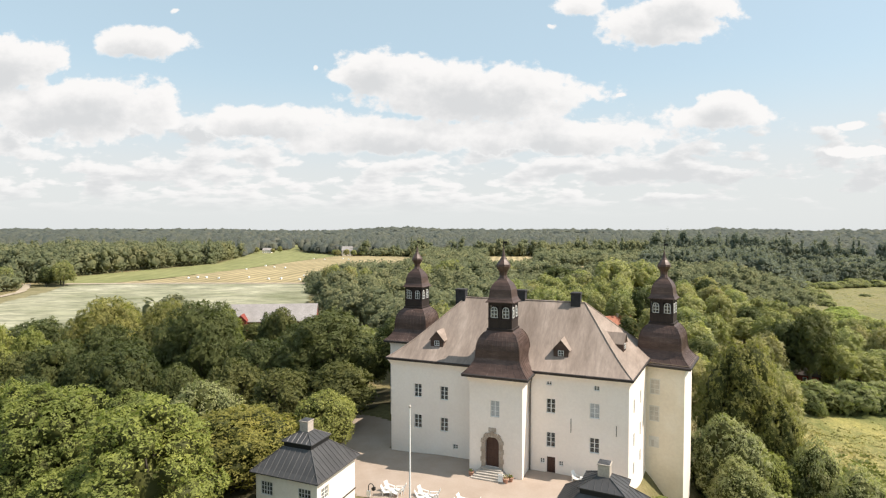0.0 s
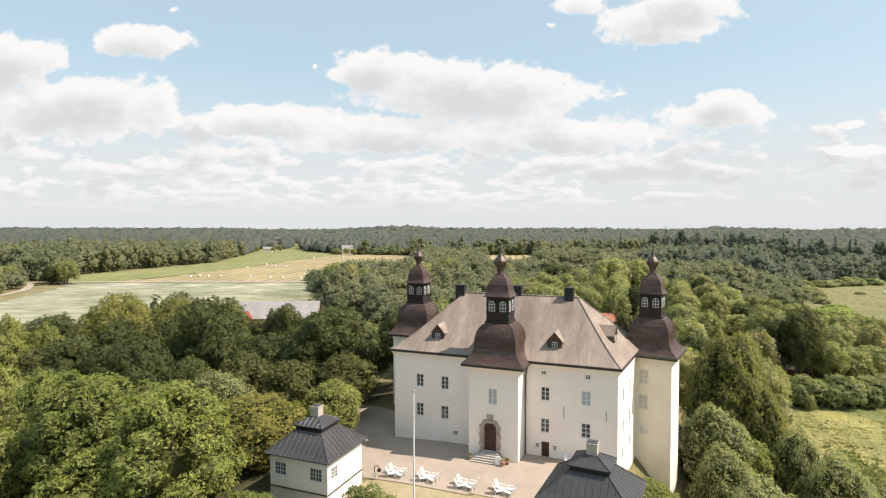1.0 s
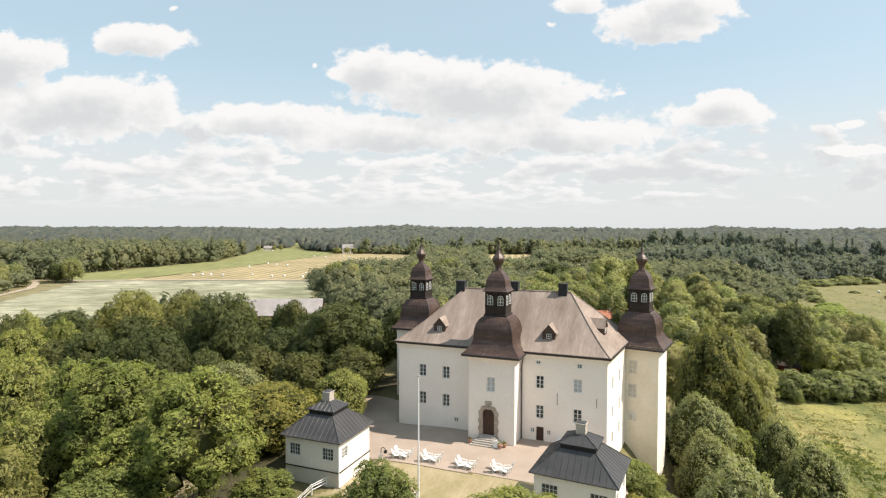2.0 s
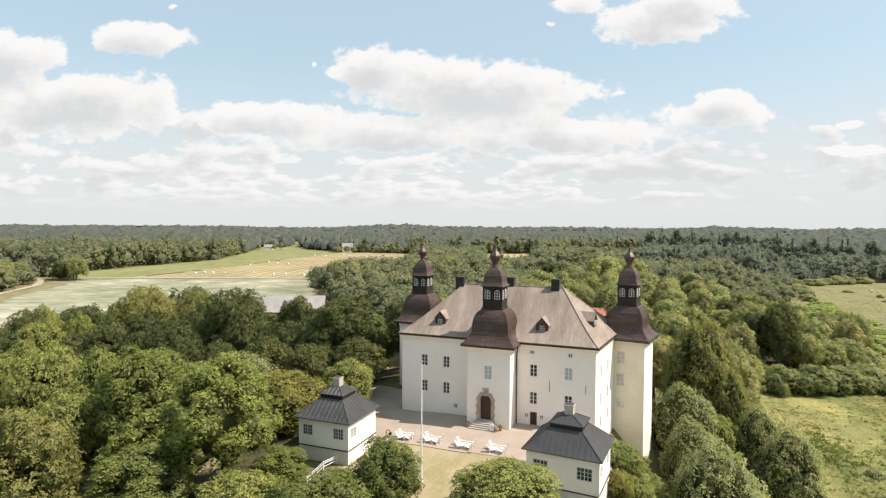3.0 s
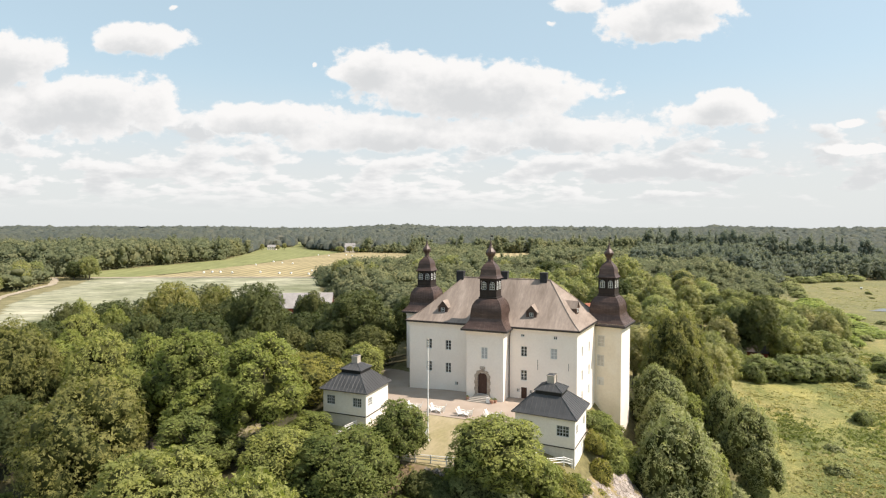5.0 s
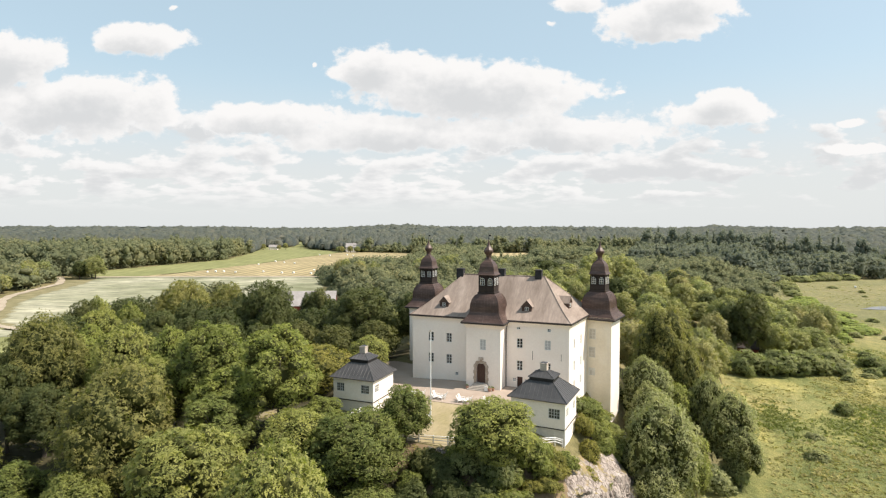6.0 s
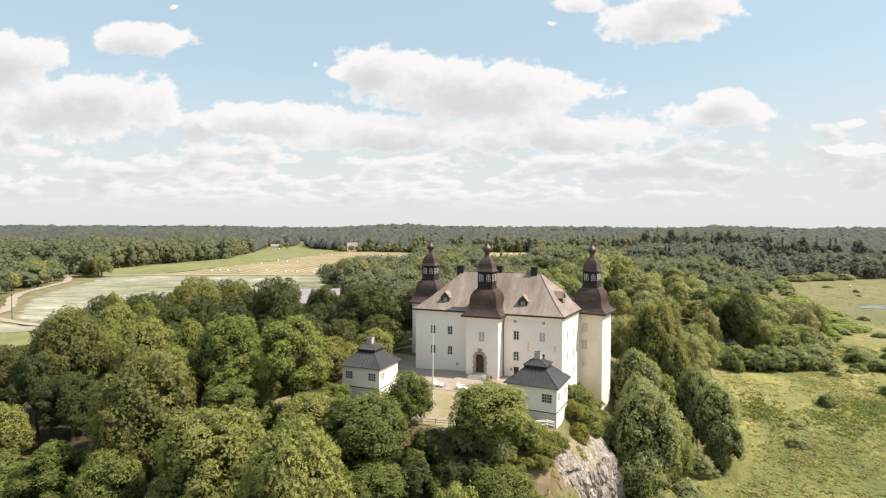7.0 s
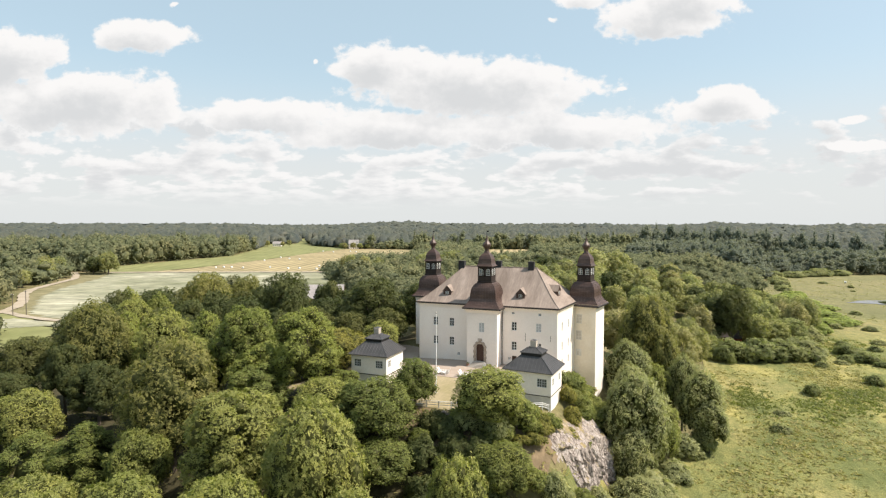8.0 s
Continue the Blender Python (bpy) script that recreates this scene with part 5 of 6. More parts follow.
def cores(lobes, r, shrink=0.50, base=ICO1):
    vs, fs, ns, o = [], [], [], 0
    for l in lobes:
        v = base[0] * (1 + 0.14 * r.normal(size=(len(base[0]), 1))) * np.array(l[3:6]) * shrink
        ns.append(unit(v / np.array(l[3:6]) ** 2))
        vs.append(v + np.array(l[:3]))
        fs.append(base[1] + o)
        o += len(v)
    return np.concatenate(vs), np.concatenate(fs), np.concatenate(ns)


def mesh_of(name, pieces, mat, smooth=False, inner=None):
    """One mesh of several (corners, faces) or (corners, faces, normals) sets."""
    v, f, o = [], [], 0
    for p in pieces:
        v.append(p[0])
        f += (p[1] + o).tolist()
        o += len(p[0])
    me = bpy.data.meshes.new(name)
    me.from_pydata(np.concatenate(v).tolist(), [], f)
    me.materials.append(mat)
    if inner:
        me.materials.append(inner)
        slot = np.zeros(len(f), int)
        slot[:len(pieces[0][1])] = 1
        me.polygons.foreach_set("material_index", slot)
    if smooth:
        me.shade_smooth()
    me.update()
    if len(pieces[0]) > 2:
        me.normals_split_custom_set_from_vertices(np.concatenate([p[2] for p in pieces]).tolist())
    return me


def boughs_of(h, w, shape, count, r, low=0.14):
    """The boughs of a crown of height h (from the ground) and width w, as ellipsoids, and the crown's middle; low: the bare share of the trunk."""
    out = []
    seed = r.uniform(0, 50)
    for i in range(count):
        s, a = (i + 0.5) / count, i * 2.39996 + r.normal() * 0.3
        if shape == "round":
            d = 1 - 1.62 * s
            c = math.sqrt(max(0.0, 1 - d * d))
            swell = 1.0 + 0.34 * noise.noise((c * math.cos(a) * 1.4 + seed, c * math.sin(a) * 1.4, d * 1.4)) + 0.06 * r.normal()
            rad = w * (0.112 + 0.075 * r.random())
            q = max(0.1, (w / 2 - rad * 0.9)) * swell
            out.append((c * q * math.cos(a), c * q * math.sin(a), (0.5 + low / 2) * h + d * ((0.5 - low / 2) * h - rad * 0.75) * (0.6 + 0.4 * swell), rad, rad, rad * (1.0 + 0.25 * r.random())))
        elif shape == "tall":
            rad = w * (0.10 + 0.06 * r.random())
            wid = max(0.0, w / 2 * (1.0 - abs(s - 0.36) ** 1.5 * 1.45) * (0.75 + 0.4 * r.random()) - rad * 0.7)
            out.append((math.cos(a) * wid, math.sin(a) * wid, h * (low + 0.06 + (0.88 - low) * s), rad, rad, rad * 1.15))
        elif shape == "bush":
            rad = w * (0.14 + 0.08 * r.random())
            q = (w / 2 - rad * 0.7) * math.sqrt(s)
            out.append((math.cos(a) * q, math.sin(a) * q * 0.9, h * (0.62 - 0.36 * s + 0.08 * r.normal()), rad, rad, min(rad, h * 0.34)))
        else:
            rad = w / 2 * (1 - s) * 0.60 + 0.25
            out.append((math.cos(a) * rad * 0.55, math.sin(a) * rad * 0.55, h * (0.10 + 0.86 * s), rad, rad, rad * 0.7))
    middle = (0, 0, h * (0.3 if shape == "bush" else 0.44 + low / 2))
    return out, middle


def clumps_of(boughs, middle, count, r):
    """Clumps of leaves round each bough, more of them on its outer and upper side."""
    out = []
    for x, y, z, a, _, c in boughs:
        away = unit(np.array([[x - middle[0], y - middle[1], z - middle[2]]]))[0]
        for k in range(count):
            d = unit((r.normal(size=3) + 0.8 * away + np.array([0, 0, 0.35]))[None])[0]
            rad = a * (0.26 + 0.30 * r.random())
            out.append((x + d[0] * a * 0.85, y + d[1] * a * 0.85, z + d[2] * c * 0.85, rad, rad, rad * 0.95))
    return out


def make_tree(name, label, h, w, shape, bough_n, spray_n, size, mat, seed, category="tree", group="knoll trees", low=0.14):
    r = np.random.default_rng(seed)
    boughs, middle = boughs_of(h, w, shape, bough_n, r, low)
    clumps = clumps_of(boughs, middle, 4 if shape == "spruce" or category == "bush" else 9, r)
    tree = thing(name, (0, 0, 0), label, category, group)
    if category == "tree":
        g = Geo()
        rt = 0.018 * h + 0.012 * w
        lean = Vector((r.normal() * 0.25, r.normal() * 0.25, 0))
        top = lean * 2 + Vector((0, 0, h * (0.9 if shape == "spruce" else 0.55 + 0.4 * low)))
        g.tube([(0, 0, -0.8), (0, 0, 0.25), tuple(lean * 0.6 + Vector((0, 0, h * 0.3))), tuple(top)], [rt * 1.5, rt, rt * 0.75, rt * 0.2], 8)
        if shape != "spruce":
            for l in boughs[:10]:
                z = h * (0.08 + low + 0.2 * r.random())
                c = Vector(l[:3])
                p = lean * 0.6 * z / (h * 0.3) + Vector((0, 0, z))
                g.tube([tuple(p), tuple(p.lerp(c, 0.5) + Vector((0, 0, 0.05 * h))), tuple(c)], [rt * 0.45, rt * 0.3, rt * 0.08], 5)
        part("trunk", g, BARK, tree)
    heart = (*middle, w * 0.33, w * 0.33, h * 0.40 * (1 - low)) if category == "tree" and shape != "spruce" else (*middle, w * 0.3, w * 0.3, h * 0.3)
    # full crowns and bushes get cores coloured as inner shade
    me = mesh_of("crown", [cores(boughs + [heart], r, 0.78), sprays(clumps + boughs, spray_n, size, r, middle)], mat, True, None if spray_n < 8000 and category == "tree" else CORE_SHADE)
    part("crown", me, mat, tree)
    return tree


KINDS = {
    "oak": ("tree", "broad green oak with a rounded lobed crown", 17, 12.5, "round", 40, 13000, 0.36, LEAF_OAK, 1),
    "oak_b": ("tree", "broad green oak with an uneven crown", 17, 11.5, "round", 34, 12500, 0.35, LEAF_OAK, 2),
    "lime": ("tree", "tall fresh green lime tree", 18, 10.0, "tall", 38, 13500, 0.29, LEAF_LIME, 3),
    "lime_b": ("tree", "tall fresh green ash tree with loose crown", 18, 9.5, "round", 34, 13500, 0.29, LEAF_LIME, 4),
    "dark": ("tree", "dark green maple with a dense crown", 17, 11.0, "round", 38, 12000, 0.35, LEAF_DARK, 5),
    "olive": ("tree", "olive-green oak with bunched yellowish leaves", 17, 12.0, "round", 46, 13000, 0.34, LEAF_OLIVE, 10),
    "maple": ("tree", "deep green maple with a full glossy crown", 15, 12.0, "round", 40, 13500, 0.32, LEAF_MAPLE, 11),
    "ochre": ("tree", "ochre-green elm with a domed crown", 12, 11.0, "round", 36, 12000, 0.32, LEAF_OCHRE, 6),
    "willow": ("tree", "grey-green willow with a loose rounded crown", 15, 12.0, "round", 46, 13000, 0.30, LEAF_WILLOW, 8),
    "spruce": ("tree", "dark spruce with a pointed crown", 17, 6.5, "spruce", 20, 6000, 0.38, LEAF_SPRUCE, 9),
}
protos = {}


def plant(kind, x, y, top=None, h=None, w=None):
    """Sets one tree of a kind; top: height of its tip above the courtyard, or h its own height, w its width."""
    name, label, H, W, shape, ln, sn, size, mat, seed = KINDS[kind]
    if y > 0 and x < 30:
        kind, sn, size, seed = kind + " far", sn // 2, size * 1.35, seed + 20
    if y > 48:
        kind, sn, size, seed = kind.split()[0] + " back", 2300, 0.78, seed + 40
        if mat in (LEAF_OAK, LEAF_LIME, LEAF_WILLOW, LEAF_OLIVE):
            mat = LEAF_MIXED
    z = height(x, y) - 0.1
    if h is None:
        h = max(4.0, (top if top is not None else z + H) - z)
    low = 0.14
    if w and x < 36 and y < 40 and h > 1.45 * w and shape in ("round", "tall"):
        kind, low, seed = kind + " high", 0.27, seed + 60
    sz = h / (H * 1.06)
    sx = w / (W * 1.14) if w else sz ** 0.7          # leaves reach past the boughs' outline
    m = pose(x, y, z, 0, 0, rng.uniform(0, 360)) @ Matrix.Diagonal((sx, sx, sz, 1))
    if kind not in protos:
        protos[kind] = make_tree(name, label, H, W, shape, ln, sn, size, mat, seed, low=low)
        protos[kind].matrix_basis = Matrix()
        first_of[kind] = m
        return protos[kind]
    return copy_thing(protos[kind], m)


first_of = {}
PLACED = []


def tree(kind, x, y, top=None, h=None, w=None):
    PLACED.append((x, y))
    return plant(kind, x, y, top, h, w)


# trees that stand out singly: kind, x, y, height of the tip, width
for kind, x, y, top, w in [
    # behind the court, down to the field
    ("olive", -77, 19, 14.6, 17), ("olive", -71, 28.5, 12.6, 12), ("dark", -91, 14, 9.6, 14), ("oak_b", -83, 7, 9.0, 9), ("dark", -42.5, 11, 16.6, 15),
    ("dark", -49, 38, 10.6, 9), ("dark", -45, 36, 12.0, 8.5), ("dark", -18, 13.5, 15.4, 16.5), ("willow", -23.5, -7.5, 8.6, 10.5), ("dark", -42.5, -4, 11.8, 13),
    ("dark", -30.5, 12, 10.4, 12), ("ochre", -12.4, -13.6, 7.8, 15.0), ("oak", -5.7, -6, 8.6, 8.4), ("dark", -10, 4.5, 9.6, 10), ("dark", -10, 24, 13.5, 11), ("dark", -27, 2, 9.4, 10),
    ("lime", -2, 32, 15, 11), ("oak", 8, 36, 16, 12),
    # the flank of the knoll
    ("lime_b", -20, -29.5, 14.4, 12), ("lime_b", -6.4, -30.5, 14.6, 11.5), ("lime", -34.5, -24, 11.8, 10), ("oak", -45.5, -24, 10.9, 12), ("olive", -22, -43.5, 10.4, 15.5),
    ("dark", -92, -10, 6.4, 12), ("dark", -79, -13, 9.2, 12.5), ("olive", -57.5, -30, 13.0, 13.5), ("dark", -73, -34, 5.8, 13), ("oak", -53, -46, 0.0, 11.5), ("dark", -65, -42, 1.0, 11), ("dark", -49, -36, 3.4, 10.5),
    ("oak_b", -5.6, -48, 6.2, 15), ("oak", 10.5, -52.5, 7.6, 13), ("maple", 9.8, -36.0, 5.8, 13), ("maple", 13.4, -40.5, -1.0, 9.5), ("maple", 6.0, -43.0, 0.0, 9), ("maple", 12.6, -28.6, 7.4, 7.6), ("oak", 25.2, -30.2, 7.5, 11.5),
    ("oak_b", 27.6, -49.5, 2.6, 7.2), ("oak", 29.4, -37.5, -0.2, 9.0), ("lime", -33, -49.5, -1.6, 12), ("oak_b", -20, -51.5, -0.4, 9), ("oak", -11, -61, -1.4, 11), ("lime", -41, -53, -3.0, 11),
    ("lime_b", -13.2, -33.5, 8.6, 10), ("oak", -27, -33.5, 8.8, 9.5), ("oak", 1.5, -36.8, 5.4, 10), ("lime_b", -11, -37, 6.2, 10.5), ("lime_b", -1.5, -27.5, 4.0, 7), ("oak", -29, -36, 6.0, 10), ("oak_b", 18.5, -57.5, 0.5, 9), ("oak", -24, -63, -3.0, 11), ("oak_b", 4.5, -62, 1.4, 11), ("oak_b", -38, -64, -5.0, 11),
    # the steep side towards the marsh
    ("willow", 44.0, -4.0, 2.8, 13.0), ("oak", 47.6, 2.5, -4.4, 9), ("willow", 43.6, -9.0, -6.0, 8.5), ("willow", 52.5, 26.0, -0.2, 8.0), ("willow", 56.0, 19.5, -1.4, 10.0), ("willow", 57.5, 16.0, -7.0, 8), ("olive", 43.8, 34.0, 11.2, 13.5),
    ("willow", 41.4, 21.0, 3.0, 11), ("oak", 46.8, 24.5, -2.6, 8.5), ("olive", 47.0, 42.0, 8.4, 11), ("olive", 48.6, 31.0, 4.0, 8.5), ("willow", 42.0, 14.5, -0.4, 9), ("willow", 45.2, -17.0, -11.0, 9),
    ("dark", 66, 127, 2.0, 13), ("dark", 72, 125, 5.6, 14), ("oak", 60, 120, -1.5, 12), ("willow", 80, 129, -5.0, 11), ("willow", 55, 104, -4.0, 11), ("oak", 57, 84, -3.0, 11), ("willow", 53, 66, -4.0, 11), ("oak_b", 52, 52, 2.0, 11)]:
    tree(kind, x, y, top, None, w)

# clumps by the farm track and at the field's end
for kind, x, y, h, w in [("oak", -338, 184, 17, 15), ("oak_b", -350, 190, 15, 13), ("dark", -346, 178, 14, 10), ("oak", -318, 124, 13, 13), ("oak_b", -331, 133, 15, 14), ("oak", -345, 143, 16, 14), ("oak_b", -352, 156, 15, 13),
                         ("lime_b", -327, 116, 12, 12), ("oak", -305, 104, 11, 11), ("willow", -150, 213, 17, 10), ("willow", -143, 207, 18, 10), ("oak_b", -138, 216, 17, 11), ("willow", -131, 203, 17, 11), ("oak", -124, 210, 16, 12),
                         ("dark", -25, 256, 17, 20), ("oak_b", -14, 262, 15, 14), ("willow", 8, 228, 23, 21), ("willow", 20, 236, 22, 19), ("dark", 25, 150, 17, 11), ("dark", 21.8, 126, 9.5, 7), ("olive", -62, 288, 15, 18), ("willow", -88, 246, 20, 21), ("willow", -104, 240, 18, 17)]:
    tree(kind, x, y, None, h, w)

# trees that half hide the barn
for x, y, h in ((-73, 86, 9.5), (-68, 89, 12), (-80, 82, 8.5), (-90, 79, 8), (-62, 80, 13), (-97, 76, 8)):
    tree("dark", x, y, None, h, 10.5)
for x, y in ((-412, 622), (-405, 618), (-385, 630), (-378, 640), (-392, 622), (-418, 640), (-580, 655), (-574, 648), (-552, 660), (-548, 672)):
    tree("oak_b", x, y, None, rng.uniform(7, 12), rng.uniform(8, 11))


def busy(x, y, gap):
    if -9 < x < 36 and -28.5 < y < 24 or (24 < x < 36 and -23 < y < -8) or (-10 < x < 5 and -24 < y < -10):
        return True
    return any((x - a) ** 2 + (y - b) ** 2 < gap * gap for a, b in PLACED)


BARN_GLADE = [(-62, 38), (-28, 62), (-72, 128), (-138, 104), (-100, 58)]


FIELD_END = [(-165, 215), (-156, 214), (-114, 152), (-86, 124), (-138, 104)]
HOUSE_GLADE = [(14, 27), (36, 27), (29, 132), (13, 132)]


def is_wood(x, y):
    if in_poly(BARN_GLADE, x, y) or in_poly(FIELD_END, x, y) or in_poly(HOUSE_GLADE, x, y):
        return False
    if in_marsh(x, y):
        return False
    for (ax, ay), (bx, by) in zip(TRACK_LINE, TRACK_LINE[1:]):
        k = max(0.0, min(1.0, ((x - ax) * (bx - ax) + (y - ay) * (by - ay)) / ((bx - ax) ** 2 + (by - ay) ** 2)))
        if math.hypot(x - ax - k * (bx - ax), y - ay - k * (by - ay)) < 8:
            return False
    for poly in (PALE, STUBBLE, GREEN, FAR_GREEN, LOW_LEFT, VERGE, HAY, BALK, *GLADES):
        if in_poly(poly, x, y):
            return False
    return True


# the woods on the knoll's flank and at its back
for gx in np.arange(-92, 62, 9.4):
    for gy in np.arange(-66, 46, 9.4):
        x, y = gx + rng.uniform(-2.6, 2.6), gy + rng.uniform(-2.6, 2.6)
        if busy(x, y, 6.6) or x > marsh_edge(y) - 3 or in_poly(PALE, x, y) or in_poly(LOW_LEFT, x, y) or in_poly(VERGE, x, y) or in_poly(HAY, x, y):
            continue
        if x > 12 and y < -28 or (y < -20 and x < -62) or (x > 36 and y < 30):
            continue
        if -31 < x < -22 and -33 < y < -19 or (-3 < x < 12 and -36 < y < -24):
            continue
        if in_poly([(14, 27), (37, 27), (35, 50), (14, 50)], x, y):
            continue
        kind = rng.choice(["oak", "oak_b", "lime", "lime_b", "dark", "ochre"], p=[0.24, 0.20, 0.18, 0.16, 0.22, 0.0]) if y < -5 else rng.choice(["oak", "oak_b", "dark", "lime", "willow", "spruce"], p=[0.24, 0.2, 0.22, 0.14, 0.12, 0.08])
        if x < -24 and y < -22:
            kind = "dark"
        if x < 0 and -8 < y < 45:
            kind = rng.choice(["dark", "oak_b"], p=[0.75, 0.25])
        if kind == "spruce" and x < 10:
            kind = "dark"
        if y < -10:
            top = rng.uniform(1.0, 8.0) if y > -46 else rng.uniform(-5.0, -1.0)
        elif y < 40:
            top = rng.uniform(6.5, 11.0) if x < 15 else rng.uniform(-1, 6)
        else:
            top = height(x, y) + rng.uniform(11, 17)
        tree(kind, x, y, top, None, rng.uniform(7.8, 10.8))

# the mixed trees behind the castle, down to the marsh
for gx in np.arange(-30, 120, 11.4):
    for gy in np.arange(52, 236, 11.4):
        x, y = gx + rng.uniform(-3.5, 3.5), gy + rng.uniform(-3.5, 3.5)
        carr = 112 < y < 240 and in_marsh(x, y)
        if busy(x, y, 7.5) or x > marsh_edge(y) + (26 if 125 < y < 205 else 14 if y > 110 else -4) or not (carr or is_wood(x, y)):
            continue
        if math.hypot(x - 66, y - 132) < 9 or (55 < x < 80 and 120 < y < 136):
            continue
        kind = rng.choice(["oak", "oak_b", "dark", "olive", "willow", "lime_b"], p=[0.20, 0.20, 0.10, 0.15, 0.27, 0.08])
        tree(kind, x, y, None, rng.uniform(10.5, 16.5), rng.uniform(9.5, 13.5))

FLOOR = mottled("forest_floor", [(0.3, (0.045, 0.042, 0.020)), (0.55, (0.070, 0.062, 0.028)), (0.8, (0.110, 0.088, 0.045))], 0.15, 1.6, 0.95, 0.6, 0.2, fine_amount=0.4)
OPEN = [[(-31, -29), (-22, -34), (-13, -30), (-12, -23), (-20, -16), (-29, -18)], [(-16, 6), (-9, -6), (-5, -13.5), (-5, -22), (-1, -28), (8, -33), (10, -33), (24, -36), (34, -33), (40, -20), (40, 20), (-6, 24)]]
edged("forest_floor", lambda x, y: x < marsh_edge(y) - 6 and not in_poly(OPEN[0], x, y) and not in_poly(OPEN[1], x, y) and is_wood(x, y) and not (x < -88 and y < 12), -96, 60, -80, 50, 1.5, FLOOR, 0.12,
      "dark leaf litter and undergrowth under the trees", "ground")

# bushes: marsh willows, the shrubs under the castle and along the fence
BUSHES = {}


def bush(kind, x, y, h, w):
    spec = {"marsh": ("low grey-green willow scrub in the marsh", LEAF_WILLOW, 21), "green": ("dense green shrub on the slope", LEAF_BUSH, 22), "dark": ("rounded alder bush in the marsh", LEAF_ALDER, 23), "reed": ("bright green reeds and young alder at the marsh edge", LEAF_REED, 25), "dry": ("dry yellow-green shrub on the rock", LEAF_OCHRE, 24), "deep": ("dark green shrub on the shaded slope", LEAF_DARK, 26)}[kind]
    if 31 < x < 41 and -5 < y < 13:
        h = max(1.6, min(h, -4.6 - height(x, y)))
    m = pose(x, y, height(x, y) - 0.15, 0, 0, rng.uniform(0, 360)) @ Matrix.Diagonal((w / 5, w / 5, h / 3.5, 1))
    if kind not in BUSHES:
        BUSHES[kind] = make_tree("bush", spec[0], 3.5, 5.0, "bush", 14, 2500, 0.30, spec[1], spec[2], "bush", "bushes")
        first_of["bush " + kind] = m
        return
    copy_thing(BUSHES[kind], m)


for kind, x, y, h, w in [
    ("dark", 70, 104, 7.5, 14), ("dark", 78, 107, 8, 15), ("dark", 86, 110, 7.5, 14), ("marsh", 92, 115, 7.5, 14), ("marsh", 64, 119, 7, 9), ("marsh", 58.5, 112, 7, 9),
    ("dark", 108.5, 127, 4.5, 9), ("dark", 86, 69, 3.4, 5), ("dark", 105, 87, 3.4, 5.5), ("marsh", 73, 35, 2.0, 4.5),
    ("marsh", 75.5, 48, 1.4, 4), ("dark", 56, 16.5, 4.5, 6.5), ("dark", 114, 112, 2.4, 4.5), ("marsh", 103, 112, 1.6, 4.5),
    ("green", 33.4, -7, 3.2, 4.5), ("green", 34.6, -3.5, 3.4, 5), ("green", 33.0, -1, 2.6, 4), ("green", 36.0, 1.0, 3.6, 5), ("green", 34.4, 4.0, 3.2, 4.5),
    ("green", 33.4, 7.5, 2.6, 4), ("dark", 31.8, -8.8, 2.6, 3), ("dry", 33.8, -13.2, 3.4, 3.4), ("dry", 34.8, -16.0, 3.0, 3.6), ("green", 29.4, -28.2, 4.4, 6.2), ("dry", 31.4, -26.0, 2.6, 3.6), ("dry", 35.0, -20.5, 1.6, 3.4), ("green", 36.6, -16.5, 1.8, 3.6), ("green", 38.4, -28.0, 2.6, 3.6), ("marsh", 35.5, -34.0, 4.2, 4.6), ("marsh", 40.0, -23.0, 3.4, 4.5), ("marsh", 38.0, -33.5, 3.8, 4.5), ("marsh", 45.5, -10, 5.2, 11), ("marsh", 41.5, -29, 3.6, 5), ("green", 35.6, -9.6, 3.0, 5.0), ("green", 36.9, -6.2, 3.0, 5.0), ("green", 34.3, -11.4, 2.6, 4.2), ("green", 37.4, -2.6, 3.2, 5.0), ("green", 27.2, -31.8, 3.0, 5.0), ("deep", 25.2, -34.4, 3.6, 5.4), ("dry", 30.2, -31.0, 1.5, 3.4), ("deep", 27.0, -36.0, 3.6, 5.0), ("green", 33.0, -35.0, 3.0, 4.4), ("deep", 17.2, -32.6, 3.6, 4.6), ("deep", 19.6, -33.5, 4.0, 5.0), ("deep", 21.8, -35.5, 4.0, 5.2), ("deep", 17.5, -37.0, 4.4, 5.6), ("deep", 23.6, -39.0, 4.2, 5.6), ("deep", 20.0, -41.0, 4.6, 6.0),
    ("green", 28.5, -26.5, 3.4, 5), ("green", 20.5, -29.5, 2.4, 4), ("dark", 22.6, -31.5, 4.2, 5), ("dry", 18.0, -31, 1.8, 4),
    ("green", 16.4, -34.5, 2.4, 4.5), ("dark", 23.5, -38, 4, 6), ("green", 20.5, -36.5, 2.2, 4), ("green", 5.5, -26.5, 2.6, 4.5), ("green", 9.2, -30, 3.4, 5),
    ("dark", 26.5, -31, 4.5, 6), ("dark", 28.0, -40, 4.5, 7), ("green", 35.8, -11.5, 2.6, 4), ("green", 35.2, -8.0, 3.0, 4.5), ("dark", 24.5, -43, 4.5, 6.5), ("green", 40.5, 2.5, 4, 6), ("marsh", 45.5, -18, 4.5, 7), ("marsh", 49, -12, 4, 6.5), ("marsh", 50, 0, 4, 7), ("marsh", 47, -27, 4, 7), ("green", 41.5, -9, 4.5, 7), ("marsh", 45, -3, 4.5, 7), ("green", 44, -12.5, 4, 7), ("marsh", 52.5, 12, 4.5, 7), ("green", 42, -22, 4, 6)]:
    bush(kind, x, y, h, w)
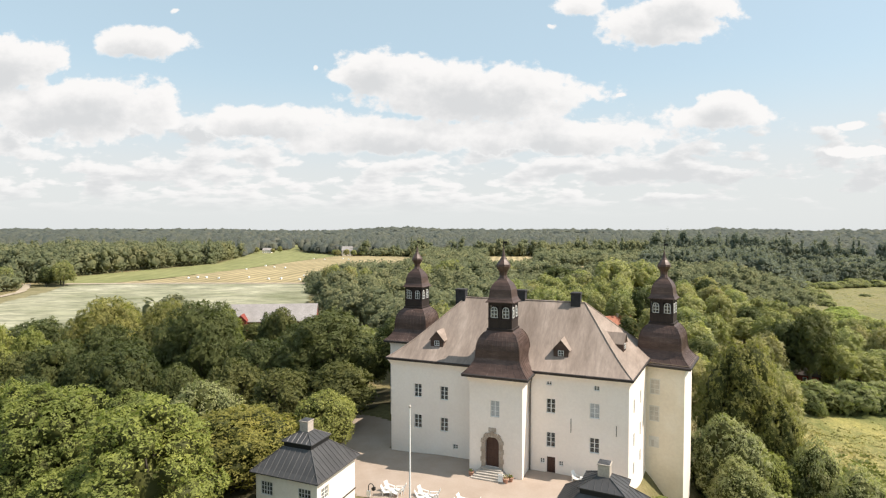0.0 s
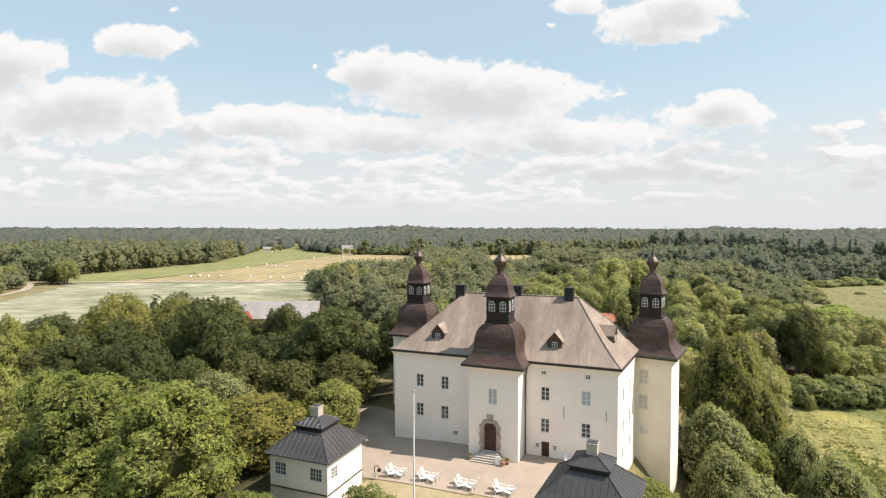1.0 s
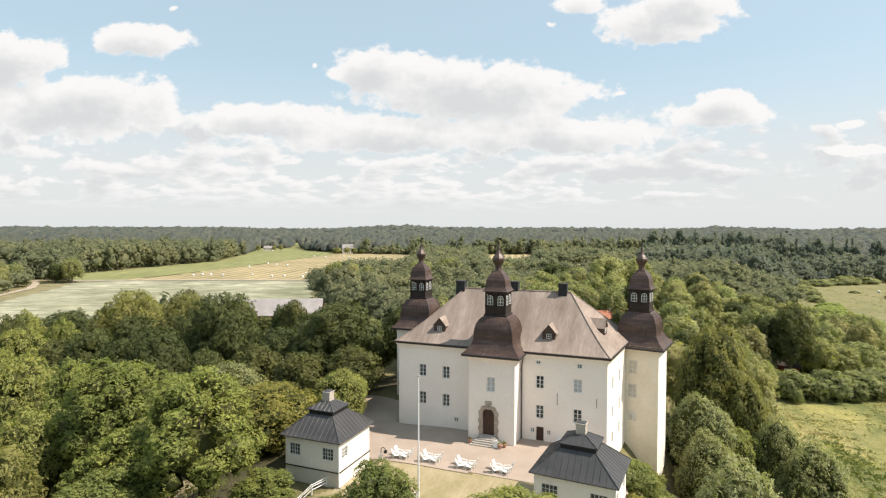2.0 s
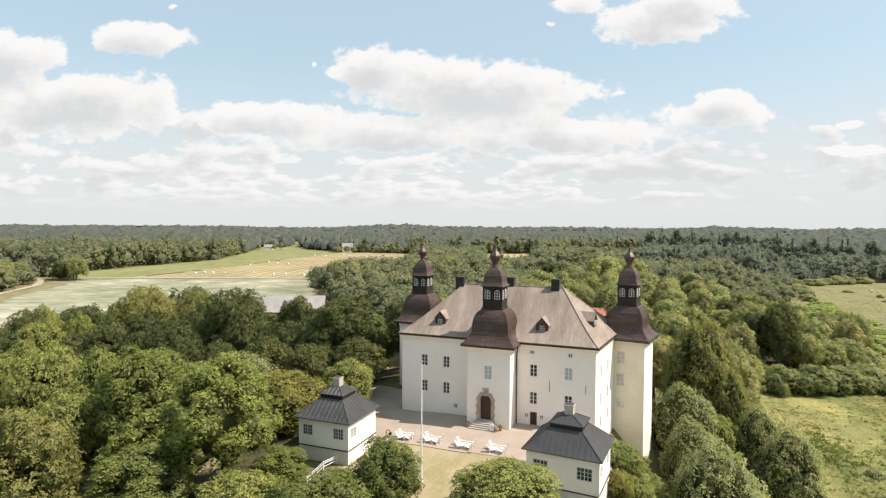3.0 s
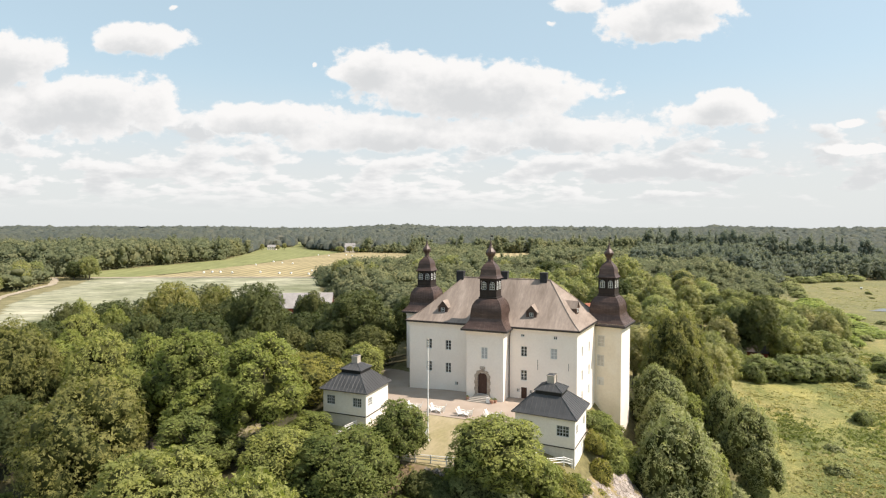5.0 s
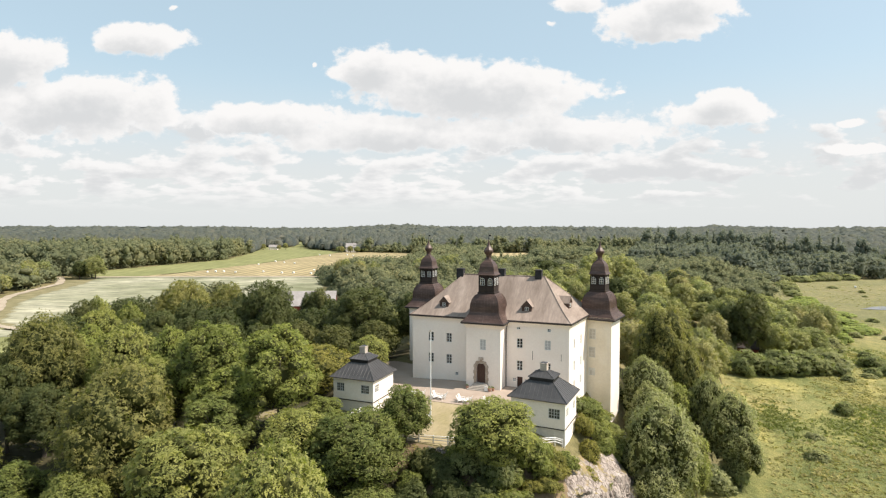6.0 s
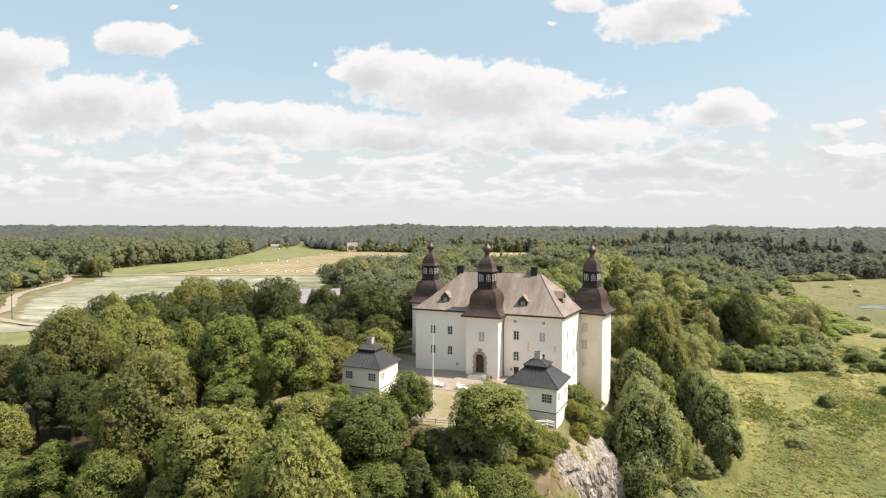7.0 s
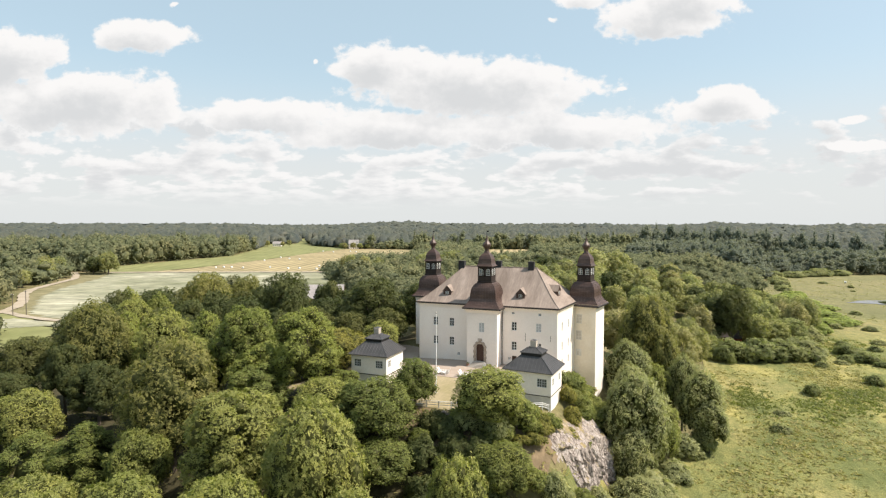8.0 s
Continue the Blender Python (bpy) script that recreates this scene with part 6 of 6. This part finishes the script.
# the scrub that borders the marsh
for kind, x0, y0, x1, y1, n, h, w in [
    ("dark", 64, 103, 92, 121, 7, 5.0, 8), ("marsh", 70, 133, 100, 152, 8, 6.5, 9), ("marsh", 74, 150, 108, 172, 6, 8.0, 10), ("green", 60, 112, 66, 122, 2, 6.0, 8),
    ("reed", 104, 184, 126, 206, 10, 3.2, 12), ("reed", 100, 210, 128, 228, 11, 3.0, 13), ("reed", 104, 230, 128, 252, 11, 3.2, 13), ("reed", 104, 252, 126, 276, 11, 3.2, 13), ("reed", 108, 280, 128, 312, 10, 3.4, 13),
    ("marsh", 136, 446, 200, 506, 12, 6.0, 15), ("marsh", 122, 330, 136, 440, 7, 4.5, 12)]:
    for i in range(n):
        f = (i + 0.5) / n
        bush(kind, x0 + (x1 - x0) * f + rng.uniform(-3, 3), y0 + (y1 - y0) * f + rng.uniform(-4, 4), h * rng.uniform(0.75, 1.2), w * rng.uniform(0.8, 1.2))
for kind, x, y, h, w in [("green", 37.2, -6, 2.5, 4.5), ("green", 38.0, -1.5, 2.2, 4.5), ("green", 38.4, 4, 2.0, 4), ("dark", 30, -41, 4, 6), ("dark", 26, -45, 4.5, 6.5), ("green", 14.5, -48, 4, 7), ("dark", 18, -50, 5, 7), ("green", 11, -46, 4, 6), ("dark", 22, -48, 4.5, 6.5), ("green", 9, -50, 4, 6), ("dry", 32.4, -27.4, 2.2, 3.6), ("green", 33.0, -24.4, 2.4, 3.4), ("dry", 32.0, -30.2, 2.0, 3.4), ("green", 31.0, -28.6, 2.6, 3.6), ("dry", -24, -27, 3.0, 5), ("dry", -20.5, -25, 2.4, 4.5), ("green", -18, -30.5, 3.4, 5.5), ("dry", -27, -23, 2.2, 4)]:
    bush(kind, x, y, h, w)
# young alder in front of the wood, and single bushes out in the marsh
for x, y in [(97, 236), (101, 213), (109, 213), (109, 186), (111, 241), (109, 169), (106, 270), (97, 280), (103, 196), (104, 226), (100, 254), (112, 200)]:
    bush("reed", x, y, rng.uniform(3.8, 5.2), rng.uniform(9, 12.5))
for x, y, h, w in [(124, 230, 2.6, 6), (139, 236, 2.2, 6), (131, 185, 2.4, 6), (111, 144, 2.6, 5), (105, 115, 3.0, 5.5), (111, 117, 4.0, 8), (96, 105, 2.2, 4), (119, 187, 2.4, 6), (120, 139, 2.4, 5)]:
    bush("dark" if h > 2.5 else "marsh", x, y, h, w)
for i in range(46):
    x, y = rng.uniform(70, 330), rng.uniform(130, 440)
    if in_marsh(x, y) and x > marsh_edge(y) + 25:
        bush(rng.choice(["marsh", "dark", "marsh"]), x, y, rng.uniform(1.2, 3.0), rng.uniform(3.5, 8))
for kind, m in first_of.items():
    (BUSHES[kind[5:]] if kind.startswith("bush ") else protos[kind]).matrix_basis = m

# ---------------------------------------------------------------- woods farther off


def seen_from_path(x, y):
    """Inside the wide wedge that lies ahead of the flight."""
    dx, dy = x - 42, y + 95
    a = math.degrees(math.atan2(-dx, dy))
    return -26 < a < 71


def wood_patch(name, label, r0, r1, gap, spray_n, mat, seed):
    """Mixed woods between two distances from the castle: joined crowns with leaf sprays."""
    r = np.random.default_rng(seed)
    pieces, fir_pieces = [], []
    n = int(r1 / gap) + 1
    for i in range(-n, n + 1):
        for j in range(-n, n + 1):
            x, y = (i + r.uniform(-0.42, 0.42)) * gap, (j + r.uniform(-0.42, 0.42)) * gap
            d = math.hypot(x - 15, y)
            if not r0 <= d < r1 or not seen_from_path(x, y) or not is_wood(x, y):
                continue
            if -94 < x < 64 and -68 < y < 50 or (x > -32 and y < 235) or (-150 < x < -90 and y < 14):
                continue
            z, h, w = height(x, y), r.uniform(10, 17) if r0 < 200 else r.uniform(14, 26) if x < -290 or y > 700 else r.uniform(8, 14), gap * r.uniform(1.0, 1.5)
            if noise.noise((x * 0.01, y * 0.01, 5)) < -0.32:
                h *= 0.6
            firs = x > 10 and y > 425
            if firs:
                h *= 1.45
            if r.random() < (0.32 if firs else 0.05):
                lobes = [(x, y, z + h * (0.15 + 0.27 * k), w * (0.42 - 0.10 * k), w * (0.42 - 0.10 * k), h * 0.2) for k in range(4)]
            else:
                nl, fat = (8, 1.0) if r0 < 200 else (5, 1.35)
                dome = [(0.40 * math.sqrt((q + 0.5) / nl), q * 2.4 + r.random()) for q in range(nl)]
                lobes = [(x + w * q * math.cos(a), y + w * q * math.sin(a), z + h * (0.86 + 0.05 * r.normal()) - 2.1 * q * q * max(h, 1.25 * w), w * r.uniform(0.17, 0.25) * fat, w * r.uniform(0.17, 0.25) * fat, max(h, w) * r.uniform(0.12, 0.18) * fat) for q, a in dome]
                lobes.append((x, y, z + h * 0.42, w * 0.46, w * 0.46, h * 0.42))
            into = fir_pieces if firs else pieces
            into.append(cores(lobes, r, 0.72, ICO1))
            if spray_n:
                into.append(sprays(lobes, spray_n, 0.80 if r0 < 200 else 1.15, r, (x, y, z + h * 0.45), even=0.5 if r0 < 200 else 1.2))
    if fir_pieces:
        tagged(new("fir_woods", mesh_of("fir_woods", fir_pieces, FIRS_HAZED, True)), "dark wall of tall firs beyond the marsh", "woods", kind="stuff")
    return tagged(new(name, mesh_of(name, pieces, mat, True)), label, "woods", kind="stuff")


wood_patch("woods", "mixed green woods behind the castle", 40, 330, 12.8, 560, WOODS_HAZED, 31)
wood_patch("woods", "mixed green woods round the fields", 330, 760, 12.2, 210, WOODS_HAZED, 32)


def far_woods(name, label, r0, r1, k, mat, seed):
    """Woods to the horizon: one bumpy crown for each stand, growing with the distance."""
    r = np.random.default_rng(seed)
    pieces = []
    d = r0
    while d < r1:
        gap = max(13.0, k * d)
        a0, a1 = radians(90 - 30), radians(90 + 74)
        n = int((a1 - a0) * d / gap)
        for i in range(n):
            a = a0 + (a1 - a0) * (i + r.uniform(-0.45, 0.45)) / n
            q = d + r.uniform(-0.5, 0.5) * gap
            x, y = 42 + q * math.cos(a), -95 + q * math.sin(a)
            if not is_wood(x, y) or math.hypot(x - 15, y) < 755:
                continue
            z, h, w = height(x, y), r.uniform(13, 21), gap * r.uniform(0.85, 1.25)
            if d > 2500:
                h *= 1 + max(0.0, 1.3 * noise.noise((x * 0.0016, y * 0.0016, 2.0)))
            v = ICO1[0] * (1 + 0.26 * r.normal(size=(len(ICO1[0]), 1))) * np.array([w * 0.60, w * 0.60, h * 0.55])
            pieces.append((v + np.array([x, y, z + h * 0.5]), ICO1[1], unit(ICO1[0] + np.array([0, 0, 0.9]))))
            if r.random() < 0.35:
                c = ICO1[0] * np.array([w * 0.32, w * 0.32, h * 0.48]) * (1 + 0.2 * r.normal(size=(len(ICO1[0]), 1)))
                pieces.append((c + np.array([x + r.normal() * w * 0.3, y + r.normal() * w * 0.3, z + h * 0.72]), ICO1[1], unit(ICO1[0] + np.array([0, 0, 0.9]))))
        d += gap * 0.9
    return tagged(new(name, mesh_of(name, pieces, mat, True)), label, "woods", kind="stuff")


far_woods("far_woods", "dark mixed woods rolling to the horizon", 790, 4700, 0.0155, WOODS_FAR_HAZED, 41)


# ---------------------------------------------------------------- sedge and tussocks of the marsh
def tussocks(name, label, count, x0, x1, y0, y1, size, mat, seed, where, tall=0.4):
    """Tufts of upright blades, joined."""
    r = np.random.default_rng(seed)
    pts = []
    while len(pts) < count:
        x, y = r.uniform(x0, x1), r.uniform(y0, y1)
        if where(x, y) and noise.noise((x * 0.06, y * 0.04, 3.3)) + r.normal() * 0.25 > 0.0:
            pts.append((x, y, height(x, y) + 0.15))
    c = np.repeat(np.array(pts), 5, axis=0)
    k = len(c)
    c[:, :2] += r.normal(size=(k, 2)) * size * 0.5
    a = r.uniform(0, math.pi, k)
    s = size * (0.5 + 0.9 * r.random(k))
    side = np.stack([np.cos(a), np.sin(a), np.zeros(k)], 1) * s[:, None] * 0.42
    up = np.stack([r.normal(size=k) * 0.8, r.normal(size=k) * 0.8, np.full(k, tall)], 1) * s[:, None]
    v = np.stack([c - side, c + side, c + side * 0.5 + up, c - side * 0.6 + up * 0.85], 1).reshape(-1, 3)
    me = mesh_of(name, [(v, np.arange(k * 4).reshape(-1, 4))], mat)
    return tagged(new(name, me), label, "grass", kind="stuff")


SEDGE = leafy("sedge", [(0.30, 0.285, 0.110), (0.33, 0.30, 0.122)], 0.4)
tussocks("sedge", "yellow-green sedge tussocks over the marsh", 4500, 44, 170, -40, 190, 0.42, SEDGE, 51, lambda x, y: in_marsh(x, y) and seen_from_path(x, y))
tussocks("sedge", "yellow-green sedge tussocks far out in the marsh", 1200, 60, 330, 190, 460, 0.8, SEDGE, 52, lambda x, y: in_marsh(x, y) and seen_from_path(x, y))
tussocks("grass", "dry grass tufts on the knoll's slopes", 2500, -60, 44, -66, -24, 0.55, SEDGE, 53, lambda x, y: not (3 < x < 30 and y > -27.5))


def reed_bed(x, y):
    """Where the dark reeds stand: two long beds across the marsh."""
    for cx_, cy_, rx, ry, turn in ((84, 60, 24, 12, 0.38), (112, 78, 24, 10, 0.5), (74, -8, 14, 8, 0.3), (140, 150, 40, 16, 0.6)):
        c, s = math.cos(turn), math.sin(turn)
        u, w = ((x - cx_) * c + (y - cy_) * s) / rx, (-(x - cx_) * s + (y - cy_) * c) / ry
        if math.hypot(u, w) + 0.8 * noise.noise((x * 0.08, y * 0.08, 6.0)) + 0.9 * noise.noise((x * 0.5, y * 0.5, 1.0)) < 0.9:
            return in_marsh(x, y) and x > marsh_edge(y) + 5
    return False


REEDS = leafy("dark_reeds", [(0.235, 0.250, 0.098), (0.255, 0.268, 0.105)], 0.4, 3.0, 0.2)
STRAW = leafy("straw_grass", [(0.33, 0.295, 0.135), (0.35, 0.31, 0.14)], 0.4, 3.0, 0.2)
tussocks("reeds", "dark green reed beds across the marsh", 3200, 45, 185, -30, 180, 0.55, REEDS, 54, reed_bed, 0.8)
tussocks("straw_grass", "tall pale straw grass between the reed beds", 4200, 45, 175, -45, 150, 0.55, STRAW, 55, lambda x, y: in_marsh(x, y) and x > marsh_edge(y) + 2 and not reed_bed(x, y) and seen_from_path(x, y), 0.5)

# ---------------------------------------------------------------- farm things


def bale(x, y):
    z = height(x, y) + 0.2
    g = Geo(pose(x, y, z + 0.85, 0, 0, rng.uniform(0, 180)))
    g.loft([[(e, r * math.cos(a), r * math.sin(a)) for a in (math.pi / 6 * k for k in range(12))] for e, r in ((-0.7, 0.7), (-0.62, 0.85), (0.62, 0.85), (0.7, 0.7))])
    whole("hay_bale", g, BALE, "white plastic-wrapped round hay bale on stubble", "hay bale", "field bales", smooth=False)


for x, y in [(-305.7, 257.2), (-304.1, 264.6), (-297.8, 267.1), (-284.4, 265.8), (-333.1, 351.3), (-267.3, 279.5), (-349.2, 397.8), (-327.5, 384.4), (-311.3, 380.3),
             (-245.0, 275.1), (-236.3, 278.6), (-219.6, 278.9), (-235.8, 306.4), (-388.9, 538.3), (-367.1, 530.0), (-354.5, 552.3), (-339.0, 541.3)]:
    bale(x, y)
bale(179.2, 418.0)


def house(name, x, y, turn, w, d, h, rise, wall, roof_mat, label, windows=4, stacks=1, category="house"):
    """A plain gabled house, its long side w along local x."""
    z = height(x, y)
    m = pose(x, y, z, 0, 0, turn)
    hs = thing(name, (x, y, z), label, category)
    g = Geo(m)
    c = [(-w / 2, -d / 2), (w / 2, -d / 2), (w / 2, d / 2), (-w / 2, d / 2)]
    g.loft([[(*p, q) for p in c] for q in (-1.0, h)])
    for s in (-1, 1):
        g.add([(s * w / 2, -d / 2, h), (s * w / 2, d / 2, h), (s * w / 2, 0, h + rise)], ((0, 1, 2),))
    part("wall", g, wall, hs)
    g = Geo(m)
    o = 0.45
    for s in (-1, 1):
        a, b = Vector((-w / 2 - o, s * (d / 2 + o), h - o * rise / (d / 2))), Vector((w / 2 + o, s * (d / 2 + o), h - o * rise / (d / 2)))
        p, q = Vector((-w / 2 - o, 0, h + rise)), Vector((w / 2 + o, 0, h + rise))
        up = Vector((0, 0, 0.2))
        g.loft([[a, b, q, p], [a + up, b + up, q + up, p + up]])
    part("roof", g, roof_mat, hs)
    for i in range(windows):
        u = -w / 2 + w * (i + 0.5) / windows
        for zz in ([0.9] if h < 4.5 else [0.9, 3.6]):
            win = part("window", Geo(m).box((u - 0.55, -d / 2 - 0.06, zz), (u + 0.55, -d / 2 - 0.005, zz + 1.4)), WHITE, hs)
            part("pane", Geo(m).box((u - 0.42, -d / 2 - 0.075, zz + 0.12), (u + 0.42, -d / 2 - 0.062, zz + 1.28)), GLASS, win)
    for i in range(stacks):
        u = (i - (stacks - 1) / 2) * w * 0.4
        part("chimney", Geo(m).box((u - 0.4, -0.4, h + rise - 0.6), (u + 0.4, 0.4, h + rise + 0.9)), CHIM_GREY, hs)
    return hs


SHED_ROOF = mottled("old_dark_shed_roof", [(0.3, (0.06, 0.05, 0.045)), (0.7, (0.11, 0.09, 0.08))], 0.8, 5.0, 0.9, 0.2)
house("manor_house", -399, 636, 25, 15, 10, 8.5, 5.5, PLASTER_WHITE, GREY_SHEET, "distant white manor house at the edge of the woods", 5, 2)
house("farmhouse", -566, 664, 25, 14, 8, 5, 3.5, PLASTER_WHITE, GREY_SHEET, "distant pale farmhouse beside the pasture", 4, 1)
barn = house("barn", -104, 106, 28, 32, 13, 4.4, 5.2, RED_BOARD, GREY_SHEET, "long red wooden barn with a weathered grey roof", 5, 0, "barn")
mb = pose(-104, 106, height(-104, 106), 0, 0, 28)
outline = [(-11.6, -0.5), (-8.0, -0.5), (-8.0, 4.9), (-9.8, 6.7), (-11.6, 4.9)]
porch = part("gabled_porch", Geo(mb).loft([[(x, -8.4, z) for x, z in outline], [(x, -4.2, z) for x, z in outline]]), RED_BOARD, barn, "red gabled loft porch")
for x0, x1 in ((-12.0, -9.8), (-7.6, -9.8)):
    part("porch_roof", Geo(mb).loft([[(x0, -8.8, 4.55), (x1, -8.8, 6.78), (x1, -3.0, 6.78), (x0, -3.0, 4.55)], [(x0, -8.8, 4.7), (x1, -8.8, 6.95), (x1, -3.0, 6.95), (x0, -3.0, 4.7)]]), RED_BOARD, porch)
house("cottage", -52, 52, 60, 10, 7, 3.0, 3.0, RED_BOARD, TILE, "red wooden cottage with a clay tile roof in the trees", 3, 1)
house("cottage", 17.2, 139, 35, 10, 7, 3.2, 4.2, PLASTER_YELLOW, TILE, "yellow house with an orange tile roof behind the castle", 3, 1)
house("shed", 69, 134, -12, 14, 6, 3.2, 2.4, RED_BOARD, SHED_ROOF, "low dark timber shed under the trees by the marsh", 2, 0, "shed")
house("barn", 56.5, 240, 20, 18, 9, 4.0, 4.0, RED_BOARD, TILE, "brown-red barn roof showing above the trees", 3, 0, "barn")

# ---------------------------------------------------------------- the cliff


def boulder(x, y, z, s, seed, name="rock"):
    r = np.random.default_rng(seed)
    v, f = ICO2
    k = np.array([noise.noise((p[0] * 1.3 + seed, p[1] * 1.3, p[2] * 1.3)) for p in v])
    q = np.array([noise.noise((p[0] * 3.1, p[1] * 3.1 + seed, p[2] * 3.1)) for p in v])
    w = v * (1 + 0.42 * k + 0.2 * q)[:, None]
    w = np.round(w * 3.2) / 3.2 * 0.55 + w * 0.45
    me = mesh_of(name, [(w * np.array(s) + np.array([x, y, z]), f)], ROCK)
    return tagged(new(name, me), "fissured pinkish granite outcrop on the cliff", "rock", "cliff rocks")


def crag(name, x0, x1, y0, y1, size, inside, label):
    """A rock face over the slope: the ground's sheet broken into ledges and clefts."""
    index, v, f = {}, [], []

    def corner(i, j):
        if (i, j) not in index:
            x, y = x0 + i * size, y0 + j * size
            z = height(x, y)
            a = noise.noise((x * 0.22, y * 0.22, 2.0))
            b = abs(noise.noise((x * 0.55 + 7, y * 0.55, z * 0.25)))
            c = noise.noise((x * 1.4, y * 1.4, z * 0.5))
            d = abs(noise.noise((x * 0.9 + 3, y * 0.9, z * 0.7)))
            lift = 0.25 + 0.9 * a + 1.3 * b + 0.35 * c - 1.4 * max(0.0, 0.16 - d) / 0.16
            e = inside(x, y)
            zz = z + max(-0.5, lift) * min(1.0, e) - 0.35 * (1 - min(1.0, e))
            ledge = math.floor(zz / 1.1 + 0.8 * a) * 1.1 + 0.35 * c
            zz = zz * 0.45 + ledge * 0.55 if e > 0.3 else zz
            index[i, j] = len(v)
            v.append((x + 0.7 * b + 0.35 * c, y + 0.5 * c - 0.3 * b, zz))
        return index[i, j]

    for j in range(int((y1 - y0) / size)):
        for i in range(int((x1 - x0) / size)):
            if inside(x0 + (i + 0.5) * size, y0 + (j + 0.5) * size) > 0:
                f.append((corner(i, j), corner(i + 1, j), corner(i + 1, j + 1), corner(i, j + 1)))
    me = bpy.data.meshes.new(name)
    me.from_pydata(v, [], f)
    me.materials.append(ROCK)
    return tagged(new(name, me), label, "cliff")


def along(line, s):
    """The point at the share s of a line's corners."""
    q = s * (len(line) - 1)
    i = min(int(q), len(line) - 2)
    return Vector(line[i]).lerp(Vector(line[i + 1]), q - i)


def rock_face(name, rim, inner, label, n=150, rows=44):
    """A sheer face below a rim, broken into blocks, clefts and ledges, with a sloping brow between the rim and the ground inside it."""
    v, f = [], []
    for i in range(n + 1):
        s = i / n
        p, q = along(rim, s), along(inner, s).to_3d()
        q.z = height(q.x, q.y) - 0.15
        out = (p - q).to_2d().normalized()
        foot = p.to_2d() + out * 3.4
        drop = max(1.0, p.z - height(foot.x, foot.y) + 0.8) * min(1.0, 6 * s + 0.15, 5 * (1 - s) + 0.15)
        u = s * 34
        for k in range(rows + 1):
            if k <= 14:
                t = k / 14
                w = q.lerp(p, t)
                bulge = math.sin(t * math.pi) * 0.35
                w.z += bulge + t * (0.45 * noise.noise((w.x * 0.8, w.y * 0.8, 3)) + 0.3 * noise.noise((w.x * 2.1, w.y * 2.1, 5)))
            else:
                t = (k - 14) / (rows - 14)
                z = p.z - drop * t
                lean = 2.9 * t + 1.1 * noise.noise((u * 0.22, z * 0.16, 1.0))
                block = noise.cell((u * 0.62 + 0.5 * noise.noise((u * 0.5, z * 0.4, 7.0)), z * 0.42 + 0.35 * noise.noise((u * 0.6, z * 0.3, 2.0)), 4.0))
                cleft = max(0.0, 0.13 - abs(noise.noise((u * 0.55, z * 0.13, 6.0)))) / 0.13
                lean += min(1.0, t * 4) * (0.45 * block + 0.45 * noise.noise((u * 1.3, z * 0.9, 8.0)) + 0.22 * noise.noise((u * 3.1, z * 2.3, 3.0)) - 0.9 * cleft)
                w = Vector((p.x + out.x * lean, p.y + out.y * lean, z + 0.25 * noise.noise((u * 0.9, z * 0.9, 9.0))))
            v.append(tuple(w))
    m = rows + 1
    for i in range(n):
        for k in range(rows):
            a = i * m + k
            f.append((a, a + 1, a + m + 1, a + m))
    me = bpy.data.meshes.new(name)
    me.from_pydata(v, [], f)
    me.materials.append(ROCK)
    return tagged(new(name, me), label, "cliff")


def lozenge(cx_, cy_, rx, ry, turn=0.0):
    c, s = math.cos(turn), math.sin(turn)

    def inside(x, y):
        u, w = ((x - cx_) * c + (y - cy_) * s) / rx, (-(x - cx_) * s + (y - cy_) * c) / ry
        return (1 - math.hypot(u, w) + 0.25 * noise.noise((x * 0.3, y * 0.3, 8))) * 3
    return inside


RIM = [(24.5, -33.5, -4.4), (28, -31.6, -3.9), (31, -30.4, -3.6), (34.6, -27.6, -4.2), (36.9, -23, -4.9), (38.2, -18, -5.8), (38.8, -12, -6.8), (38.6, -5, -8.4)]
INNER = [(24, -28.5), (27.5, -27.2), (30, -26.2), (32, -24.4), (33.2, -21), (33.8, -17), (34, -12), (33.8, -6)]
rock_face("cliff", RIM, INNER, "fissured pale pinkish granite cliff under the pavilion with dry grass")
crag("cliff", 32, 44, 5, 18, 0.4, lozenge(37.4, 10.4, 1.9, 3.6, 0.2), "small granite outcrop at the foot of the tower")
n = 0
for x, y, s in [(37.8, 12.2, 0.9), (19.5, -33.0, 0.7), (16.8, -30.2, 0.6), (16.2, -28.5, 0.45), (16.9, -28.7, 0.5), (17.6, -28.4, 0.42), (17.2, -28.2, 0.38), (18.1, -28.7, 0.4)]:
    n += 1
    boulder(x, y, height(x, y) + 0.15 * s, (s, s * 0.9, s * 0.8), n)


# utility poles by the track
def utility_pole(x, y, h):
    z = height(x, y)
    p = thing("utility_pole", (x, y, z), "grey wooden utility pole beside the field track", "utility pole", "utility poles")
    part("pole", Geo().tube([(x, y, z - 0.5), (x, y, z + h)], [0.16, 0.11], 8), BARK, p)
    part("crossarm", Geo().box((x - 0.9, y - 0.06, z + h - 0.7), (x + 0.9, y + 0.06, z + h - 0.55), 0.01), BARK, p)
    for dx in (-0.8, 0.0, 0.8):
        part("insulator", Geo().tube([(x + dx, y, z + h - 0.55), (x + dx, y, z + h - 0.3)], 0.06, 6), WHITE, p)


utility_pole(-196.8, 35.8, 9.5)
utility_pole(-194.7, 39.6, 10.5)
